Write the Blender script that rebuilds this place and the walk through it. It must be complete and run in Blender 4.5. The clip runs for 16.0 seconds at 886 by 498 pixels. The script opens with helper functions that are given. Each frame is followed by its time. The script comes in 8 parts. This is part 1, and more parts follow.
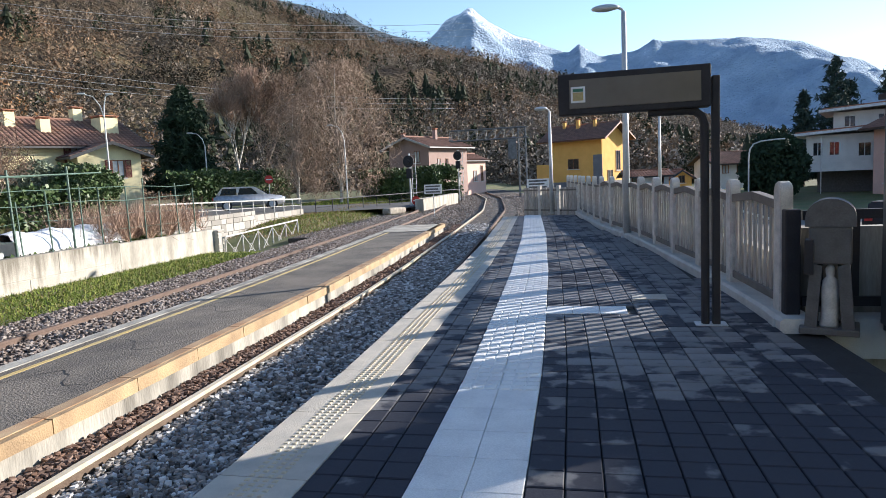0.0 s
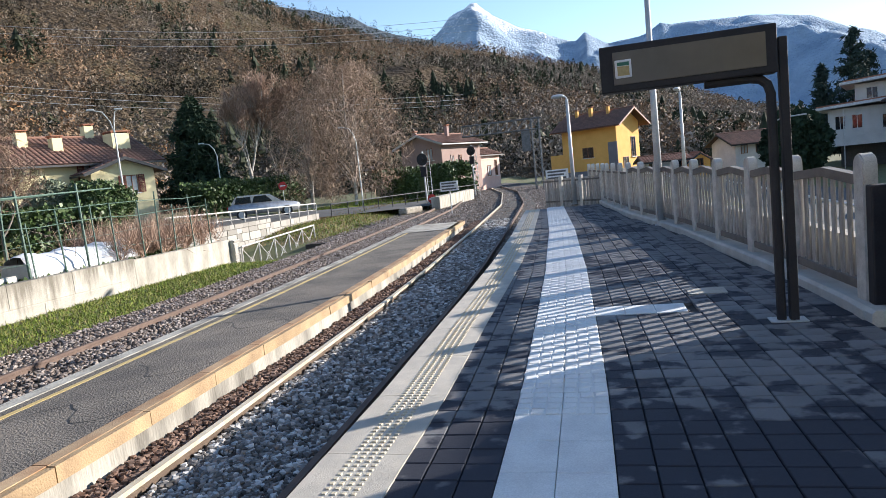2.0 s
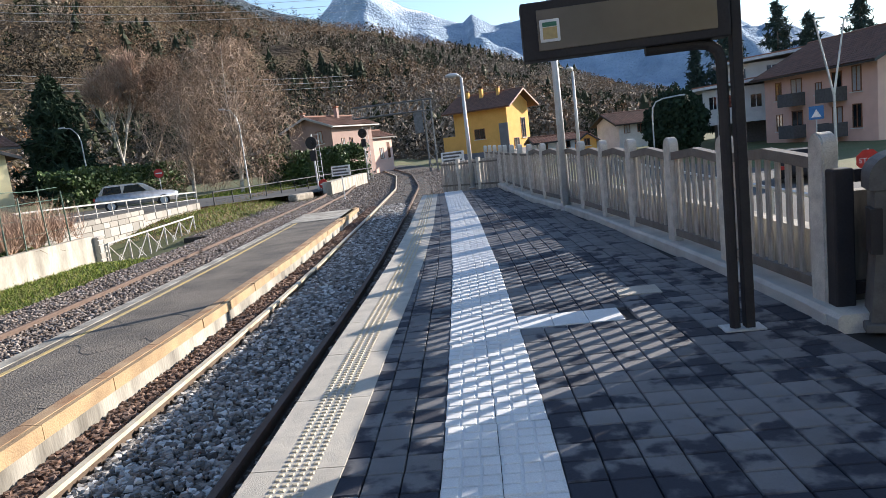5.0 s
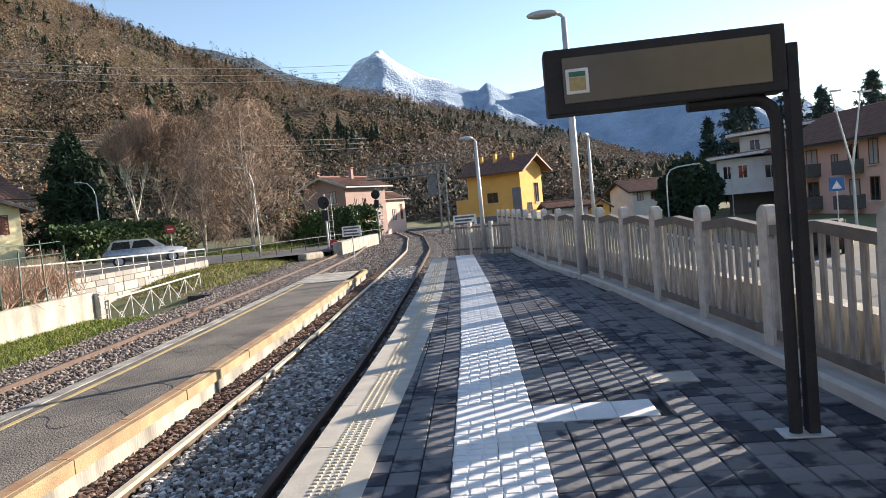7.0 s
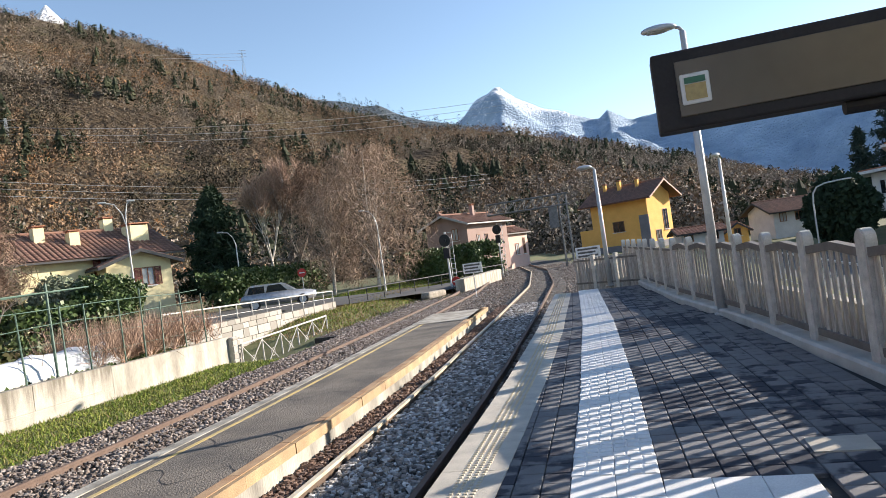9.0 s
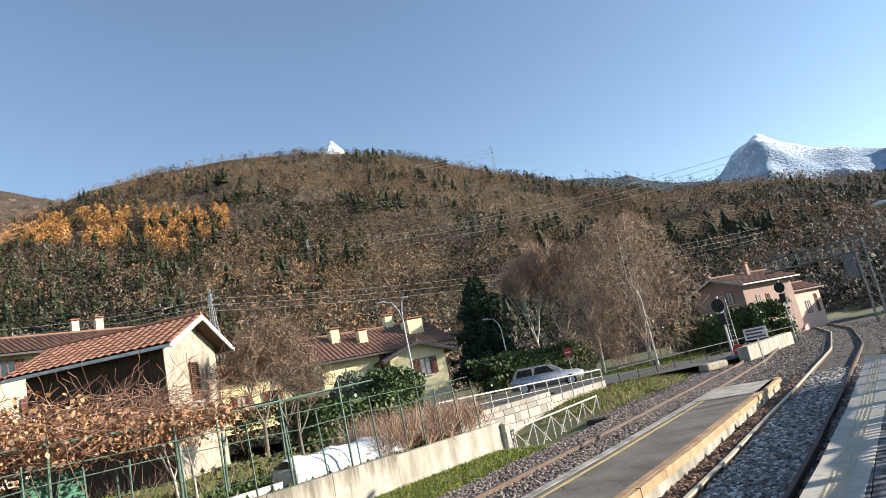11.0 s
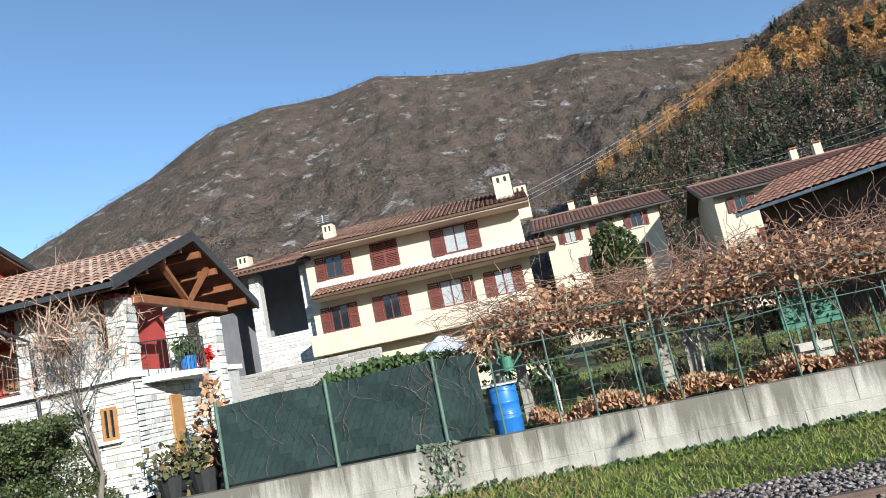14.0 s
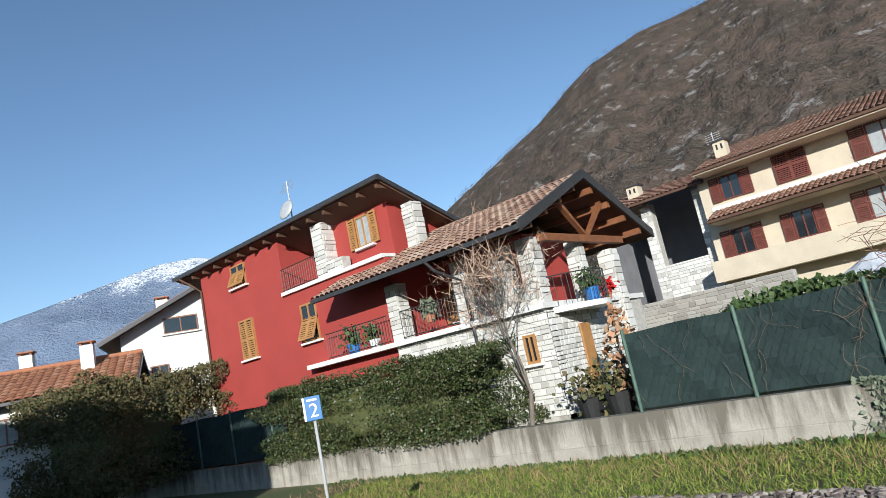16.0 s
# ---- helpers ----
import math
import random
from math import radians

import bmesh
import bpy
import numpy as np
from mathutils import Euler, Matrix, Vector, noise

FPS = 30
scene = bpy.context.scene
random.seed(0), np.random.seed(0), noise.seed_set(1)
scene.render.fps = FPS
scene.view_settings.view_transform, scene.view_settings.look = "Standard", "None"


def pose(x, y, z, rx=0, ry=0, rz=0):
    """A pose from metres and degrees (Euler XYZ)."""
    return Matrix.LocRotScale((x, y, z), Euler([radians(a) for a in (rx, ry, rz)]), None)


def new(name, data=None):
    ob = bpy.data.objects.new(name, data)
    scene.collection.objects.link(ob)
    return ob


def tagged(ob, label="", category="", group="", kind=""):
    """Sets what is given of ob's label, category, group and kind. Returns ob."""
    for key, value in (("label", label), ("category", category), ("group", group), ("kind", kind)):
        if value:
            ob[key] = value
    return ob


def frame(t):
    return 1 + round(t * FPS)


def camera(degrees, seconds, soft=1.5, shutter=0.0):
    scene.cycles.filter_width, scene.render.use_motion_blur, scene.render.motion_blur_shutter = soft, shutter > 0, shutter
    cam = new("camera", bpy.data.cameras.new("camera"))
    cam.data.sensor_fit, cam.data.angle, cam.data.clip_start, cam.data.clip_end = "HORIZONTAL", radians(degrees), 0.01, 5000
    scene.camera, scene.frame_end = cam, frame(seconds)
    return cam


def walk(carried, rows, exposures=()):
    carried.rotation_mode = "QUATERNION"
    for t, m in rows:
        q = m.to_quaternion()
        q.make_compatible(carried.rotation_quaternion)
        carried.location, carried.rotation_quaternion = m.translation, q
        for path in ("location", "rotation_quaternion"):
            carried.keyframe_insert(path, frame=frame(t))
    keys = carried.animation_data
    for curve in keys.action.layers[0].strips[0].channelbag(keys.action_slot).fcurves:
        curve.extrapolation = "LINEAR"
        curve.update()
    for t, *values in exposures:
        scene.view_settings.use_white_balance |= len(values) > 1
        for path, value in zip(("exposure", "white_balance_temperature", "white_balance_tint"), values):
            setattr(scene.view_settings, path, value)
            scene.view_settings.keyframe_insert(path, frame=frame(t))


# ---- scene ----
EXPOSURES = [(0.0, 1.15, 6350, 13), (5.5, 1.15, 6650, 14), (8.2, 1.33, 7250, 15.5), (10.5, 0.86, 5950, 9.5), (11.0, 1.08, 6900, 11), (11.5, 1.18, 7800, 14), (12.0, 1.2, 7200, 12), (12.5, 1.14, 6050, 6.5), (13.0, 0.92, 5950, 7),
             (13.5, 0.83, 5850, 7), (14.5, 0.54, 5850, 7.5), (15.0, 0.42, 5850, 8), (16.0, 0.32, 5950, 8)]
# camera and walk: seconds, place in metres, turns in degrees
cam = camera(67.08, 16.0, soft=0.8)
PATH = [
    (0.0, 0.036, -0.147, 1.589, 83.79, 2.72, 13.19),
    (0.5, -0.103, 0.043, 1.590, 83.42, 2.38, 14.98),
    (1.0, -0.240, 0.150, 1.596, 83.78, 3.16, 10.32),
    (1.5, -0.311, 0.287, 1.579, 82.36, 3.97, 13.79),
    (2.0, -0.302, 0.515, 1.578, 83.62, 5.96, 14.26),
    (2.5, -0.346, 0.733, 1.567, 82.47, 4.90, 10.89),
    (3.0, -0.460, 0.880, 1.572, 82.58, 5.19, 3.88),
    (3.2, -0.474, 0.937, 1.569, 81.96, 5.05, 5.30),
    (5.3, -0.575, 1.898, 1.626, 81.14, 7.18, 5.35),
    (5.5, -0.554, 1.989, 1.620, 82.50, 7.04, 7.23),
    (6.0, -0.504, 2.143, 1.630, 84.91, 7.93, 7.75),
    (6.5, -0.525, 2.293, 1.617, 84.07, 6.68, 7.23),
    (7.0, -0.608, 2.461, 1.622, 86.53, 5.40, 6.18),
    (7.5, -0.577, 2.666, 1.639, 86.92, 6.47, 6.86),
    (8.0, -0.498, 2.791, 1.618, 87.81, 5.31, 12.93),
    (8.2, -0.510, 2.855, 1.626, 87.12, 5.56, 13.52),
    (10.3, -0.480, 3.365, 1.664, 101.59, 11.32, 29.90),
    (10.5, -0.471, 3.393, 1.664, 102.36, 11.47, 32.49),
    (11.0, -0.547, 3.466, 1.649, 101.44, 12.03, 39.80),
    (11.5, -0.551, 3.528, 1.623, 98.18, 9.76, 48.23),
    (12.0, -0.573, 3.540, 1.650, 96.10, 10.86, 61.93),
    (12.5, -0.625, 3.455, 1.634, 97.59, 10.92, 69.44),
    (13.0, -0.658, 3.391, 1.639, 98.83, 11.13, 78.42),
    (13.5, -0.647, 3.360, 1.632, 99.47, 11.19, 84.18),
    (14.0, -0.667, 3.393, 1.656, 99.80, 11.68, 98.08),
    (14.5, -0.652, 3.492, 1.664, 100.49, 11.98, 110.09),
    (15.0, -0.621, 3.492, 1.653, 100.55, 11.95, 120.12),
    (15.5, -0.624, 3.446, 1.656, 99.50, 12.00, 126.47),
    (16.0, -0.624, 3.383, 1.659, 100.83, 11.66, 131.92),
]
walk(cam, [(t, pose(x, y, z, rx, ry, rz)) for t, x, y, z, rx, ry, rz in PATH], EXPOSURES)

# world and sun: low winter sun from ahead on the road side
SUN_AZ, SUN_EL = 53.0, 17.0
world = bpy.data.worlds.new("sky")
scene.world = world
world.use_nodes = True
wn = world.node_tree.nodes
sky = wn.new("ShaderNodeTexSky")
sky.sky_type = 'NISHITA'
sky.sun_disc = False
sky.sun_elevation = radians(SUN_EL)
sky.sun_rotation = radians(SUN_AZ)
sky.altitude = 400
sky.air_density = 1.0
sky.dust_density = 0.05
sky.ozone_density = 1.9
wn["Background"].inputs["Strength"].default_value = 0.115
world.node_tree.links.new(sky.outputs[0], wn["Background"].inputs["Color"])
sun_data = bpy.data.lights.new("sun", 'SUN')
sun_data.energy = 5.0
sun_data.angle = radians(0.53)
sun_data.color = (1.0, 0.93, 0.82)
sun = new("sun", sun_data)
sun_dir = Vector((math.sin(radians(SUN_AZ)) * math.cos(radians(SUN_EL)), math.cos(radians(SUN_AZ)) * math.cos(radians(SUN_EL)), math.sin(radians(SUN_EL))))
sun.matrix_world = Matrix.Translation((60, 60, 60)) @ sun_dir.to_track_quat("Z", "Y").to_matrix().to_4x4()


# ---- materials ----
def mat(name, col, col2=None, rough=0.8, scale=6.0, fine=60.0, bump=0.2, metal=0.0, mix=1.0, vary=0.0, stretch=(1, 1, 1), spec=0.5):
    """Two-scale mottled surface: col to col2 by broad noise, fine grain on top, bump; vary: brightness spread between objects."""
    m = bpy.data.materials.new(name)
    m.use_nodes = True
    nt = m.node_tree
    n, l = nt.nodes, nt.links
    bs = n["Principled BSDF"]
    bs.inputs["Roughness"].default_value = rough
    bs.inputs["Metallic"].default_value = metal
    bs.inputs["Specular IOR Level"].default_value = spec
    tc = n.new("ShaderNodeTexCoord")
    mp = n.new("ShaderNodeMapping")
    mp.inputs["Scale"].default_value = stretch
    l.new(tc.outputs["Object"], mp.inputs["Vector"])
    n1 = n.new("ShaderNodeTexNoise")
    n1.inputs["Scale"].default_value = scale
    n1.inputs["Detail"].default_value = 5
    n2 = n.new("ShaderNodeTexNoise")
    n2.inputs["Scale"].default_value = fine
    n2.inputs["Detail"].default_value = 3
    l.new(mp.outputs[0], n1.inputs["Vector"])
    l.new(mp.outputs[0], n2.inputs["Vector"])
    cr = n.new("ShaderNodeValToRGB")
    cr.color_ramp.elements[0].position = 0.35
    cr.color_ramp.elements[1].position = 0.68
    cr.color_ramp.elements[0].color = (*col, 1)
    c2 = col2 or tuple(c * 0.72 for c in col)
    cr.color_ramp.elements[1].color = (*c2, 1)
    l.new(n1.outputs["Fac"], cr.inputs["Fac"])
    hsv = n.new("ShaderNodeHueSaturation")
    ma = n.new("ShaderNodeMath")
    ma.operation = 'MULTIPLY_ADD'
    ma.inputs[1].default_value = 0.5 * mix
    ma.inputs[2].default_value = 1.0 - 0.25 * mix
    l.new(n2.outputs["Fac"], ma.inputs[0])
    last = ma.outputs[0]
    if vary:
        oi = n.new("ShaderNodeObjectInfo")
        mb = n.new("ShaderNodeMath")
        mb.operation = 'MULTIPLY_ADD'
        mb.inputs[1].default_value = vary
        mb.inputs[2].default_value = 1.0 - vary / 2
        l.new(oi.outputs["Random"], mb.inputs[0])
        mc = n.new("ShaderNodeMath")
        mc.operation = 'MULTIPLY'
        l.new(last, mc.inputs[0])
        l.new(mb.outputs[0], mc.inputs[1])
        last = mc.outputs[0]
    l.new(last, hsv.inputs["Value"])
    l.new(cr.outputs["Color"], hsv.inputs["Color"])
    l.new(hsv.outputs[0], bs.inputs["Base Color"])
    if bump:
        bp = n.new("ShaderNodeBump")
        bp.inputs["Strength"].default_value = bump
        bp.inputs["Distance"].default_value = 0.02
        l.new(n2.outputs["Fac"], bp.inputs["Height"])
        l.new(bp.outputs[0], bs.inputs["Normal"])
    return m


def island_mat(name, cols, rough=0.85, spec=0.3):
    """Colour picked per loose piece from a ramp of the given colours."""
    m = bpy.data.materials.new(name)
    m.use_nodes = True
    n, l = m.node_tree.nodes, m.node_tree.links
    bs = n["Principled BSDF"]
    bs.inputs["Roughness"].default_value = rough
    bs.inputs["Specular IOR Level"].default_value = spec
    g = n.new("ShaderNodeNewGeometry")
    cr = n.new("ShaderNodeValToRGB")
    el = cr.color_ramp.elements
    while len(el) < len(cols):
        el.new(0.5)
    for i, c in enumerate(cols):
        el[i].position = i / (len(cols) - 1)
        el[i].color = (*c, 1)
    l.new(g.outputs["Random Per Island"], cr.inputs["Fac"])
    l.new(cr.outputs["Color"], bs.inputs["Base Color"])
    return m


def glass_mat(name, col=(0.02, 0.025, 0.03), rough=0.06):
    m = mat(name, col, rough=rough, bump=0.0, scale=1.5, fine=4, mix=0.4)
    m.node_tree.nodes["Principled BSDF"].inputs["Specular IOR Level"].default_value = 0.8
    return m


def wet_shade_mat(name, dry, wet_shade):
    """Pavers of damp dark stone with dry islands; shade on the near end is painted in along y."""
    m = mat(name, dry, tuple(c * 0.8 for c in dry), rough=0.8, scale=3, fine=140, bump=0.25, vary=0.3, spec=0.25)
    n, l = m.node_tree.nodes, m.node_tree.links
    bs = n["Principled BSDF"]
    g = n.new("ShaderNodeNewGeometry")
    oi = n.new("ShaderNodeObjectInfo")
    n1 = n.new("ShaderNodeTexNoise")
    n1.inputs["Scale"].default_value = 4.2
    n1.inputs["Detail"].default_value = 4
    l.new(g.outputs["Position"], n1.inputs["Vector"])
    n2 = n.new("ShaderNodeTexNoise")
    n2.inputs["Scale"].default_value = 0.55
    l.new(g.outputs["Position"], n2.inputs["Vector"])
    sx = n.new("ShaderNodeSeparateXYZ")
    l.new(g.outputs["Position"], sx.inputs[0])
    # near end kept dark here: house shade painted into the stone colour
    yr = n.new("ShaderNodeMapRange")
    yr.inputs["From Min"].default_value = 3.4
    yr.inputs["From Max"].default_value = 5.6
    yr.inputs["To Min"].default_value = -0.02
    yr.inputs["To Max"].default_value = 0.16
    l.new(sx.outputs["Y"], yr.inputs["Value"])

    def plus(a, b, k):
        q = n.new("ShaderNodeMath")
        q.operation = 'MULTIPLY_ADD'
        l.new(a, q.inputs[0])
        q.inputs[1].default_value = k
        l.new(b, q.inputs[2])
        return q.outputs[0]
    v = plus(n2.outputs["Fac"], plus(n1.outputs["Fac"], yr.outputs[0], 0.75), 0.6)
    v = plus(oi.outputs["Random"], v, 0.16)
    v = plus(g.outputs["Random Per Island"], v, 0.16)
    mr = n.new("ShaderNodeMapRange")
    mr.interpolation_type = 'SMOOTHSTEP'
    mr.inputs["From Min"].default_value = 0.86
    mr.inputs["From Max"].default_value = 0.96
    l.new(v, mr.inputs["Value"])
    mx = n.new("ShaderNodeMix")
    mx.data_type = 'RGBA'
    mx.inputs["A"].default_value = (*wet_shade, 1)
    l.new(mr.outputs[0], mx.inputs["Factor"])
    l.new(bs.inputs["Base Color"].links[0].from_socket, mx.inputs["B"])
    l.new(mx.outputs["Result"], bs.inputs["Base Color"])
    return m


def drip_mat(name, pale, dark):
    """Pale concrete, dirty along its top, with dark runs that reach down unevenly."""
    m = mat(name, pale, tuple(c * 0.78 for c in pale), rough=0.92, scale=1.6, fine=45, bump=0.4)
    n, l = m.node_tree.nodes, m.node_tree.links
    bs = n["Principled BSDF"]
    g = n.new("ShaderNodeNewGeometry")
    mp = n.new("ShaderNodeMapping")
    mp.inputs["Scale"].default_value = (1, 1, 0.12)
    l.new(g.outputs["Position"], mp.inputs["Vector"])
    n1 = n.new("ShaderNodeTexNoise")
    n1.inputs["Scale"].default_value = 2.4
    n1.inputs["Detail"].default_value = 7
    n1.inputs["Roughness"].default_value = 0.7
    l.new(mp.outputs[0], n1.inputs["Vector"])
    sx = n.new("ShaderNodeSeparateXYZ")
    l.new(g.outputs["Position"], sx.inputs[0])
    zr = n.new("ShaderNodeMapRange")
    zr.inputs["From Min"].default_value = -1.3
    zr.inputs["From Max"].default_value = 0.05
    zr.inputs["To Min"].default_value = -0.12
    zr.inputs["To Max"].default_value = 0.16
    l.new(sx.outputs["Z"], zr.inputs["Value"])
    ad = n.new("ShaderNodeMath")
    l.new(n1.outputs["Fac"], ad.inputs[0])
    l.new(zr.outputs[0], ad.inputs[1])
    mr = n.new("ShaderNodeMapRange")
    mr.inputs["From Min"].default_value = 0.50
    mr.inputs["From Max"].default_value = 0.68
    mr.inputs["To Max"].default_value = 0.85
    l.new(ad.outputs[0], mr.inputs["Value"])
    mx = n.new("ShaderNodeMix")
    mx.data_type = 'RGBA'
    mx.inputs["B"].default_value = (*dark, 1)
    l.new(mr.outputs[0], mx.inputs["Factor"])
    l.new(bs.inputs["Base Color"].links[0].from_socket, mx.inputs["A"])
    l.new(mx.outputs["Result"], bs.inputs["Base Color"])
    return m


M = {}
M["paver"] = wet_shade_mat("dark concrete paver, damp patches plus painted shade", (0.19, 0.187, 0.19), (0.034, 0.037, 0.050))
M["drip"] = drip_mat("concrete with dark drip stains", (0.44, 0.41, 0.35), (0.12, 0.105, 0.08))
M["joint"] = mat("sand joint", (0.022, 0.022, 0.024), rough=0.95)
M["tactile"] = mat("white tactile tile", (0.74, 0.74, 0.72), (0.62, 0.62, 0.61), rough=0.7, scale=4, fine=120, bump=0.1, vary=0.08)
M["edge"] = mat("pale platform edge slab", (0.50, 0.46, 0.39), (0.40, 0.37, 0.32), rough=0.85, scale=5, fine=220, bump=0.25, vary=0.1)
M["yellowdot"] = mat("yellow tactile slab", (0.55, 0.47, 0.33), (0.48, 0.41, 0.3), rough=0.8, scale=5, fine=160, bump=0.2)
M["kerb"] = mat("pale concrete kerb", (0.55, 0.54, 0.50), (0.42, 0.41, 0.38), rough=0.85, scale=3, fine=90)
M["post"] = mat("weathered concrete post", (0.60, 0.57, 0.51), (0.40, 0.38, 0.34), rough=0.9, scale=7, fine=80, bump=0.4)
M["slat"] = mat("grey weathered wood slat", (0.41, 0.378, 0.335), (0.26, 0.235, 0.205), rough=0.85, scale=6, fine=50, bump=0.3, vary=0.4, stretch=(6, 6, 1))
M["rail_wood"] = mat("weathered rail", (0.17, 0.15, 0.132), rough=0.7, scale=5, fine=60)
M["asphalt"] = mat("old platform asphalt", (0.17, 0.148, 0.122), (0.085, 0.077, 0.068), rough=0.92, scale=1.1, fine=42, bump=0.9, mix=2.6)
M["road"] = mat("road asphalt", (0.06, 0.06, 0.06), (0.085, 0.085, 0.083), rough=0.9, scale=0.6, fine=40)
M["lip"] = mat("ochre painted platform lip", (0.41, 0.29, 0.16), (0.27, 0.185, 0.105), rough=0.85, scale=2.5, fine=60, bump=0.35, vary=0.25)
M["liptop"] = mat("rust-brown platform edge top", (0.30, 0.17, 0.09), (0.42, 0.30, 0.18), rough=0.9, scale=3, fine=70, vary=0.3)
M["concrete"] = mat("stained concrete", (0.40, 0.38, 0.33), (0.15, 0.14, 0.12), rough=0.92, scale=2.6, fine=40, bump=0.4, stretch=(1, 1, 0.22))
M["whitewall"] = mat("pale weathered concrete", (0.44, 0.41, 0.35), (0.22, 0.20, 0.165), rough=0.9, scale=2.2, fine=30, stretch=(1, 1, 0.3))
M["yline"] = mat("worn yellow line", (0.52, 0.38, 0.14), (0.38, 0.31, 0.17), rough=0.8, scale=4, fine=50)
M["ballast"] = island_mat("ballast stones", [(0.03, 0.027, 0.025), (0.56, 0.54, 0.52), (0.07, 0.062, 0.057), (0.74, 0.73, 0.71), (0.045, 0.04, 0.036), (0.36, 0.33, 0.30), (0.10, 0.09, 0.08), (0.24, 0.21, 0.19)])
M["ballast_rust"] = island_mat("rusty ballast stones", [(0.08, 0.05, 0.04), (0.17, 0.10, 0.07), (0.13, 0.09, 0.075), (0.24, 0.16, 0.12)])
M["ballast_brown"] = island_mat("brown-grey ballast stones", [(0.08, 0.065, 0.055), (0.24, 0.20, 0.175), (0.14, 0.105, 0.085), (0.36, 0.32, 0.29), (0.18, 0.14, 0.115)])
M["ballast_bed"] = mat("ballast bed", (0.075, 0.065, 0.058), (0.03, 0.027, 0.025), rough=0.95, scale=14, fine=40, bump=0.8)
M["rail"] = mat("rail steel", (0.16, 0.12, 0.09), (0.11, 0.075, 0.055), rough=0.55, scale=8, fine=60, metal=0.5)
# pale non-metal tone paints the sunlit gleam into the rail head
M["railtop_sunlit"] = mat("worn rail head with painted sunlit gleam", (0.62, 0.55, 0.42), (0.5, 0.42, 0.3), rough=0.45, metal=0.15, bump=0.05)
M["rust_rail"] = mat("rusty rail", (0.135, 0.09, 0.068), (0.095, 0.06, 0.046), rough=0.8)
M["sleeper"] = mat("dark sleeper", (0.06, 0.05, 0.045), (0.10, 0.085, 0.075), rough=0.9)
M["steel"] = mat("galvanised steel", (0.55, 0.56, 0.56), (0.46, 0.47, 0.47), rough=0.5, metal=0.3, scale=5, bump=0.05)
M["white_paint"] = mat("white paint", (0.72, 0.72, 0.70), rough=0.6, bump=0.05)
M["pale_rail"] = mat("weathered pale railing paint", (0.52, 0.51, 0.48), (0.38, 0.36, 0.33), rough=0.7, scale=6)
M["darkmetal"] = mat("dark painted metal", (0.028, 0.027, 0.03), (0.04, 0.037, 0.038), rough=0.65, scale=5, bump=0.05, spec=0.2)
M["screen"] = mat("unlit display screen", (0.13, 0.105, 0.08), (0.105, 0.088, 0.068), rough=0.35, bump=0.0, scale=2, fine=8)
M["green"] = mat("green coated fence metal", (0.09, 0.155, 0.12), (0.06, 0.105, 0.08), rough=0.6)
M["net"] = mat("dark green shade net", (0.011, 0.026, 0.025), (0.021, 0.042, 0.038), rough=0.8, scale=1.2, fine=130, bump=0.5)
M["grass"] = mat("meadow", (0.075, 0.10, 0.028), (0.13, 0.11, 0.05), rough=0.95, scale=0.35, fine=18, bump=0.8, mix=1.5)
M["soil"] = mat("garden soil", (0.10, 0.075, 0.05), (0.07, 0.09, 0.03), rough=0.95, scale=0.5, fine=20, bump=0.7, mix=1.3)
M["blade"] = island_mat("grass blades", [(0.07, 0.12, 0.014), (0.15, 0.22, 0.025), (0.24, 0.29, 0.05), (0.28, 0.26, 0.09), (0.10, 0.15, 0.02), (0.035, 0.06, 0.01)])
M["dryblade"] = island_mat("dry stalks", [(0.24, 0.16, 0.08), (0.36, 0.25, 0.13), (0.17, 0.11, 0.06), (0.30, 0.2, 0.1)])
M["stone"] = mat("pale stone facing", (0.50, 0.49, 0.46), (0.30, 0.295, 0.28), rough=0.9, scale=5, fine=40, bump=0.5, vary=0.35)
M["mortar"] = mat("mortar", (0.50, 0.48, 0.44), (0.38, 0.36, 0.32), rough=0.95)
M["cream"] = mat("cream plaster", (0.60, 0.52, 0.395), (0.53, 0.455, 0.345), rough=0.9, scale=1.5, fine=60, bump=0.08)
M["yellowp"] = mat("pale yellow plaster", (0.74, 0.66, 0.40), (0.68, 0.60, 0.36), rough=0.9, scale=1.5, fine=60, bump=0.08)
M["orangep"] = mat("orange plaster", (0.84, 0.47, 0.13), (0.78, 0.42, 0.11), rough=0.9, scale=1.2, fine=60, bump=0.08)
M["pinkp"] = mat("dusty pink plaster", (0.36, 0.25, 0.215), (0.31, 0.215, 0.185), rough=0.9, scale=1.2, fine=60, bump=0.08)
M["salmonp"] = mat("salmon plaster", (0.74, 0.50, 0.41), (0.68, 0.45, 0.37), rough=0.9, scale=1.2, fine=60, bump=0.08)
M["redp"] = mat("brick red plaster", (0.36, 0.05, 0.04), (0.32, 0.045, 0.036), rough=0.85, scale=1.0, fine=80, bump=0.08)
M["greyp"] = mat("slate grey plaster and painted wing shade", (0.21, 0.21, 0.225), (0.17, 0.17, 0.185), rough=0.9, scale=1.2, fine=60, bump=0.08)
M["whitep"] = mat("white plaster", (0.72, 0.71, 0.68), (0.62, 0.61, 0.58), rough=0.9, scale=1.2, fine=60, bump=0.08)
M["rubble"] = mat("rough rubble masonry", (0.42, 0.37, 0.30), (0.24, 0.21, 0.17), rough=0.95, scale=3.2, fine=14, bump=0.8, mix=1.6)
M["tile"] = mat("terracotta roof tile", (0.36, 0.15, 0.085), (0.26, 0.12, 0.08), rough=0.85, scale=2.0, fine=20, vary=0.4)
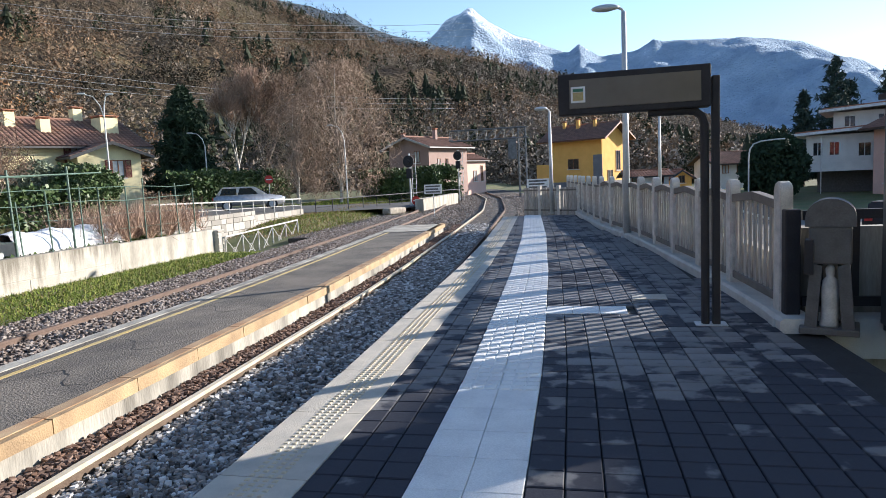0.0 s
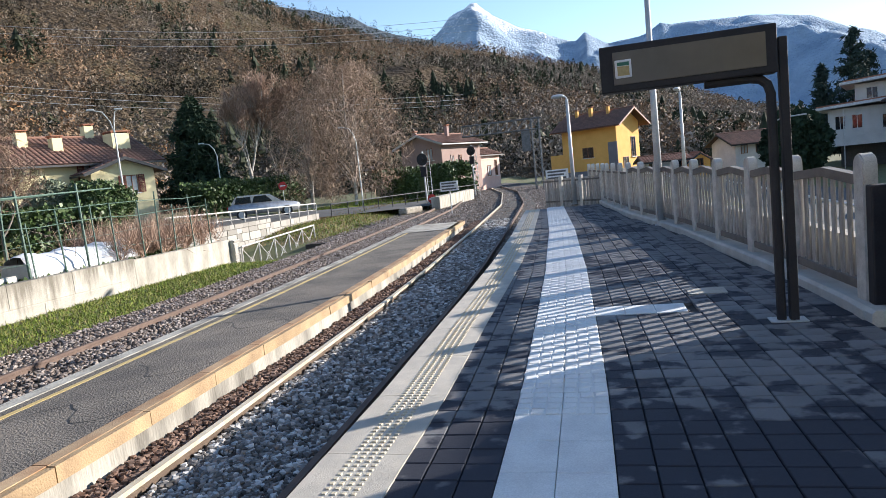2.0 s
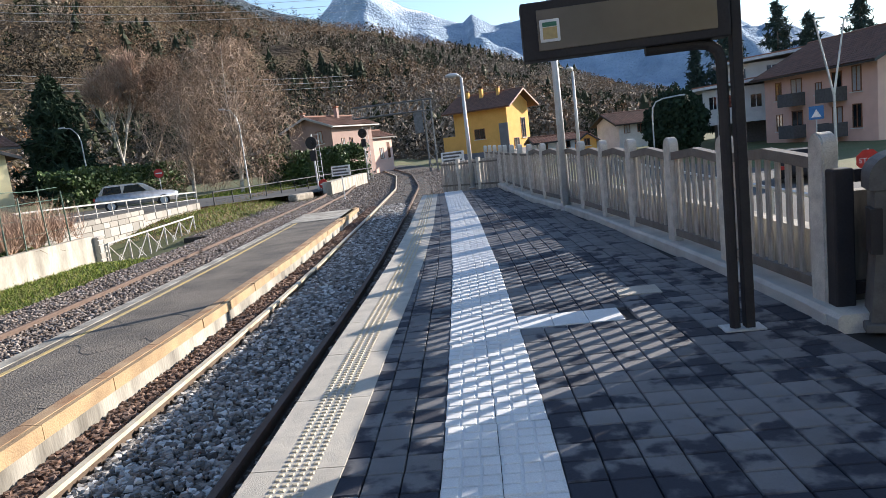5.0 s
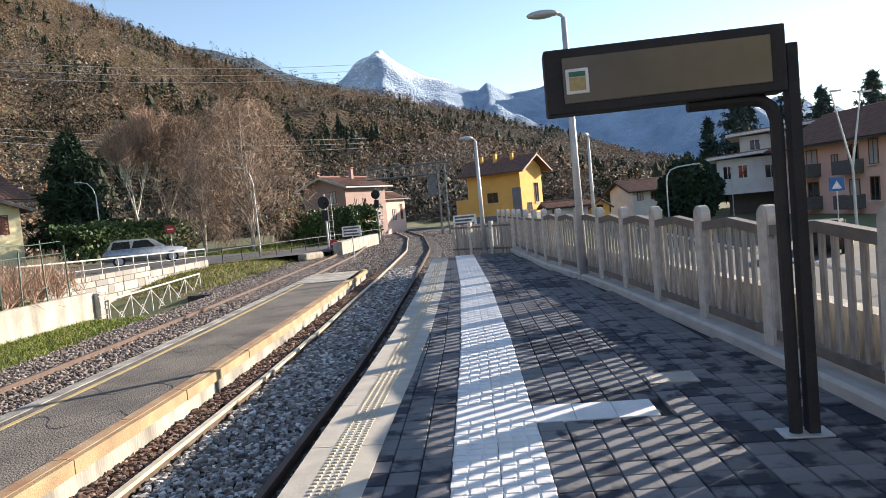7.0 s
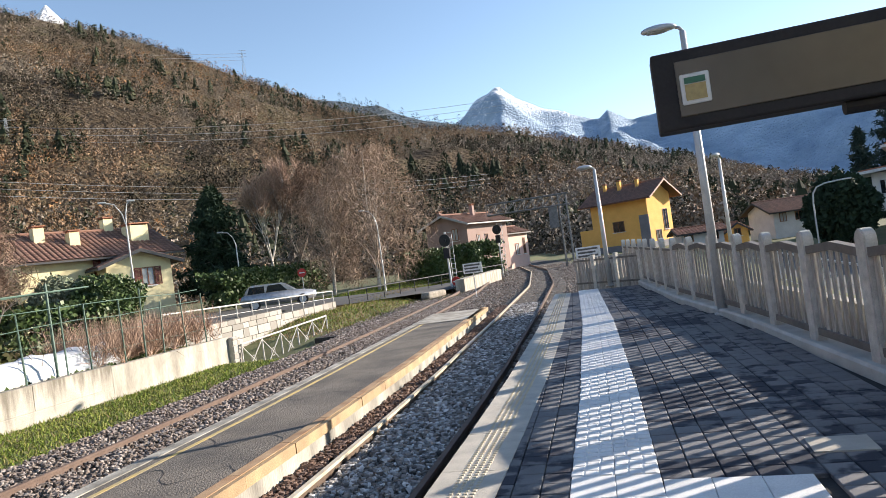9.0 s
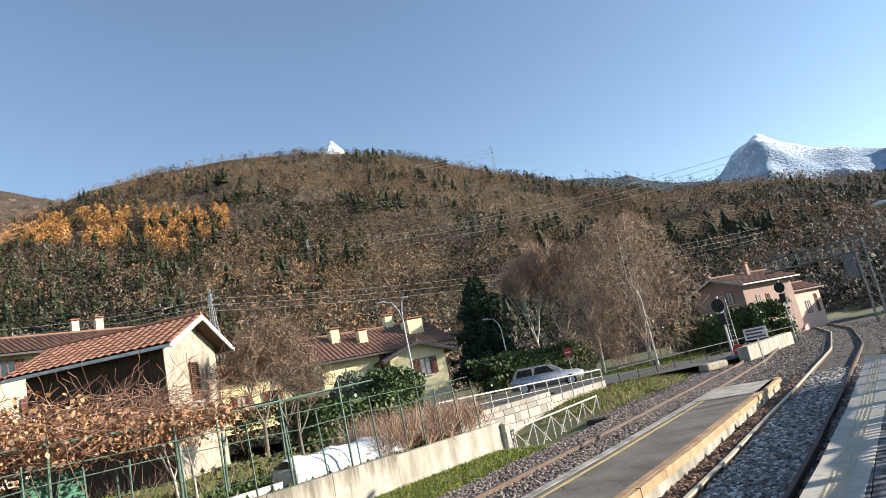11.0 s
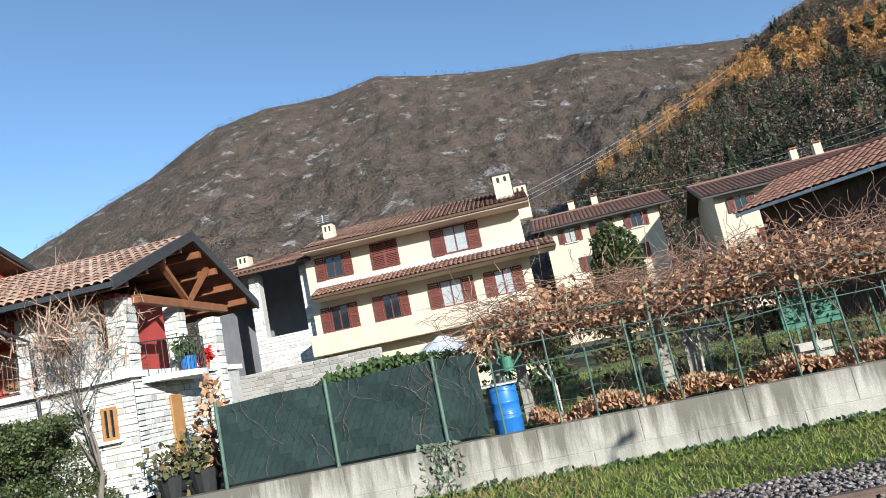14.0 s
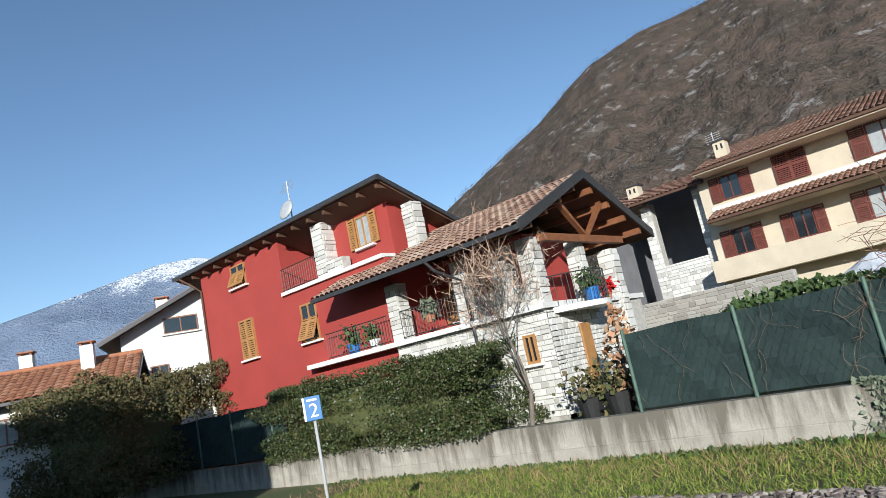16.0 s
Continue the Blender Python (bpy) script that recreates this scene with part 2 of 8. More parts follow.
M["tile_mix"] = island_mat("mottled clay roof tile", [(0.30, 0.16, 0.11), (0.46, 0.30, 0.21), (0.22, 0.12, 0.09), (0.52, 0.38, 0.28), (0.36, 0.2, 0.13)])
M["tile_brown"] = island_mat("brown roof tile", [(0.20, 0.11, 0.08), (0.26, 0.14, 0.10), (0.17, 0.10, 0.075)])
M["tile_red"] = island_mat("red roof tile", [(0.28, 0.13, 0.085), (0.36, 0.185, 0.125), (0.22, 0.105, 0.07), (0.32, 0.16, 0.11)])
M["tile_orange"] = island_mat("orange clay roof tile", [(0.40, 0.17, 0.09), (0.50, 0.24, 0.13), (0.32, 0.13, 0.07), (0.54, 0.30, 0.18)])
M["darksteel"] = mat("weathered dark steel", (0.20, 0.205, 0.21), (0.12, 0.12, 0.12), rough=0.7, metal=0.2, scale=4, bump=0.05)
M["fascia"] = mat("dark grey fascia", (0.045, 0.047, 0.05), rough=0.5, bump=0.05)
M["soffit"] = mat("brown timber soffit", (0.115, 0.058, 0.034), (0.08, 0.04, 0.025), rough=0.8, stretch=(1, 8, 1))
# made-up boarding: the barn wall's shade put in as dark brown
M["barn_wall_shade"] = mat("dark brown boarding painted for wall shade", (0.075, 0.045, 0.03), (0.04, 0.026, 0.018), rough=0.9, scale=4, fine=40, bump=0.4, vary=0.4, stretch=(6, 6, 1))
M["timber"] = mat("varnished timber", (0.24, 0.095, 0.04), (0.17, 0.065, 0.028), rough=0.55, scale=4, fine=40)
M["shutter_o"] = mat("honey wood shutter", (0.43, 0.22, 0.075), (0.34, 0.17, 0.06), rough=0.6, scale=4)
M["shutter_r"] = mat("dark red-brown shutter", (0.15, 0.035, 0.022), (0.12, 0.03, 0.02), rough=0.6)
M["glass"] = glass_mat("window glass")
M["curtain"] = mat("curtained pane", (0.40, 0.42, 0.42), (0.3, 0.32, 0.33), rough=0.3, bump=0.0)
M["iron"] = mat("black wrought iron", (0.03, 0.03, 0.032), rough=0.5)
M["bark"] = mat("grey bark", (0.20, 0.17, 0.14), (0.12, 0.10, 0.085), rough=0.95, scale=8, fine=40, bump=0.6, stretch=(1, 1, 0.3))
M["birchbark"] = mat("pale birch bark", (0.58, 0.55, 0.49), (0.30, 0.27, 0.23), rough=0.9, scale=5, fine=30, stretch=(1, 1, 2))
M["birchtwig"] = island_mat("pale brown birch twigs", [(0.30, 0.21, 0.15), (0.42, 0.31, 0.23), (0.21, 0.145, 0.105), (0.36, 0.25, 0.17)])
M["birchlimb"] = mat("pale brown birch limb", (0.40, 0.33, 0.27), (0.25, 0.20, 0.16), rough=0.9, scale=5, fine=30)
M["twig"] = island_mat("bare brown twigs", [(0.16, 0.105, 0.075), (0.24, 0.16, 0.11), (0.12, 0.08, 0.06), (0.28, 0.20, 0.14)])
M["redtwig"] = island_mat("reddish bare twigs", [(0.34, 0.22, 0.155), (0.46, 0.32, 0.235), (0.25, 0.165, 0.12)])
M["needle"] = island_mat("dark conifer sprays", [(0.016, 0.035, 0.018), (0.03, 0.055, 0.028), (0.022, 0.042, 0.026)])
M["cedar"] = island_mat("blue-green cedar sprays", [(0.03, 0.055, 0.045), (0.045, 0.075, 0.06), (0.025, 0.045, 0.04)])
M["leaf"] = island_mat("evergreen leaves", [(0.035, 0.065, 0.02), (0.06, 0.10, 0.03), (0.09, 0.13, 0.045), (0.045, 0.07, 0.03)], rough=0.5)
M["leaf_hedge"] = island_mat("small dark hedge leaves", [(0.02, 0.035, 0.012), (0.045, 0.07, 0.02), (0.075, 0.10, 0.03), (0.11, 0.10, 0.05), (0.03, 0.045, 0.016)], rough=0.45)
M["leaf_dry"] = island_mat("dry vine leaves", [(0.30, 0.14, 0.065), (0.46, 0.26, 0.14), (0.20, 0.085, 0.04), (0.54, 0.37, 0.23), (0.34, 0.17, 0.09)])
M["cane"] = island_mat("reddish vine canes", [(0.20, 0.10, 0.065), (0.34, 0.20, 0.14), (0.13, 0.07, 0.05), (0.42, 0.28, 0.20)])
M["leaf_olive"] = island_mat("grey-green leaves", [(0.16, 0.19, 0.13), (0.22, 0.25, 0.18), (0.12, 0.15, 0.09)])
M["leaf_fade"] = island_mat("olive brown hedge leaves", [(0.09, 0.095, 0.035), (0.14, 0.12, 0.05), (0.06, 0.075, 0.03), (0.18, 0.12, 0.06)])
M["blue"] = mat("blue plastic", (0.03, 0.17, 0.50), (0.025, 0.14, 0.42), rough=0.4, bump=0.02)
M["signblue"] = mat("sign blue", (0.02, 0.16, 0.42), rough=0.4, bump=0.0, mix=0.2)
M["signred"] = mat("sign red", (0.55, 0.03, 0.025), rough=0.4, bump=0.0, mix=0.2)
M["signwhite"] = mat("sign white", (0.8, 0.8, 0.8), rough=0.4, bump=0.0, mix=0.2)
M["greenpl"] = mat("green painted board", (0.06, 0.20, 0.13), (0.045, 0.15, 0.10), rough=0.75)
M["film"] = mat("white garden fleece", (0.66, 0.68, 0.70), (0.55, 0.57, 0.60), rough=0.5, scale=3, fine=12, bump=0.4)
M["carpaint"] = mat("silver car paint", (0.55, 0.57, 0.60), rough=0.25, metal=0.5, bump=0.0, mix=0.1)
M["black"] = mat("black rubber", (0.02, 0.02, 0.02), rough=0.7)
M["clay"] = mat("clay pot", (0.45, 0.18, 0.09), rough=0.8)
M["marble"] = mat("white stone statue", (0.50, 0.49, 0.46), (0.34, 0.33, 0.31), rough=0.6, scale=9, bump=0.15)
M["lockergrey"] = mat("grey-green powder-coated steel", (0.085, 0.095, 0.098), (0.07, 0.08, 0.083), rough=0.5, scale=3, bump=0.03)
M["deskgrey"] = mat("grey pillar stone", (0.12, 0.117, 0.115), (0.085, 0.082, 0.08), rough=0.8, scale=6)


# ---- building helpers ----
def thing(name, label, category, group="", at=(0, 0, 0), rz=0.0, kind=""):
    ob = new(name)
    ob.matrix_world = pose(*at, 0, 0, rz)
    return tagged(ob, label, category, group, kind)


def part(name, bm, material, parent=None, label="", smooth=False):
    me = bpy.data.meshes.new(name)
    bm.normal_update()
    bm.to_mesh(me)
    bm.free()
    me.materials.append(material)
    if smooth:
        me.polygons.foreach_set("use_smooth", [True] * len(me.polygons))
    ob = new(name, me)
    if parent is not None:
        ob.parent = parent
    if label:
        ob["label"] = label
    return ob


def raw_mesh(name, verts, faces, material, parent=None, smooth=False):
    """Mesh from numpy arrays; faces all of one size."""
    me = bpy.data.meshes.new(name)
    verts = np.asarray(verts, dtype=np.float32).reshape(-1, 3)
    faces = np.asarray(faces, dtype=np.int32)
    k = faces.shape[1]
    me.vertices.add(len(verts))
    me.vertices.foreach_set("co", verts.ravel())
    me.loops.add(faces.size)
    me.loops.foreach_set("vertex_index", faces.ravel())
    me.polygons.add(len(faces))
    me.polygons.foreach_set("loop_start", np.arange(0, faces.size, k, dtype=np.int32))
    me.polygons.foreach_set("loop_total", np.full(len(faces), k, dtype=np.int32))
    me.polygons.foreach_set("use_smooth", np.full(len(faces), bool(smooth)))
    me.update(calc_edges=True)
    me.materials.append(material)
    ob = new(name, me)
    if parent is not None:
        ob.parent = parent
    return ob


def box(bm, x0, x1, y0, y1, z0, z1, m=None):
    r = bmesh.ops.create_cube(bm, size=1.0)
    t = Matrix.Translation(((x0 + x1) / 2, (y0 + y1) / 2, (z0 + z1) / 2)) @ Matrix.Diagonal((x1 - x0, y1 - y0, z1 - z0, 1))
    bmesh.ops.transform(bm, matrix=(m @ t) if m else t, verts=r["verts"])
    return r["verts"]


def soft_box(bm, x0, x1, y0, y1, z0, z1, b=0.01, m=None):
    vs = box(bm, x0, x1, y0, y1, z0, z1, m)
    es = list({e for v in vs for e in v.link_edges})
    bmesh.ops.bevel(bm, geom=es, offset=b, segments=2, affect='EDGES', profile=0.5)


def rod(bm, a, b, r, r2=None, seg=8):
    a, b = Vector(a), Vector(b)
    d = b - a
    if d.length < 1e-6:
        return
    q = d.to_track_quat("Z", "Y").to_matrix().to_4x4()
    bmesh.ops.create_cone(bm, cap_ends=True, segments=seg, radius1=r, radius2=r if r2 is None else r2, depth=d.length, matrix=Matrix.Translation((a + b) / 2) @ q)


def tube(bm, pts, r, seg=8):
    """One bent round bar through the points."""
    p = [Vector(q) for q in pts]
    rings = []
    for i, c in enumerate(p):
        t = (p[min(i + 1, len(p) - 1)] - p[max(i - 1, 0)]).normalized()
        ref = Vector((0, 0, 1)) if abs(t.z) < 0.95 else Vector((0, 1, 0))
        if i == 0:
            u = t.cross(ref).normalized()
        else:
            u = (u - t * u.dot(t)).normalized()
        w = t.cross(u)
        rings.append([bm.verts.new(c + (u * math.cos(k * 2 * math.pi / seg) + w * math.sin(k * 2 * math.pi / seg)) * r) for k in range(seg)])
    for a, b in zip(rings[:-1], rings[1:]):
        for k in range(seg):
            j = (k + 1) % seg
            bm.faces.new((a[k], a[j], b[j], b[k]))
    bm.faces.new(rings[0][::-1])
    bm.faces.new(rings[-1])


def prism(bm, prof, y0, y1, axis="y"):
    """Closed profile (u, z) pushed along y (or x)."""
    f = (lambda u, z, w: (u, w, z)) if axis == "y" else (lambda u, z, w: (w, u, z))
    va = [bm.verts.new(f(u, z, y0)) for u, z in prof]
    vb = [bm.verts.new(f(u, z, y1)) for u, z in prof]
    n = len(prof)
    bm.faces.new(va)
    bm.faces.new(vb[::-1])
    for i in range(n):
        j = (i + 1) % n
        bm.faces.new((va[j], va[i], vb[i], vb[j]))
    bmesh.ops.recalc_face_normals(bm, faces=bm.faces)


def B():
    return bmesh.new()


def boxpart(name, dims, material, parent=None, label="", b=0.0):
    bm = B()
    if b:
        soft_box(bm, *dims, b)
    else:
        box(bm, *dims)
    return part(name, bm, material, parent, label)


def smoothstep(a, b, x):
    t = min(1.0, max(0.0, (x - a) / (b - a)))
    return t * t * (3 - 2 * t)


def lerp_table(tab, x):
    return float(np.interp(x, [p[0] for p in tab], [p[1] for p in tab]))


# ---- plan: lines that follow the curve of the line, x as a function of y ----
CURVE = ((-60, 0.35), (-10, 0.12), (3, 0.0), (5, -0.08), (6, -0.14), (7.4, -0.23), (10.4, -0.43), (12.5, -0.61), (16.3, -0.92), (24.5, -1.76), (40, -4.0))
CURVE_T = ((-60, 0.3), (-10, 0.1), (3, 0.0), (5, -0.05), (7.3, -0.17), (9, -0.24), (11.5, -0.37), (15.9, -0.68), (17.4, -0.82), (24.5, -1.43), (41, -3.0), (60, -6.0), (90, -13.0), (130, -26.0))


def bend(y):
    return lerp_table(CURVE, y)


def off(u, y):
    """x of a line that lies u from the guide strip's inner edge."""
    return u - 0.37 + bend(y)


def trk(u, y):
    """x of a line that runs with the tracks."""
    return u + lerp_table(CURVE_T, y)


def ribbon(bm, u0, u1, ys, z0, z1, fn=trk):
    """Closed bar that follows the curve between two offsets."""
    rows = []
    for y in ys:
        rows.append([bm.verts.new((fn(u0, y), y, z0)), bm.verts.new((fn(u1, y), y, z0)), bm.verts.new((fn(u1, y), y, z1)), bm.verts.new((fn(u0, y), y, z1))])
    for a, b in zip(rows[:-1], rows[1:]):
        for i in range(4):
            j = (i + 1) % 4
            bm.faces.new((a[i], b[i], b[j], a[j]))
    bm.faces.new(rows[0])
    bm.faces.new(rows[-1][::-1])
    bmesh.ops.recalc_face_normals(bm, faces=bm.faces)


def steps(a, b, d):
    n = max(1, int(round((b - a) / d)))
    return [a + (b - a) * i / n for i in range(n + 1)]


# ---- ground ----
RAIL_Z = -0.60


def ground_z(x, y):
    """Height of the land: rail bed, garden terrace behind the wall, road on the other side, all flat far off."""
    xl = trk(-7.4, min(y, 60))
    if x > 3.2:
        z = -1.75 * smoothstep(3.2, 6.0, x)
        return z - 0.05
    if x > xl - 3.0:
        return -0.85
    if y < 22.3:
        wall = -14.5
        return -0.86 if x > wall else -0.12 + 0.25 * smoothstep(-16, -30, -abs(x) if x > 0 else x)
    k = smoothstep(22.3, 34.0, y)
    d = smoothstep(-(xl - 3.0), -(xl - 6.0), -x)
    return -0.9 + (0.55 * k - 0.5 * (1 - k)) * d


def make_ground():
    xs = sorted(set(list(np.arange(-60, 60.1, 1.5)) + [-14.51, -14.49, -5000, -2500, -1000, -400, -200, -120, -90, -75, 75, 90, 120, 200, 400, 1000, 2500, 5000]))
    ys = sorted(set(list(np.arange(-60, 130.1, 1.5)) + [22.29, 22.31, -5000, -2500, -1000, -400, -200, -120, -80, 150, 200, 400, 1000, 2500, 5000]))
    v = [(x, y, ground_z(x, y)) for y in ys for x in xs]
    nx = len(xs)
    f = [(j * nx + i, j * nx + i + 1, (j + 1) * nx + i + 1, (j + 1) * nx + i) for j in range(len(ys) - 1) for i in range(nx - 1)]
    return tagged(raw_mesh("ground", v, f, M["grass"], smooth=False), "grassy valley ground with bare soil patches", "ground", kind="structure")


ground = make_ground()

# ---- station platform ----
PY0, PY1 = -30.0, 24.4
ys_p = steps(PY0, PY1, 1.0)
bm = B()
ribbon(bm, -1.16, 2.55, ys_p, -0.80, -0.030, off)
platform = tagged(part("platform", bm, M["joint"]), "raised station platform with a dark paved top", "platform", kind="structure")
bm = B()
ribbon(bm, -2.03, -1.45, ys_p, -0.85, -0.065)
platform_face = tagged(part("platform_base", bm, M["concrete"]), "concrete foot under the platform edge", "platform", kind="structure")


def kerb_u(y):
    """offset of the fence kerb's foot from the strip line."""
    return lerp_table(((-30, 2.15), (5.5, 2.2), (7.2, 2.23), (9, 2.19), (11.8, 2.04), (14.3, 1.92), (18.2, 1.5), (23.3, 1.3), (29, 1.3)), y)


# dark pavers, laid 0.20 x 0.20 in rows; the near stretch piece by piece
def paver_mesh(w, l, h=0.05):
    bm = B()
    vs = box(bm, -w / 2, w / 2, -l / 2, l / 2, -h, 0.0)
    top = [e for e in bm.edges if all(abs(v.co.z) < 1e-6 for v in e.verts)]
    bmesh.ops.bevel(bm, geom=top, offset=0.006, segments=1, affect='EDGES')
    me = bpy.data.meshes.new("paver")
    bm.to_mesh(me)
    bm.free()
    me.materials.append(M["paver"])
    return me


def quads_stack(name, pieces, h, bev, material, parent):
    """Joined bevelled blocks: pieces are (x, y, z top, half width, half length, turn)."""
    p = np.array(pieces)
    n = len(p)
    cx = np.array([-1, 1, 1, -1])
    cy = np.array([-1, -1, 1, 1])
    lay = []
    for dz, sh in ((-h, 0.0), (-bev, 0.0), (0.0, bev)):
        lx = cx[None] * (p[:, 3:4] - sh)
        ly = cy[None] * (p[:, 4:5] - sh)
        c, s = np.cos(p[:, 5:6]), np.sin(p[:, 5:6])
        lay.append(np.stack([p[:, 0:1] + c * lx - s * ly, p[:, 1:2] + s * lx + c * ly, np.repeat(p[:, 2:3] + dz, 4, 1)], -1))
    v = np.concatenate(lay, 1).reshape(-1, 3)
    base = []
    for k in (0, 4):
        for i in range(4):
            j = (i + 1) % 4
            base.append((k + i, k + j, k + 4 + j, k + 4 + i))
    base.append((8, 9, 10, 11))
    f = (np.array(base)[None] + 12 * np.arange(n)[:, None, None]).reshape(-1, 4)
    ob = raw_mesh(name, v, f, material, parent)
    ob["kind"] = "stuff"
    return ob


rng = random.Random(4)
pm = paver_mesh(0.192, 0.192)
rest = []
count = 0
row = 0
y = -8.0
while y < PY1 - 0.1:
    turn = -(bend(y + 0.5) - bend(y - 0.5))
    left = [-1.10, -0.90, -0.70]
    right = [0.10 + 0.2 * k for k in range(12)]
    for u in left + right:
        if u > kerb_u(y) - 0.05:
            continue
        uu = u
        if 7.30 < y < 7.72 and 0.0 < u < 0.92:
            continue
        x = off(uu, y)
        dz = rng.uniform(-0.0025, 0.0015)
        if 5.0 < y < 10.2 and count < 295 and u > 0.0:
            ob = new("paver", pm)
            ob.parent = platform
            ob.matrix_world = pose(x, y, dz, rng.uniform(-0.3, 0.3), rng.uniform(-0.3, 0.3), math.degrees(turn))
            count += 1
        else:
            rest.append((x, y, dz, 0.096, 0.096, turn))
    y += 0.2
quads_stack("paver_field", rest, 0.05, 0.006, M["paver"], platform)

# white tactile strip, 0.30 x 0.40 tiles, small raised pads on each
tiles, pads = [], []
y = -10.0
smooth_to = 4.72
k = 0
while y < PY1:
    turn = -(bend(y + 0.5) - bend(y - 0.5))
    for u in (-0.45, -0.15):
        x = off(u, y)
        tiles.append((x, y, 0.004, 0.148, 0.198, turn))
        if y > smooth_to and not 7.3 < y < 7.7:
            for i in range(3):
                for j in range(4):
                    pads.append((x + (i - 1) * 0.099, y + (j - 1.5) * 0.099, 0.010, 0.043, 0.043, turn))
    y += 0.40
for i in range(3):
    tiles.append((off(0.15 + 0.3 * i, 7.5), 7.5, 0.004, 0.148, 0.195, 0.03))
strip = tagged(quads_stack("tactile_strip", tiles, 0.05, 0.004, M["tactile"], None), "white tactile guide strip of square tiles", "tactile paving", kind="structure")
strip["kind"] = "structure"
quads_stack("tactile_pads", pads, 0.006, 0.004, M["tactile"], strip)

# pale platform edge slabs with a dotted warning band
slab_v = B()
ribbon(slab_v, -2.045, -1.54, ys_p, -0.066, 0.002)
edge = tagged(part("platform_edge", slab_v, M["edge"]), "pale concrete platform edge slabs", "platform edge", kind="structure")
y = -6.0
while y < PY1 - 0.5:
    bm = B()
    ribbon(bm, -2.05, -1.53, [y + 0.004, y + 0.5, y + 0.996], -0.06, 0.006 + rng.uniform(0, 0.002))
    part("slab", bm, M["edge"], edge)
    y += 1.0
dots = []
y = -6.0
while y < PY1:
    for i in range(4):
        u = -1.86 + 0.055 * i
        dots.append((trk(u, y), y, 0.0135, 0.015, 0.015, 0.0))
    y += 0.055
quads_stack("warning_dots", dots, 0.01, 0.005, M["yellowdot"], edge)


# ---- tracks ----
def rails(u, name, ys, head, web, label):
    ob = thing(name, label, "rail", kind="structure")
    bm = B()
    ribbon(bm, u - 0.07, u + 0.07, ys, RAIL_Z - 0.16, RAIL_Z - 0.135)
    part("rail_foot", bm, web, ob)
    bm = B()
    ribbon(bm, u - 0.012, u + 0.012, ys, RAIL_Z - 0.135, RAIL_Z - 0.04)
    part("rail_web", bm, web, ob)
    bm = B()
    ribbon(bm, u - 0.035, u + 0.035, ys, RAIL_Z - 0.04, RAIL_Z)
    part("rail_head", bm, head, ob)
    return ob


ys_t = steps(-40, 130, 2.0)
T1L, T1R = -4.12, -2.74
rails(T1R, "rail", ys_t, M["rust_rail"], M["rail"], "worn steel running rail beside the platform")
rails(T1L, "rail", ys_t, M["railtop_sunlit"], M["rail"], "worn steel running rail, sunlit gleam painted pale")
T2L, T2R = -8.72, -7.28
rails(T2L, "rail", ys_t, M["rust_rail"], M["rust_rail"], "rusty brown rail of the second track")
rails(T2R, "rail", ys_t, M["rust_rail"], M["rust_rail"], "rusty brown rail of the second track")
bm = B()
ribbon(bm, -4.60, -2.04, ys_t, -1.1, RAIL_Z - 0.13)
tagged(part("ballast_bed", bm, M["ballast_bed"]), "grey ballast bed between the platforms", "ballast", kind="structure")
bm = B()
ribbon(bm, -10.4, -6.60, ys_t, -1.1, RAIL_Z - 0.17)
tagged(part("ballast_bed", bm, M["ballast_bed"]), "brown ballast bed of the second track", "ballast", kind="structure")

sl = B()
box(sl, -1.15, 1.15, -0.11, 0.11, -0.12, 0.0)
sleeper_me = bpy.data.meshes.new("sleeper")
sl.to_mesh(sleeper_me)
sl.free()
sleeper_me.materials.append(M["sleeper"])
for uc, zc in (((T2L + T2R) / 2, RAIL_Z - 0.15),):
    y = 2.0
    while y < 60:
        ob = new("sleeper", sleeper_me)
        ob.matrix_world = pose(trk(uc, y), y, zc, 0, 0, math.degrees(-(bend(y + 0.5) - bend(y - 0.5))))
        tagged(ob, "dark timber sleeper sunk in ballast", "sleeper", "sleepers of the second track", "structure")
        y += 0.62


def stones(name, u0, u1, y0, y1, n, zb, size, material, label, heap=0.0, power=1.0):
    """Loose angular stones scattered over a strip of the bed."""
    r = np.random.RandomState(int(abs(u0) * 100) + n)
    base = np.array([(1, 0, -.3), (-.5, .85, -.3), (-.5, -.85, -.3), (.6, .5, .55), (-.7, .2, .6), (.1, -.7, .6)])
    tri = np.array([(0, 1, 3), (1, 4, 3), (1, 2, 4), (2, 5, 4), (2, 0, 5), (0, 3, 5), (3, 4, 5)])
    t = r.rand(n) ** power
    y = y0 + (y1 - y0) * t
    u = u0 + (u1 - u0) * r.rand(n)
    x = u + np.interp(y, [p[0] for p in CURVE_T], [p[1] for p in CURVE_T])
    s = size * (0.6 + 0.8 * r.rand(n)) * (1 + 0.8 * t)
    a = r.rand(n) * 6.28
    v = base[None] * (0.7 + 0.6 * r.rand(n, 6, 3)) * s[:, None, None]
    ca, sa = np.cos(a)[:, None], np.sin(a)[:, None]
    vx = v[..., 0] * ca - v[..., 1] * sa + x[:, None]
    vy = v[..., 0] * sa + v[..., 1] * ca + y[:, None]
    mid = 1 - np.abs((u - (u0 + u1) / 2) / ((u1 - u0) / 2))
    vz = v[..., 2] + zb + (heap * mid + 0.03 * r.rand(n))[:, None]
    f = (tri[None] + 6 * np.arange(n)[:, None, None]).reshape(-1, 3)
    ob = raw_mesh(name, np.stack([vx, vy, vz], -1).reshape(-1, 3), f, material)
    return tagged(ob, label, "ballast", kind="stuff")


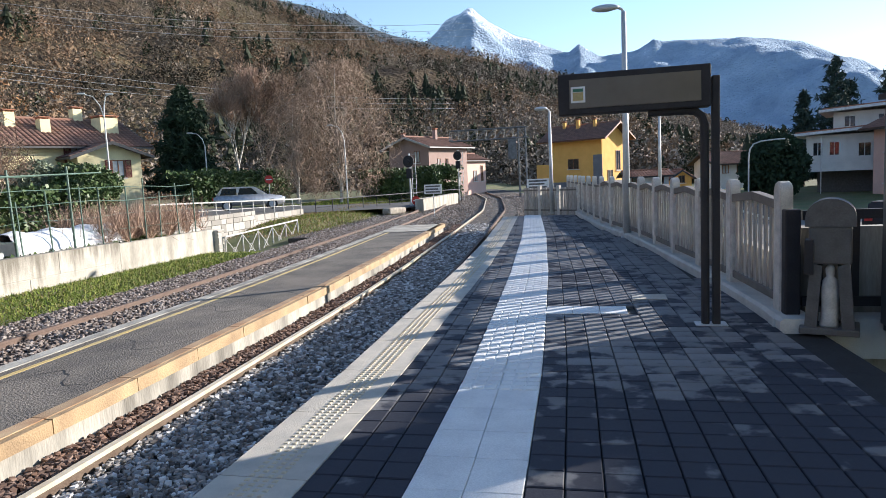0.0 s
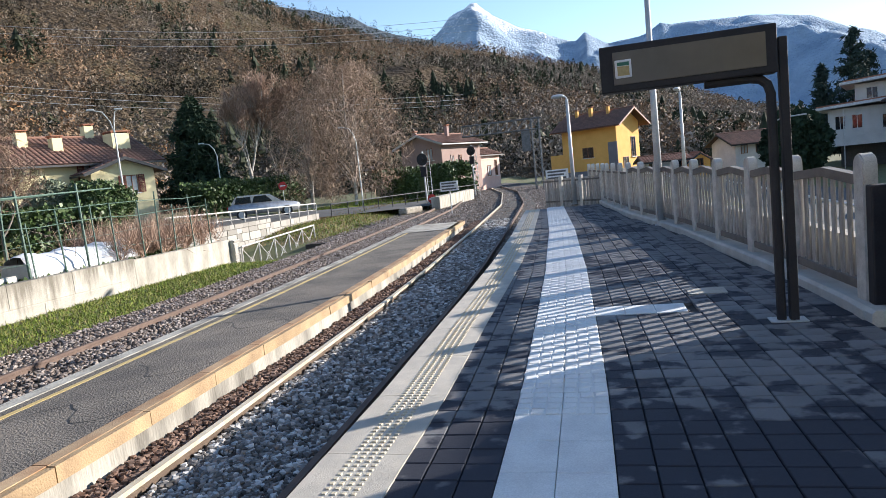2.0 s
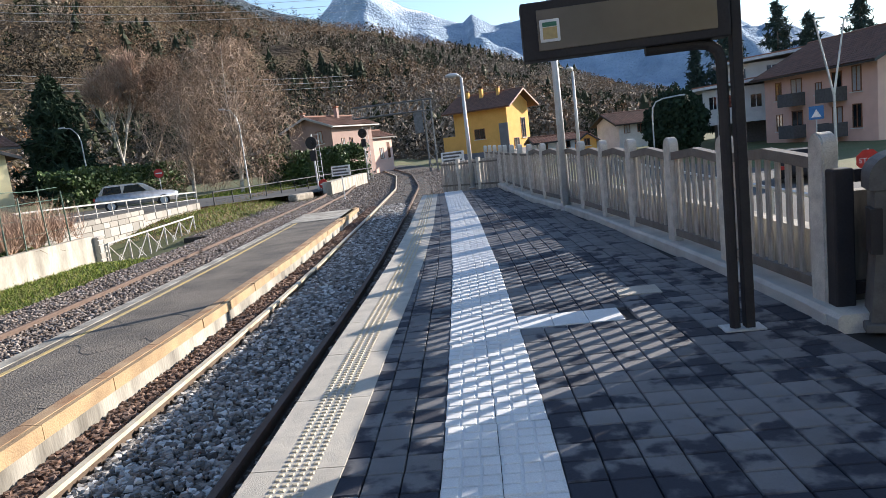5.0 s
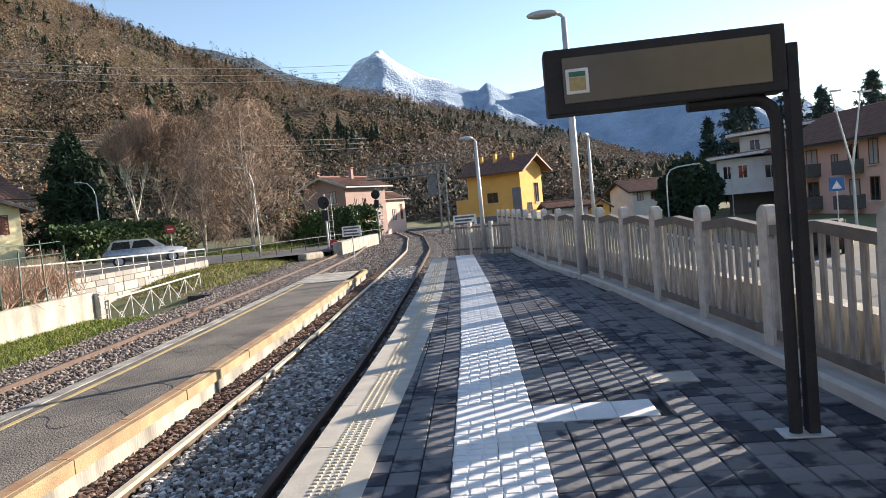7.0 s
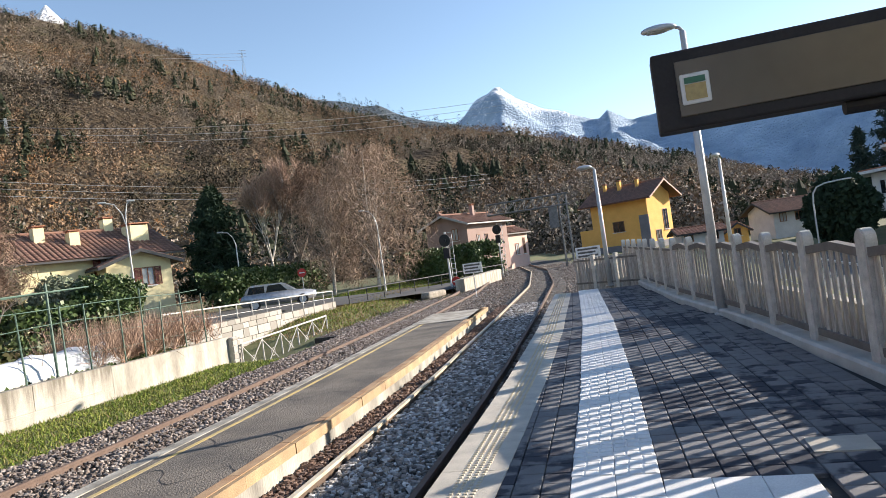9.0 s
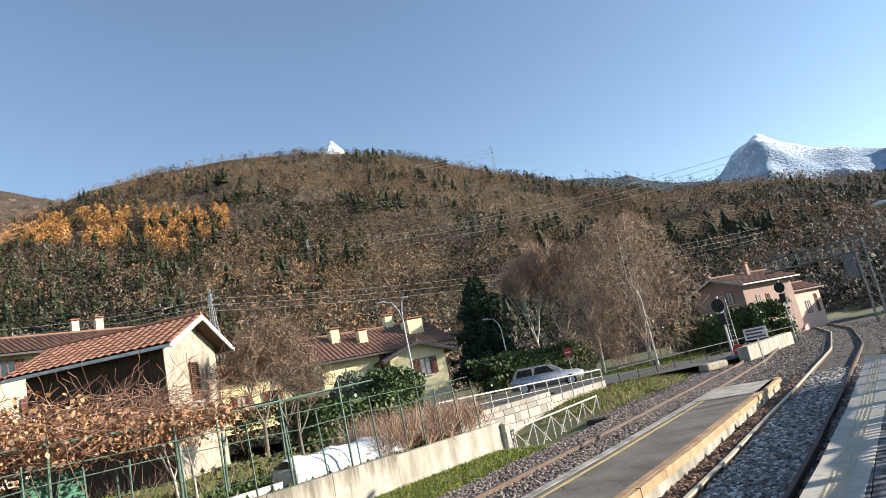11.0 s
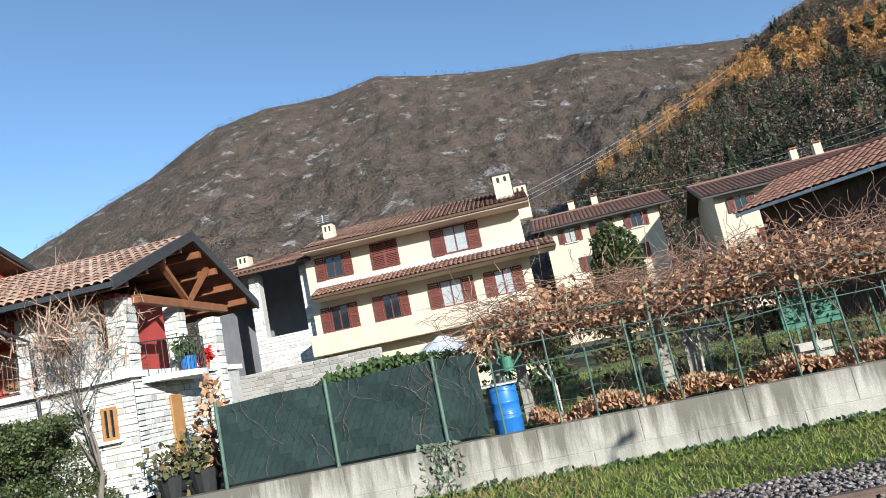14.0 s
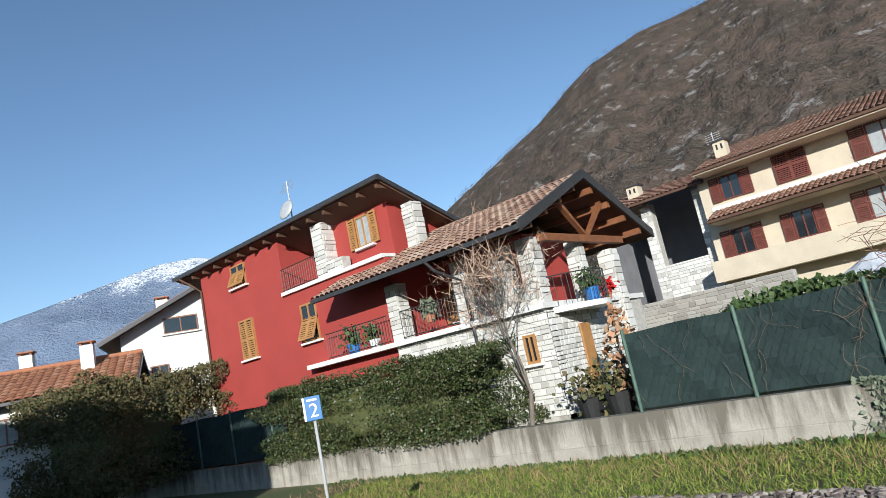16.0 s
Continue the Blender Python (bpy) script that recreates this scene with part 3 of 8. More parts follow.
stones("ballast", -4.05, -2.85, 2.0, 30.0, 22000, RAIL_Z - 0.12, 0.031, M["ballast"], "pale grey ballast stones between the rails", 0.03, 1.5)
stones("ballast", -4.62, -4.16, 3.0, 30.0, 7000, RAIL_Z - 0.10, 0.030, M["ballast_rust"], "rust-stained ballast stones at the old platform", 0.02, 1.4)
stones("ballast", -2.66, -2.08, 2.0, 30.0, 6000, RAIL_Z - 0.12, 0.030, M["ballast_brown"], "ballast stones under the platform edge", 0.0, 1.4)
stones("ballast", -10.35, -6.70, 3.0, 40.0, 30000, RAIL_Z - 0.15, 0.030, M["ballast_brown"], "brown-grey ballast stones of the second track", 0.03, 1.2)

bm = B()
ribbon(bm, -11.6, 1.2, steps(26.4, 130, 2.0), -1.1, -0.775)
tagged(part("ballast_bed", bm, M["ballast_bed"]), "dark gravel of the yard past the platforms", "ballast", kind="structure")
stones("ballast", -11.4, 0.6, 26.6, 75.0, 16000, -0.77, 0.042, M["ballast_brown"], "brown-grey gravel past the platform ends", 0.0, 1.3)

stones("ballast", -10.35, -6.70, -16.0, 3.0, 14000, RAIL_Z - 0.15, 0.030, M["ballast_brown"], "brown-grey ballast stones of the second track", 0.03, 1.0)

# ---- old low platform between the tracks ----
OZ = -0.36
OY1 = 26.3
ys_o = steps(-40, OY1, 1.2)
bm = B()
ribbon(bm, -6.45, -4.80, ys_o, -1.0, OZ)
old = tagged(part("old_platform", bm, M["asphalt"]), "low old platform with cracked grey asphalt", "platform", kind="structure")
bm = B()
ribbon(bm, -4.798, -4.65, ys_o, -1.0, OZ - 0.13)
part("platform_face", bm, M["concrete"], old, "mossy concrete face")
bm = B()
ribbon(bm, -6.66, -6.452, ys_o, -1.0, OZ + 0.01)
part("back_kerb", bm, M["concrete"], old, "pale worn concrete kerb")
bm = B()
ribbon(bm, -6.30, -6.22, ys_o, OZ, OZ + 0.004)
part("yellow_line", bm, M["yline"], old, "worn yellow safety line")
y = -6.0
while y < OY1 - 0.6:
    bm = B()
    n = 1.17
    ribbon(bm, -4.825, -4.62 + rng.uniform(-0.006, 0.006), [y + 0.006, y + n / 2, y + n - 0.006], OZ - 0.13, OZ + 0.006 + rng.uniform(-0.006, 0.006))
    ob = part("edge_block", bm, M["lip"], old)
    bm = B()
    ribbon(bm, -4.84, -4.69, [y + 0.006, y + n / 2, y + n - 0.006], OZ + 0.008, OZ + 0.016)
    part("edge_cap", bm, M["liptop"], old)
    y += n
bm = B()
ribbon(bm, -6.50, -4.70, [OY1 - 3.2, OY1 - 1.5, OY1], OZ + 0.003, OZ + 0.016)
part("ramp_top", bm, M["whitewall"], old, "pale concrete end of the platform")


# cracks and tar seams across the old asphalt
crk = random.Random(31)
for k in range(16):
    y0 = -3.0 + 1.75 * k + crk.uniform(-0.5, 0.5)
    bm = B()
    prev = None
    for i in range(13):
        u = -6.18 + 1.33 * i / 12
        yy = y0 + 0.25 * math.sin(i * 0.7 + k) + crk.uniform(-0.05, 0.05)
        w = crk.uniform(0.004, 0.014)
        x = trk(u, yy)
        cur = (bm.verts.new((x, yy - w, OZ + 0.003)), bm.verts.new((x, yy + w, OZ + 0.003)))
        if prev:
            bm.faces.new((prev[0], cur[0], cur[1], prev[1]))
        prev = cur
    part("crack", bm, M["black"], old, "dark tar-filled crack")

# ---- hills and mountains round the valley ----
def litter_mat(name, cols, snow_z=None, scale=0.02, rock=None):
    m = bpy.data.materials.new(name)
    m.use_nodes = True
    n, l = m.node_tree.nodes, m.node_tree.links
    bs = n["Principled BSDF"]
    bs.inputs["Roughness"].default_value = 0.95
    bs.inputs["Specular IOR Level"].default_value = 0.1
    tc = n.new("ShaderNodeTexCoord")
    n1 = n.new("ShaderNodeTexNoise")
    n1.inputs["Scale"].default_value = scale
    n1.inputs["Detail"].default_value = 9
    n1.inputs["Roughness"].default_value = 0.68
    l.new(tc.outputs["Object"], n1.inputs["Vector"])
    cr = n.new("ShaderNodeValToRGB")
    el = cr.color_ramp.elements
    while len(el) < len(cols):
        el.new(0.5)
    for i, c in enumerate(cols):
        el[i].position = 0.3 + 0.4 * i / (len(cols) - 1)
        el[i].color = (*c, 1)
    l.new(n1.outputs["Fac"], cr.inputs["Fac"])
    out = cr.outputs["Color"]
    n2 = n.new("ShaderNodeTexNoise")
    n2.inputs["Scale"].default_value = scale * 14
    n2.inputs["Detail"].default_value = 6
    l.new(tc.outputs["Object"], n2.inputs["Vector"])
    if rock:
        rr = n.new("ShaderNodeValToRGB")
        rr.color_ramp.elements[0].position = 0.575
        rr.color_ramp.elements[1].position = 0.645
        n3 = n.new("ShaderNodeTexNoise")
        n3.inputs["Scale"].default_value = scale * 1.6
        n3.inputs["Detail"].default_value = 10
        n3.inputs["Roughness"].default_value = 0.72
        l.new(tc.outputs["Object"], n3.inputs["Vector"])
        l.new(n3.outputs["Fac"], rr.inputs["Fac"])
        mx = n.new("ShaderNodeMix")
        mx.data_type = 'RGBA'
        mx.inputs["B"].default_value = (*rock, 1)
        l.new(rr.outputs["Color"], mx.inputs["Factor"])
        l.new(out, mx.inputs["A"])
        out = mx.outputs["Result"]
    if snow_z:
        sep = n.new("ShaderNodeSeparateXYZ")
        l.new(tc.outputs["Object"], sep.inputs[0])
        ma = n.new("ShaderNodeMath")
        ma.operation = 'MULTIPLY_ADD'
        ma.inputs[1].default_value = snow_z[1]
        l.new(n1.outputs["Fac"], ma.inputs[0])
        mf = n.new("ShaderNodeMath")
        mf.operation = 'MULTIPLY_ADD'
        mf.inputs[1].default_value = snow_z[3]
        l.new(n2.outputs["Fac"], mf.inputs[0])
        l.new(sep.outputs["Z"], mf.inputs[2])
        l.new(mf.outputs[0], ma.inputs[2])
        mr = n.new("ShaderNodeMapRange")
        mr.inputs["From Min"].default_value = snow_z[0]
        mr.inputs["From Max"].default_value = snow_z[0] + snow_z[2]
        l.new(ma.outputs[0], mr.inputs["Value"])
        mx = n.new("ShaderNodeMix")
        mx.data_type = 'RGBA'
        mx.inputs["B"].default_value = (0.80, 0.83, 0.88, 1)
        l.new(mr.outputs[0], mx.inputs["Factor"])
        l.new(out, mx.inputs["A"])
        out = mx.outputs["Result"]
    l.new(out, bs.inputs["Base Color"])
    bp = n.new("ShaderNodeBump")
    bp.inputs["Strength"].default_value = 0.9
    bp.inputs["Distance"].default_value = 0.12 / scale
    l.new(n2.outputs["Fac"], bp.inputs["Height"])
    l.new(bp.outputs[0], bs.inputs["Normal"])
    return m


M["litter"] = litter_mat("leaf litter slope", [(0.055, 0.040, 0.026), (0.10, 0.073, 0.047), (0.085, 0.078, 0.037)], scale=0.03)
M["scrub"] = litter_mat("scrub and rock slope", [(0.048, 0.04, 0.034), (0.115, 0.085, 0.068), (0.065, 0.055, 0.043), (0.17, 0.14, 0.12)], scale=0.016, rock=(0.27, 0.25, 0.235))
# far slopes: distance haze is painted in as bluish base colours
M["farwood_haze"] = litter_mat("distant wooded ridge with painted haze", [(0.06, 0.08, 0.10), (0.085, 0.105, 0.125)], scale=0.006)
M["farrange_haze"] = litter_mat("distant snowy range with painted haze", [(0.22, 0.30, 0.40), (0.42, 0.52, 0.63)], snow_z=(1480, 640, 90, 900), scale=0.006)
M["farrange2_haze"] = litter_mat("distant snow mountain with painted haze", [(0.16, 0.21, 0.30), (0.2, 0.25, 0.34)], snow_z=(1330, 560, 150, 560), scale=0.006)
CX, CY = -0.6, 3.4


def hill_point(tab, rb, rr, az, s, z0, pw, amp, sc):
    el = lerp_table(tab, az)
    r = rb + (rr - rb) * s
    x, y = CX - r * math.sin(radians(az)), CY + r * math.cos(radians(az))
    top = 1.65 + rr * math.tan(radians(el))
    n = noise.fractal((x * sc, y * sc, 3.7), 1.0, 2.0, 5)
    if amp > 30 and rr < 2000:
        n += 0.55 * (0.5 - abs(noise.noise((x * sc * 5.5, y * sc * 5.5, 8.1)))) + 0.22 * noise.noise((x * sc * 17, y * sc * 17, 2.2))
    z = z0 + (top - z0) * s ** pw + amp * n * math.sin(math.pi * min(1, s * 0.96 + 0.02)) ** 0.7
    return x, y, z


def hill(name, tab, rb, rr, material, label, z0=-1.0, pw=1.12, amp=10.0, sc=0.012, na=160, nr=60):
    a0, a1 = tab[0][0], tab[-1][0]
    v = []
    for j in range(nr + 2):
        s = min(1.0, j / nr)
        for i in range(na + 1):
            az = a0 + (a1 - a0) * i / na
            x, y, z = hill_point(tab, rb, rr, az, s, z0, pw, amp, sc)
            if j == nr + 1:
                k = 1.35
                x, y, z = CX + (x - CX) * k, CY + (y - CY) * k, z * 0.6
            v.append((x, y, z))
    w = na + 1
    f = [(j * w + i, j * w + i + 1, (j + 1) * w + i + 1, (j + 1) * w + i) for j in range(nr + 1) for i in range(na)]
    ob = raw_mesh(name, v, f, material, smooth=True)
    return tagged(ob, label, "mountain", kind="structure")


NEAR = ((-24, -1.0), (-16, 0.0), (-12.5, 1.6), (-9.1, 3.1), (-4.6, 4.8), (0, 6.4), (4.6, 8.0), (9.2, 9.5), (13.9, 10.4), (18, 11.3), (21.5, 12.6), (25.2, 13.9), (27.4, 14.9), (30.2, 16.0), (33.4, 17.4), (36.7, 18.8), (38, 19.3), (41.7, 20.3), (47.6, 21.25), (54.4, 21.6), (57.7, 21.3), (61.3, 20.8), (65.1, 20.0), (67.3, 19.1), (71.6, 17.5), (77.6, 15.6), (81.5, 13.8), (84, 11.3), (87, 7), (91, 1), (93, -1))
LEFT = ((52, 17.0), (60, 18.0), (67.4, 19.2), (72, 20.4), (81, 22.6), (85.3, 22.8), (93.5, 24.0), (98.7, 24.7), (103.3, 23.8), (109, 23.5), (113.5, 22.4), (116.2, 21.0), (119, 19.0), (122.4, 17.2), (129.5, 13.1), (136, 9.0), (145, 4.0), (152, -0.5))
RIDGE = ((8, 8.0), (13.8, 10.9), (17, 11.7), (19.2, 12.6), (20.5, 13.4), (21.8, 13.5), (23.5, 14.0), (25.6, 14.4), (30, 15.4), (36, 14.0))
RANGE = ((-75, 2.0), (-50, 2.0), (-34, 3.0), (-26, 3.6), (-20, 5.3), (-16.6, 7.6), (-14.8, 8.6), (-10.6, 9.4), (-8.2, 9.6), (-5.2, 9.6), (-4.3, 10.0), (-3, 9.3), (-0.2, 9.1), (0.8, 9.8), (1.5, 10.3), (2.4, 9.6), (3.4, 9.9), (5, 10.7), (6.9, 11.2), (8.7, 12.3), (9.6, 13.0), (10.2, 13.6), (10.7, 13.45), (11.5, 12.9), (13, 11.8), (16, 10), (26, 8))
SNOWR = ((138, 6.0), (145, 12.0), (148, 13.0), (150.3, 13.4), (153.2, 13.1), (156.6, 12.2), (159.8, 11.3), (164.2, 10.0), (172, 8.0), (185, 5.0))
hill("backdrop_hill", NEAR, 125, 520, M["litter"], "wooded winter hillside above the village")
hill("backdrop_mountain", LEFT, 260, 1500, M["scrub"], "steep rocky mountain flank with bare scrub", amp=38, sc=0.004, pw=1.25, na=340, nr=150)
hill("backdrop_ridge", RIDGE, 700, 1700, M["farwood_haze"], "dark wooded ridge in the distance", amp=20, sc=0.004)
hill("backdrop_range", RANGE, 1900, 3600, M["farrange_haze"], "distant range, hazed blue in its colour, with a snowy pyramid peak", amp=150, sc=0.0022, na=260, nr=50)
hill("backdrop_snow_mountain", SNOWR, 2400, 3900, M["farrange2_haze"], "far mountain with a snow-covered top", amp=80, sc=0.002)
bmx = B()
bmesh.ops.create_cone(bmx, cap_ends=True, segments=9, radius1=260, radius2=6, depth=330)
for vv in bmx.verts:
    vv.co.x += 40 * noise.noise(vv.co * 0.01)
sp = part("backdrop_snow_tip", bmx, litter_mat("snowy tip", [(0.78, 0.8, 0.85), (0.85, 0.87, 0.9)], scale=0.01))
_a, _r = radians(45.2), 2000
sp.location = (CX - _r * math.sin(_a), CY + _r * math.cos(_a), 1.65 + _r * math.tan(radians(21.9)) - 165)
tagged(sp, "snow-white mountain tip behind the hill", "mountain", kind="structure")


def woods(name, tab, rb, rr, pars, n, kind, size, material, label, seed, azr, keep, z0=-1.0, smin=0.0, smax=1.0, tris=26):
    """Far woods as one object: bare crowns of loose twig flakes, or conifer spires."""
    r = np.random.RandomState(seed)
    pts = []
    tries = 0
    while len(pts) < n and tries < n * 12:
        tries += 1
        az = azr[0] + (azr[1] - azr[0]) * r.rand()
        s = smin + (smax - smin) * r.rand() ** 0.85
        if lerp_table(tab, az) < 0.8:
            continue
        x, y, z = hill_point(tab, rb, rr, az, s, z0, *pars)
        el = math.degrees(math.atan2(z - 1.65, math.hypot(x - CX, y - CY)))
        if not keep(az, el, x, y, r):
            continue
        pts.append((x, y, z - 0.3))
    p = np.array(pts)
    n = len(p)
    h = size * (0.6 + 0.8 * r.rand(n))
    if kind != "spire":
        k = tris
        th = r.rand(n, k) * 6.283
        q = r.rand(n, k)
        lean = 1.0 + 0.5 * (r.rand(n, 1) - 0.5)
        prof = np.sin(np.pi * (0.10 + 0.88 * q)) ** 0.7 if kind == "bare" else (1.05 - q) ** 0.6 * 0.85
        rad = r.rand(n, k) ** 0.4 * 0.42 * lean * prof * h[:, None]
        c = np.stack([p[:, 0:1] + rad * np.cos(th), p[:, 1:2] + rad * np.sin(th), p[:, 2:3] + (0.14 + 0.86 * q) * h[:, None]], -1)
        d = r.randn(n, k, 3, 3)
        d /= np.linalg.norm(d, axis=-1, keepdims=True) + 1e-6
        size_ = (h[:, None] * (0.05 + 0.055 * r.rand(n, k)))[..., None, None]
        v = (c[:, :, None] + d * size_).reshape(-1, 3)
        f = np.arange(len(v)).reshape(-1, 3)
    else:
        rings, seg = 5, 6
        vs, fs = [], []
        for i in range(rings):
            zb = 0.08 + 0.18 * i
            zt = zb + 0.30
            rad = 0.27 * (1 - i / (rings + 0.2)) ** 0.7
            th = np.arange(seg) * 6.283 / seg
            rr_ = rad * h[:, None] * (0.65 + 0.7 * r.rand(n, seg))
            a0 = r.rand(n, 1) * 6.28
            ring = np.stack([p[:, 0:1] + rr_ * np.cos(th + a0), p[:, 1:2] + rr_ * np.sin(th + a0), p[:, 2:3] + h[:, None] * (zb - 0.05 * r.rand(n, seg))], -1)
            tip = np.stack([p[:, 0], p[:, 1], p[:, 2] + h * min(1.0, zt)], -1)[:, None]
            vs.append(np.concatenate([ring, tip], 1))
        v = np.concatenate(vs, 1)
        per = v.shape[1]
        base = []
        for i in range(rings):
            o = i * (seg + 1)
            base += [(o + j, o + (j + 1) % seg, o + seg) for j in range(seg)]
        f = (np.array(base)[None] + per * np.arange(n)[:, None, None]).reshape(-1, 3)
        v = v.reshape(-1, 3)
    ob = raw_mesh(name, v, f, material)
    return tagged(ob, label, "trees", kind="stuff")


NP = (1.12, 10.0, 0.012)
LP = (1.25, 38.0, 0.004)


def patch(x, y, sc, o=0.0):
    return noise.fractal((x * sc + o, y * sc, 1.3), 1.0, 2.0, 3)


M["w_bare"] = island_mat("bare winter woods", [(0.12, 0.074, 0.045), (0.25, 0.163, 0.10), (0.17, 0.11, 0.066), (0.30, 0.205, 0.13)])
M["w_grey"] = island_mat("grey-brown winter woods", [(0.11, 0.088, 0.068), (0.205, 0.168, 0.13), (0.15, 0.12, 0.094), (0.25, 0.21, 0.168)])
M["w_dark"] = island_mat("dark thickets and painted fold shade", [(0.022, 0.02, 0.013), (0.05, 0.04, 0.026), (0.035, 0.032, 0.018), (0.065, 0.052, 0.034)])
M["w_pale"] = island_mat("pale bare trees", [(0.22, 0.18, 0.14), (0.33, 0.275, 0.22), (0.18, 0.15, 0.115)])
M["w_green"] = island_mat("dark pines", [(0.014, 0.02, 0.01), (0.036, 0.044, 0.02), (0.022, 0.03, 0.014), (0.05, 0.056, 0.026)])
M["w_larch"] = island_mat("golden larches", [(0.42, 0.21, 0.07), (0.54, 0.29, 0.10), (0.28, 0.14, 0.055)])
M["w_rust"] = island_mat("rust-leaved oaks", [(0.32, 0.16, 0.07), (0.24, 0.125, 0.06), (0.40, 0.21, 0.09)])
M["w_scrub"] = island_mat("bare mountain scrub", [(0.07, 0.058, 0.048), (0.14, 0.112, 0.092), (0.045, 0.036, 0.03), (0.185, 0.152, 0.13)])


def larch_zone(az, el):
    up = lerp_table(((55, 17.2), (58.6, 17.8), (67.5, 18.0), (75.2, 15.6), (82, 12.8)), az)
    lo = lerp_table(((55, 15.8), (59, 14.4), (68, 15.9), (75.4, 14.6), (82, 12.0)), az)
    return 55 < az < 83 and lo < el < up and noise.noise((az * 0.7, el * 1.3, 4.0)) > -0.12


def open_wood(az, el, x, y):
    """True where the broad-leaved woods stand: outside the larch band and the clearings."""
    return not larch_zone(az, el) and patch(x, y, 0.018) > -0.42


woods("bare_woods", NEAR, 125, 520, NP, 9000, "bare", 5.2, M["w_bare"], "leafless brown woods on the hillside", 1, (-24, 90), lambda az, el, x, y, r: open_wood(az, el, x, y) and patch(x, y, 0.011, 40.0) + 0.3 * (r.rand() - 0.5) > -0.1, tris=36)
woods("grey_woods", NEAR, 125, 520, NP, 6500, "bare", 5.0, M["w_grey"], "leafless grey-brown woods on the hillside", 11, (-24, 90), lambda az, el, x, y, r: open_wood(az, el, x, y) and patch(x, y, 0.011, 40.0) + 0.3 * (r.rand() - 0.5) < 0.12, tris=36)
# also crowded into azimuth 62-86 to paint the shaded fold dark
woods("dark_thickets", NEAR, 125, 520, NP, 4600, "bare", 5.0, M["w_dark"], "thickets and painted fold shade among the woods", 12, (-24, 90), lambda az, el, x, y, r: patch(x, y, 0.025, 60.0) > (0.1 if az > 7 else 0.35) or (62 < az < 86 and el < 13.5 + (75 - az) * 0.12 and r.rand() < 0.5), tris=60)
woods("pale_bare_trees", NEAR, 125, 520, NP, 1900, "bare", 6.0, M["w_pale"], "pale leafless trees among the woods", 2, (-20, 86), lambda az, el, x, y, r: patch(x, y, 0.012, 9.0) > 0.05, tris=24)
# pale woods added, dark ones thinned: haze on the far slope painted as colour
woods("pale_bare_trees", NEAR, 125, 520, NP, 2600, "bare", 5.0, M["w_pale"], "leafless woods on the far slope, paled to paint its haze", 15, (-22, 7), lambda az, el, x, y, r: r.rand() < 0.7, tris=30)
woods("rust_oaks", NEAR, 125, 520, NP, 800, "bare", 5.2, M["w_rust"], "rust-coloured oaks on the slope", 3, (20, 88), lambda az, el, x, y, r: patch(x, y, 0.014, 5.0) > 0.12, tris=30)
# real pines, packed denser low at azimuth 55-90 to darken the shaded fold
woods("pine_woods", NEAR, 125, 520, NP, 1500, "pine", 6.4, M["w_green"], "dark pines scattered on the hillside", 4, (-22, 90), lambda az, el, x, y, r: patch(x, y, 0.02, 20.0) > 0.2 or (55 < az < 90 and el < 10.5 + (84 - az) * 0.25 and r.rand() < 0.8) or (az > 7 and r.rand() < 0.12), smax=0.97, tris=100)
woods("spruce_woods", NEAR, 125, 520, NP, 900, "spire", 7.0, M["w_green"], "slender dark spruces among the woods", 14, (-22, 90), lambda az, el, x, y, r: patch(x, y, 0.02, 20.0) > 0.15 or (55 < az < 90 and el < 10.0 + (84 - az) * 0.25 and r.rand() < 0.6), smax=0.97)
woods("larch_woods", NEAR, 125, 520, NP, 850, "pine", 6.6, M["w_larch"], "golden autumn larches in a band", 5, (55, 83), lambda az, el, x, y, r: larch_zone(az, el), tris=80)
woods("mountain_scrub", LEFT, 260, 1500, LP, 13000, "bare", 10, M["w_scrub"], "leafless scrub on the mountain flank", 6, (60, 148), lambda az, el, x, y, r: patch(x, y, 0.006, 2.0) > -0.3, smin=0.0, smax=1.0, tris=16)
woods("mountain_pines", LEFT, 260, 1500, LP, 700, "pine", 10, M["w_green"], "dark pines on the mountain flank", 7, (60, 140), lambda az, el, x, y, r: patch(x, y, 0.006, 30.0) > 0.2)
woods("ridge_trees", RIDGE, 700, 1700, (1.12, 20, 0.004), 1200, "pine", 20, M["w_green"], "dark pines on the far ridge", 8, (8, 35), lambda az, el, x, y, r: True)


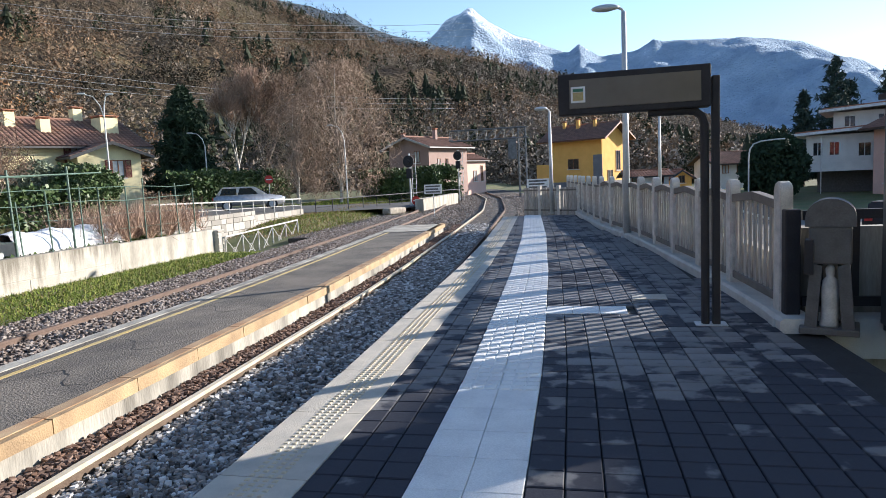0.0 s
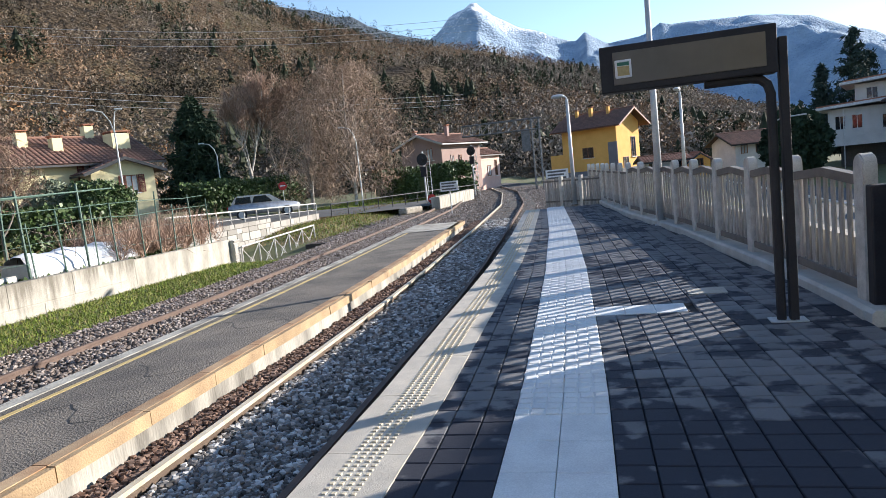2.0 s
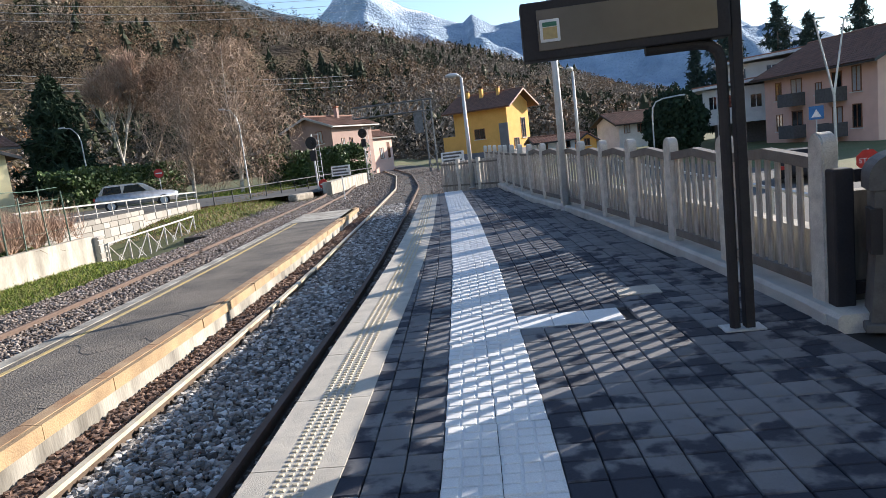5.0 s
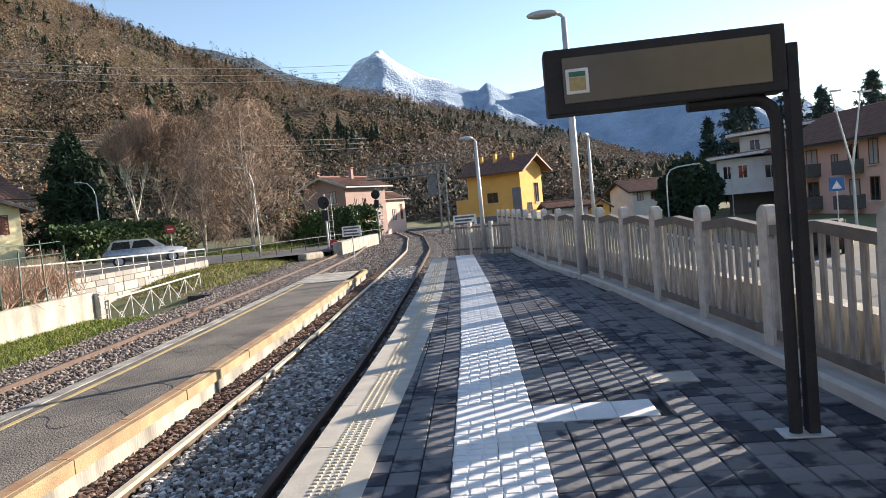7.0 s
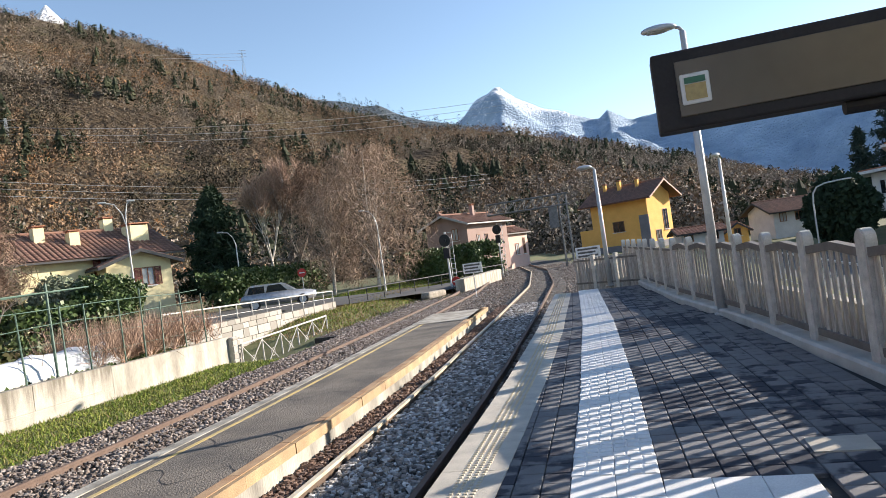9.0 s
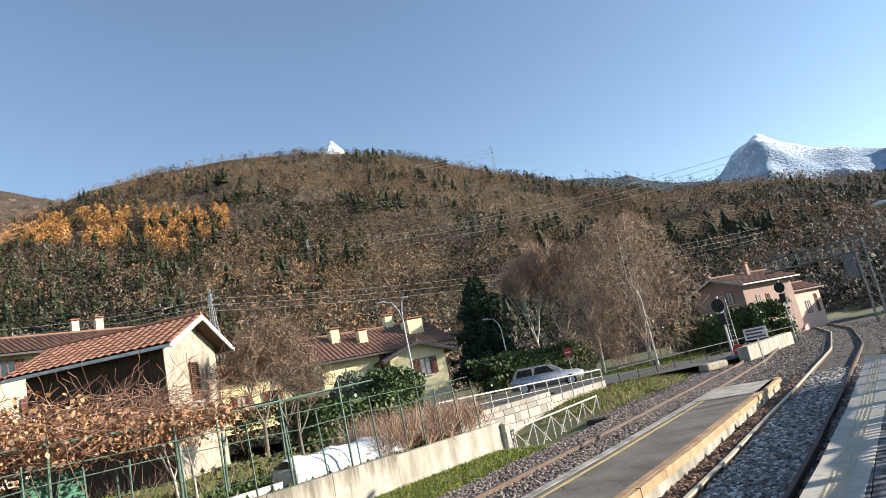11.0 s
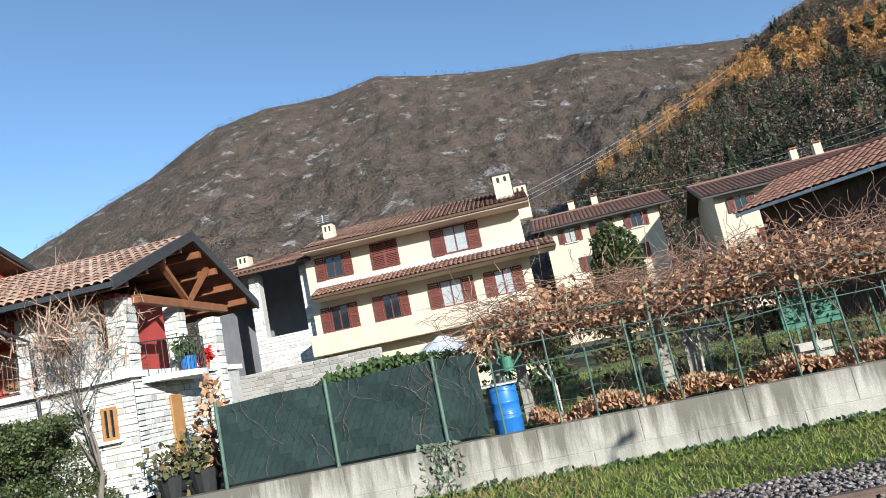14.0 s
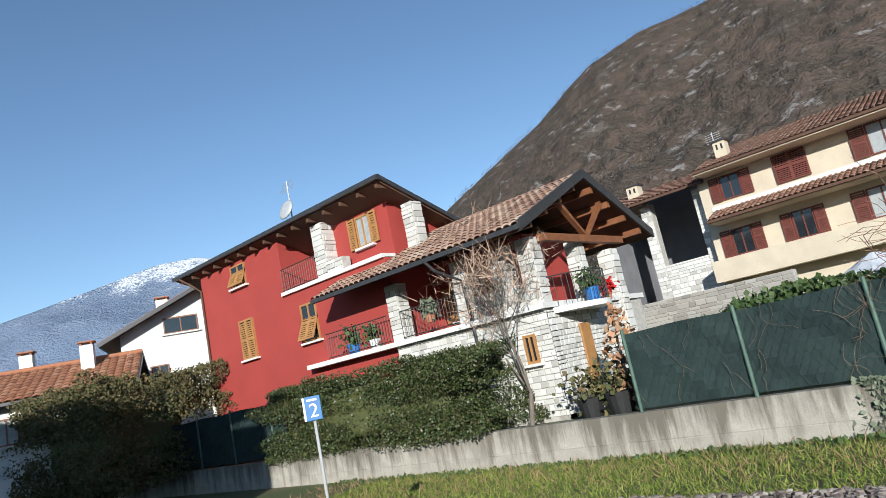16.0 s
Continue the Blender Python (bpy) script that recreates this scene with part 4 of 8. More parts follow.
# ---- houses ----
def tile_roof(name, parent, x0, x1, y0, z0, y1, z1, material, pitch=0.36, course=0.40, th=0.10, under=None, fascia=None):
    """One roof slope from the eave (y0, z0) to the ridge (y1, z1) between x0 and x1, with a corrugated skin of barrel tiles."""
    n = max(2, int((x1 - x0) / pitch))
    L = math.hypot(y1 - y0, z1 - z0)
    m = max(2, int(L / course))
    uy, uz = (y1 - y0) / L, (z1 - z0) / L
    ny, nz = -uz * (1 if uy > 0 else -1), abs(uy)
    dx = (x1 - x0) / n
    prof = ((0.0, 0.0), (0.22, 0.055), (0.5, 0.075), (0.78, 0.055), (1.0, 0.0))
    v, f = [], []
    for i in range(n):
        for j in range(m):
            b = len(v)
            for k, lift in ((j, 0.03), (j + 1, 0.0)):
                for q, hgt in prof:
                    d = L * k / m
                    v.append((x0 + dx * (i + q), y0 + uy * d + ny * (hgt + lift), z0 + uz * d + nz * (hgt + lift)))
            f += [(b + q, b + q + 1, b + 5 + q + 1, b + 5 + q) for q in range(4)]
    skin = raw_mesh("tile_field", v, f, material, parent)
    bm = B()
    pr = [(y0, z0 - 0.005), (y1, z1 - 0.005), (y1 - ny * th * 0, z1 - th), (y0, z0 - th)]
    prism(bm, pr, x0, x1, axis="x")
    part(name, bm, under or M["soffit"], parent)
    return skin


def window(parent, m, w, h, shutter=None, pane=None, frame_mat=None, sill=True, tilt=0.0, closed=False):
    """Window at the pose m on a wall face: local x along the wall, -y outwards, z up from the sill."""
    wn_ = new("window")
    wn_.parent = parent
    wn_.matrix_local = m
    bm = B()
    t = 0.07
    for d in ((-w / 2, -w / 2 + t, 0, h), (w / 2 - t, w / 2, 0, h), (-w / 2 + t, w / 2 - t, 0, t), (-w / 2 + t, w / 2 - t, h - t, h), (-0.03, 0.03, t, h - t)):
        box(bm, d[0], d[1], -0.05, 0.03, d[2], d[3])
    part("window_frame", bm, frame_mat or M["timber"], wn_)
    boxpart("pane", (-w / 2 + t, w / 2 - t, -0.012, 0.02, t, h - t), pane or M["glass"], wn_)
    if sill:
        boxpart("window_sill", (-w / 2 - 0.12, w / 2 + 0.12, -0.16, 0.03, -0.08, -0.002), M["whitep"], wn_)
    if shutter:
        for sx in (-1, 1):
            bm = B()
            sw = w / 2
            xa = sx * (w / 2 + 0.02)
            if closed:
                xa = 0.0 if sx > 0 else -0.0
            fx0, fx1 = (xa, xa + sx * sw) if sx > 0 else (xa + sx * sw, xa)
            for d in ((fx0, fx0 + 0.07, 0, h), (fx1 - 0.07, fx1, 0, h), (fx0 + 0.07, fx1 - 0.07, 0, 0.08), (fx0 + 0.07, fx1 - 0.07, h - 0.08, h), (fx0 + 0.07, fx1 - 0.07, h * 0.47, h * 0.53)):
                box(bm, d[0], d[1], -0.10, -0.055, d[2], d[3])
            k = int(h / 0.10)
            for i in range(k):
                z = 0.1 + (h - 0.2) * i / k
                box(bm, fx0 + 0.06, fx1 - 0.06, -0.092, -0.062, z, z + 0.06)
            ob = part("shutter", bm, shutter, wn_)
            if tilt:
                ob.matrix_local = pose(0, 0, h * 0.5, 0, 0, 0) @ pose(0, -0.05, 0, -tilt, 0, 0) @ pose(0, 0.05, -h * 0.5)
    return wn_


def face(side, u, z, w, d):
    """Pose of a spot on a house wall: side s, n, e or w, u along it from its middle, z above the base."""
    if side == "s":
        return pose(u, -d / 2, z, 0, 0, 0)
    if side == "n":
        return pose(-u, d / 2, z, 0, 0, 180)
    if side == "e":
        return pose(w / 2, u, z, 0, 0, 90)
    return pose(-w / 2, -u, z, 0, 0, -90)


def gable_house(label, at, rz, w, d, h, rise, wall, tiles, wins=(), chims=(), over=0.8, base=-1.0, category="house", group="houses of the village", shutter=None, fascia=None, gable=True, stone=None, name="house", doors=(), shade_side=False):
    """Gabled house, ridge along its own x. wins: (side, u, z, w, h, closed)."""
    ob = thing(name, label, category, group, at, rz)
    bm = B()
    prof = [(-d / 2, base), (d / 2, base), (d / 2, h), (0, h + rise), (-d / 2, h)]
    prism(bm, prof, -w / 2, w / 2, axis="x")
    part("wall", bm, wall, ob)
    if stone:
        bm = B()
        box(bm, -w / 2 - 0.06, w / 2 + 0.06, -d / 2 - 0.06, d / 2 + 0.06, base, stone)
        part("plinth", bm, M["stone"], ob)
    # boards added only to darken the wall that faces away from the sun
    if shade_side:
        k = int(w / 0.3)
        for i in range(k):
            xa = -w / 2 + w * i / k
            boxpart("board", (xa + 0.006, xa + w / k - 0.006, -d / 2 - 0.035 - 0.008 * (i % 2), -d / 2 + 0.02, base, h - 0.15), M["barn_wall_shade"], ob)
    sl = rise / (d / 2)
    for sy in (-1, 1):
        tile_roof("roof", ob, -w / 2 - over, w / 2 + over, sy * (d / 2 + over), h - sl * over + 0.10, 0.0, h + rise + 0.10, tiles)
        boxpart("gutter", (-w / 2 - over, w / 2 + over, sy * (d / 2 + over) - 0.06, sy * (d / 2 + over) + 0.06, h - sl * over - 0.04, h - sl * over + 0.09), fascia or M["fascia"], ob)
    bm = B()
    rod(bm, (-w / 2 - over, 0, h + rise + 0.16), (w / 2 + over, 0, h + rise + 0.16), 0.12, None, 8)
    part("ridge_cap", bm, tiles, ob)
    for sx in (-1, 1):
        for sy in (-1, 1):
            bm = B()
            x = sx * (w / 2 + over)
            prism(bm, [(sy * (d / 2 + over), h - sl * over - 0.10), (0, h + rise - 0.10), (0, h + rise + 0.13), (sy * (d / 2 + over), h - sl * over + 0.13)], x - 0.03, x + 0.03, axis="x")
            part("bargeboard", bm, fascia or M["fascia"], ob)
    for wd in wins:
        side, u, z, ww, hh = wd[:5]
        cl = len(wd) > 5 and wd[5]
        window(ob, face(side, u, z, w, d) @ pose(0, -0.01, 0), ww, hh, shutter, M["curtain"] if (int(u * 7 + z * 3) % 3 == 0) else M["glass"], None, True, 0.0, cl)
    for side, u, z, ww, hh, mt in doors:
        dm = face(side, u, z, w, d)
        bm = B()
        soft_box(bm, -ww / 2, ww / 2, -0.05, 0.04, 0, hh, 0.012)
        dob = part("door", bm, mt, ob)
        dob.matrix_local = dm
    for x, y, cw, top in chims:
        c = new("chimney")
        c.parent = ob
        zr = h + rise * (1 - abs(y) / (d / 2))
        boxpart("chimney_shaft", (x - cw / 2, x + cw / 2, y - cw / 2, y + cw / 2, zr - 0.6, zr + top), wall if wall is not M["rubble"] else M["cream"], c)
        boxpart("cap", (x - cw / 2 - 0.08, x + cw / 2 + 0.08, y - cw / 2 - 0.08, y + cw / 2 + 0.08, zr + top + 0.12, zr + top + 0.19), M["tile"], c)
        for ax in (-1, 1):
            for ay in (-1, 1):
                boxpart("cap_leg", (x + ax * (cw / 2 - 0.06) - 0.05, x + ax * (cw / 2 - 0.06) + 0.05, y + ay * (cw / 2 - 0.06) - 0.05, y + ay * (cw / 2 - 0.06) + 0.05, zr + top, zr + top + 0.12), M["tile"], c)
    return ob


# yellow house beyond the gardens
gable_house("pale yellow house with brown tiled roof and chimneys", (-41.0, 43.0, 0.7), 68, 10.5, 7.5, 4.6, 1.9, M["yellowp"], M["tile_brown"],
            [("s", 0.4, 3.2, 0.9, 1.4), ("s", 2.6, 1.6, 1.0, 1.3), ("w", 0.8, 3.0, 0.7, 1.3), ("w", -1.6, 3.0, 0.7, 1.5), ("w", 0.9, 0.3, 0.9, 1.3)],
            [(-2.9, -1.2, 0.7, 1.0), (-0.9, -2.0, 0.7, 0.9), (2.6, 0.2, 0.7, 1.1), (3.9, -1.6, 1.4, 1.0)], shutter=M["shutter_r"])
gable_house("pale yellow front wing with shuttered window", (-36.6, 43.2, 0.7), 150, 4.6, 4.4, 3.6, 0.8, M["yellowp"], M["tile_brown"],
            [("n", -0.6, 1.9, 1.1, 1.3), ("e", 0.0, 1.9, 1.0, 1.4), ("w", 0.5, 1.9, 0.9, 1.3)], [], over=0.7, shutter=M["shutter_r"])
# pink house by the line
gable_house("dusty pink house with dark tiled roof by the line", (-19.4, 76.0, 0.0), 68, 7.6, 5.6, 5.0, 1.0, M["pinkp"], M["tile_brown"],
            [("w", 1.2, 3.2, 0.8, 1.3), ("w", -1.4, 0.9, 0.8, 1.3), ("s", -1.9, 2.4, 0.6, 1.2), ("s", -0.4, 2.4, 0.6, 1.2), ("s", -1.2, -0.7, 1.5, 1.6), ("s", 2.0, 2.4, 0.6, 1.2)], [(-2.6, 1.6, 0.4, 1.1), (0.6, -0.6, 0.4, 1.2)], over=0.7, shutter=None, fascia=M["pale_rail"])
gable_house("salmon house end behind the pink house", (-16.6, 81.6, -0.2), 68, 5.0, 3.6, 3.6, 0.7, M["salmonp"], M["tile_brown"], [("w", 0.5, 1.2, 0.7, 1.2), ("s", 0.0, 1.0, 0.8, 1.3), ("s", 1.6, 1.0, 0.5, 1.9)], [], over=0.4, shutter=None)
# orange house beyond the platform
oh = gable_house("bright orange house with timber eaves and grey base", (-1.9, 96.4, -0.4), 150, 8.4, 6.0, 6.5, 1.6, M["orangep"], M["tile_brown"],
                 [("n", -0.2, 2.1, 1.7, 1.4), ("w", 1.3, 1.7, 1.2, 2.7), ("w", -0.9, 0.2, 1.4, 1.6)], [(-2.0, 0.8, 0.4, 1.0), (0.6, 0.9, 0.45, 1.2), (3.0, 0.6, 0.4, 0.9)], over=1.2, shutter=None, fascia=M["timber"], base=-2.5)
boxpart("plinth", (-4.26, 4.26, -3.06, 3.06, -2.5, 0.35), M["greyp"], oh, "slate-grey painted base storey")
boxpart("corner_band", (-4.25, -2.9, 2.98, 3.05, 0.35, 3.9), M["greyp"], oh, "slate-grey painted corner field")
boxpart("side_wing", (4.2, 6.4, 0.4, 2.9, -2.5, 2.9), M["orangep"], oh, "lower orange side wing")
# stone barn in the gardens
gable_house("old rubble-stone barn with red tiled roof and white bargeboards", (-30.5, 18.1, 0), 35, 5.9, 5.1, 5.7, 1.1, M["rubble"], M["tile_red"],
            [("e", -0.1, 3.2, 0.8, 1.7, True)], [], over=0.7, shutter=M["soffit"], fascia=M["white_paint"], category="barn", group="", shade_side=True)
# cream houses behind
gable_house("cream two-storey house with brown roof behind the gardens", (-64.0, 11.5, 2.0), 86, 10.0, 8.0, 9.6, 1.5, M["cream"], M["tile_brown"],
            [("s", -2.8, 7.8, 1.0, 1.3), ("s", 0.0, 7.8, 1.0, 1.3), ("s", 3.0, 7.8, 1.0, 1.3), ("s", -1.5, 5.0, 1.0, 1.3), ("s", 2.5, 5.0, 1.0, 1.3)], [(-2, 0.3, 0.6, 1.1), (0.2, 0.3, 0.6, 1.1)], over=1.1, shutter=M["shutter_r"])
gable_house("cream house with long brown roof behind the barn", (-57, 27.0, 2.0), 84, 15.0, 8.0, 8.2, 1.5, M["cream"], M["tile_brown"],
            [("s", -5.6, 6.4, 1.0, 1.2), ("s", -2.5, 6.4, 1.0, 1.2), ("s", 1.0, 6.4, 1.0, 1.2), ("s", 5.0, 6.4, 1.0, 1.2), ("s", -4.0, 3.6, 1.0, 1.2)], [(0.2, 0.3, 0.55, 1.2), (2.0, 0.2, 0.6, 1.2)], over=1.0, shutter=M["shutter_r"])
gable_house("small house with red roof among the trees", (-60, 45, 2.2), 60, 8, 6, 4.4, 1.3, M["yellowp"], M["tile_red"], [("s", -1.5, 1.2, 0.9, 1.2), ("s", 1.5, 1.2, 0.9, 1.2)], [], shutter=M["shutter_r"])
# white houses past the red one
gable_house("white house with dark roof edge beyond the hedge", (-23.6, -37.1, 0), 60, 9.0, 9.0, 7.6, 2.1, M["whitep"], M["tile_red"], [("e", -1.2, 7.3, 1.9, 0.95), ("e", -2.6, 4.2, 1.0, 1.4)], [(2.0, -2.2, 0.7, 1.1)], over=1.0, fascia=M["fascia"])
gable_house("low white house with orange tiled roof", (-13.4, -33.6, 0), 150, 6.4, 6.0, 4.7, 1.3, M["whitep"], M["tile_orange"], [("s", -1.6, 2.6, 1.0, 1.2), ("s", 1.5, 2.6, 1.0, 1.2)], [(1.6, -1.0, 0.6, 1.2), (-1.4, 0.6, 0.6, 1.2)], over=0.8)
# houses on the road side
wh = thing("house", "white two-storey house with deep stepped white eaves", "house", "houses of the village", (19.9, 73.2, -1.7), -20)
# dark grey stands in for the shade in the open ground storey
boxpart("ground_storey", (0.9, 13.0, 1.3, 10.0, -0.3, 2.1), M["deskgrey"], wh, "recessed ground storey, painted dark for the void under the balcony")
boxpart("wall", (0.0, 14.0, 0.0, 10.0, 2.1, 5.5), M["whitep"], wh)
boxpart("upper_wall", (2.2, 14.0, 1.6, 10.0, 5.78, 7.7), M["whitep"], wh)
boxpart("balcony_band", (-0.5, 9.0, -1.0, -0.86, 2.0, 2.9), M["whitep"], wh)
boxpart("balcony_floor", (-0.5, 9.0, -0.86, 0.0, 2.0, 2.12), M["whitep"], wh)
for y0_, z0_, x0_, x1_ in ((-1.2, 5.5, -1.2, 14.5), (0.2, 7.7, 1.0, 15.2)):
    bm = B()
    prism(bm, [(x0_, z0_), (x1_, z0_ + 0.05 * (x1_ - x0_)), (x1_, z0_ + 0.25 + 0.05 * (x1_ - x0_)), (x0_, z0_ + 0.25)], y0_, 11.0)
    part("roof", bm, M["white_paint"], wh)
    bm = B()
    prism(bm, [(x0_ + 0.3, z0_ + 0.27), (x1_, z0_ + 0.27 + 0.05 * (x1_ - x0_)), (x1_, z0_ + 0.4 + 0.05 * (x1_ - x0_)), (x0_ + 0.3, z0_ + 0.4)], y0_ + 0.3, 11.0)
    part("roof_tiles", bm, M["tile"], wh)
for u_, z_, w_ in ((1.0, 3.5, 0.9), (2.4, 3.5, 0.9), (4.9, 3.3, 1.1), (6.7, 3.5, 0.9), (8.8, 3.5, 0.9)):
    window(wh, pose(u_, -0.01, z_), w_, 1.35, None, M["glass"], M["white_paint"], False)
for u_ in (3.6, 6.4, 8.6):
    window(wh, pose(u_, 1.59, 6.2), 1.0, 1.1, None, M["glass"], M["white_paint"], False)
sal = gable_house("salmon apartment house with dark balconies", (30.0, 61.3, -1.7), -79.5, 14.2, 10.0, 6.0, 2.4, M["salmonp"], M["tile_brown"],
                  [("s", -4.9, 3.6, 0.9, 1.6), ("s", -2.3, 3.3, 1.5, 2.0), ("s", 0.6, 3.7, 0.8, 1.0), ("s", 2.8, 3.3, 1.2, 2.0), ("s", 5.0, 3.6, 1.0, 1.9), ("s", -4.9, 0.9, 0.9, 1.5), ("s", -2.3, 0.6, 1.5, 2.0), ("s", 2.8, 0.6, 1.2, 2.0), ("s", 5.0, 0.9, 1.0, 1.8), ("e", -2.0, 3.2, 0.9, 1.3), ("e", 2.0, 3.2, 0.9, 1.3)], [(6.0, -1.0, 0.7, 1.2)], over=0.9, shutter=None)
for bx, bz in ((-2.3, 3.15), (2.8, 3.15), (-2.3, 0.45), (2.8, 0.45)):
    bm = B()
    box(bm, bx - 1.1, bx + 1.1, -6.1, -5.0, bz - 0.14, bz)
    box(bm, bx - 1.1, bx + 1.1, -6.1, -6.04, bz, bz + 0.95)
    for s_ in (-1, 1):
        box(bm, bx + s_ * 1.07 - 0.03, bx + s_ * 1.07 + 0.03, -6.04, -5.0, bz, bz + 0.95)
    part("balcony", bm, M["deskgrey"], sal, "dark grey balcony front")
gable_house("white house with dark roof far along the road", (16.6, 97.5, -1.7), 20, 6.0, 6.0, 3.4, 1.2, M["whitep"], M["tile_brown"], [("s", -1.8, 1.9, 0.9, 1.1), ("s", 0.2, 1.9, 0.9, 1.1), ("s", 2.0, 1.9, 0.9, 1.1)], [], over=0.9)
gable_house("low white house at the crossing", (5.2, 84.0, -1.4), 10, 4.5, 4.0, 1.9, 0.5, M["whitep"], M["tile_red"], [("s", -1.5, 0.9, 1.0, 1.0), ("s", 1.2, 0.9, 1.0, 1.0)], [], over=0.6)
gable_house("small house with orange gable far along the road", (9.4, 88.0, -1.5), 100, 3.0, 2.4, 1.6, 0.8, M["orangep"], M["tile_red"], [("w", 0.0, 0.9, 0.8, 0.9)], [], over=0.4)


# ---- things on and beside the platform ----
def fence_x(y):
    return off(kerb_u(y), y) + 0.12


FY = [7.0, 8.75, 10.25, 11.75, 13.2, 14.6, 16.0, 17.4, 18.8, 20.2, 21.6, 23.0, 24.4, 25.8, 27.2, 28.6]
bm = B()
ys_k = steps(6.55, 28.6, 0.7)
rows_ = []
for y in ys_k:
    x = fence_x(y)
    rows_.append([bm.verts.new((x - 0.15, y, -0.3)), bm.verts.new((x + 0.16, y, -0.3)), bm.verts.new((x + 0.16, y, 0.11)), bm.verts.new((x - 0.12, y, 0.11)), bm.verts.new((x - 0.15, y, 0.08))])
for a, b in zip(rows_[:-1], rows_[1:]):
    for i in range(5):
        j = (i + 1) % 5
        bm.faces.new((a[i], b[i], b[j], a[j]))
bm.faces.new(rows_[0])
bm.faces.new(rows_[-1][::-1])
bmesh.ops.recalc_face_normals(bm, faces=bm.faces)
tagged(part("kerb", bm, M["kerb"]), "pale concrete kerb under the fence", "kerb", kind="structure")
# guessed wall, added so that the paving beside the fence lies in shade
bm = B()
for a, b in zip(FY[:-1], FY[1:]):
    xa, xb = fence_x(a), fence_x(b)
    ang = math.atan2(-(xb - xa), b - a)
    box(bm, 0.30, 0.48, 0, math.hypot(xb - xa, b - a), -2.1, 0.52, Matrix.Translation((xa, a, 0)) @ Matrix.Rotation(ang, 4, 'Z'))
tagged(part("shade_wall", bm, M["concrete"]), "low concrete wall added behind the fence to cast shade", "wall", kind="structure")


fence = thing("platform_fence", "weathered timber slat fence with round-topped concrete posts", "fence")


def sub(name, parent, m):
    ob = new(name)
    ob.parent = parent
    ob.matrix_local = m
    return ob


def fence_post(x, y, turn):
    p = sub("fence_post", fence, pose(x, y, 0.09, 0, 0, turn))
    bm = B()
    prof = [(-0.105, 0), (0.105, 0), (0.105, 1.19)] + [(0.105 * math.cos(radians(a)), 1.19 + 0.105 * math.sin(radians(a))) for a in range(20, 161, 20)] + [(-0.105, 1.19)]
    prism(bm, prof, -0.06, 0.06, axis="y")
    es = [e for e in bm.edges if abs(e.verts[0].co.y - e.verts[1].co.y) < 1e-5]
    bmesh.ops.bevel(bm, geom=es, offset=0.012, segments=2, affect='EDGES')
    part("post_shaft", bm, M["post"], p)
    bm = B()
    prism(bm, [(-0.05, 1.08), (0.05, 1.08), (0.05, 1.19), (0.03, 1.23), (-0.03, 1.23), (-0.05, 1.19)], -0.066, -0.0602, axis="y")
    part("cast_mark", bm, M["concrete"], p)
    return p


def fence_panel(a, b, group):
    xa, xb = fence_x(a), fence_x(b)
    L = math.hypot(xb - xa, b - a)
    turn = math.degrees(math.atan2(b - a, xb - xa))
    p = sub("fence_panel", fence, pose(xa, a, 0.11, 0, 0, turn))
    e0 = 0.07
    bm = B()
    top = [(e0, 1.09), (L / 2, 1.15), (L - e0, 1.09), (L - e0, 1.00), (L / 2, 1.06), (e0, 1.00)]
    prism(bm, top, -0.045, 0.045, axis="y")
    part("top_rail", bm, M["rail_wood"], p)
    boxpart("bottom_rail", (e0, L - e0, -0.035, 0.035, 0.07, 0.15), M["rail_wood"], p)
    n = int((L - 2 * e0) / 0.168)
    for i in range(n):
        x = e0 + (L - 2 * e0) * (i + 0.5) / n
        h = 1.0 + 0.06 * (1 - abs(x - L / 2) / (L / 2))
        bm = B()
        soft_box(bm, x - 0.042, x + 0.042, -0.010, 0.010, 0.075, h, 0.004)
        part("slat", bm, M["slat"], p)
    return p


for i, y in enumerate(FY):
    t = math.degrees(math.atan2(fence_x(y + 0.5) - fence_x(y - 0.5), 1.0))
    fence_post(fence_x(y), y, -t + 90)
for a, b in zip(FY[:-1], FY[1:]):
    if b < 19:
        fence_panel(a, b, "slatted panels of the platform fence")
# metal railing that carries on past the slatted fence
for a, b in zip(FY[:-1], FY[1:]):
    if b >= 19:
        xa, xb = fence_x(a), fence_x(b)
        r_ = sub("fence_panel", fence, pose(xa, a, 0.11, 0, 0, math.degrees(math.atan2(b - a, xb - xa))))
        L = math.hypot(xb - xa, b - a)
        for z in (0.12, 1.0):
            boxpart("rail", (0.07, L - 0.07, -0.03, 0.03, z - 0.03, z + 0.03), M["rail_wood"], r_)
        for k in range(9):
            x = 0.12 + (L - 0.24) * k / 8
            boxpart("slat", (x - 0.04, x + 0.04, -0.014, 0.014, 0.1, 1.0), M["slat"], r_)

# short return of the fence across the platform end
ex0, ey0, ex1, ey1 = -0.75, 24.7, -3.0, 26.3
for k in range(3):
    xa, ya = ex0 + (ex1 - ex0) * k / 3, ey0 + (ey1 - ey0) * k / 3
    L = math.hypot(ex1 - ex0, ey1 - ey0) / 3
    r_ = sub("fence_panel", fence, pose(xa, ya, 0.0, 0, 0, math.degrees(math.atan2(ey1 - ey0, ex1 - ex0))))
    boxpart("end_post", (-0.06, 0.06, -0.06, 0.06, -0.85, 1.05), M["post"], r_)
    for z in (0.12, 0.88):
        boxpart("rail", (0.06, L - 0.06, -0.03, 0.03, z - 0.03, z + 0.03), M["rail_wood"], r_)
    for q in range(6):
        x = 0.10 + (L - 0.2) * (q + 0.5) / 6
        boxpart("slat", (x - 0.05, x + 0.05, -0.016, 0.014, -0.1, 0.98), M["slat"], r_)

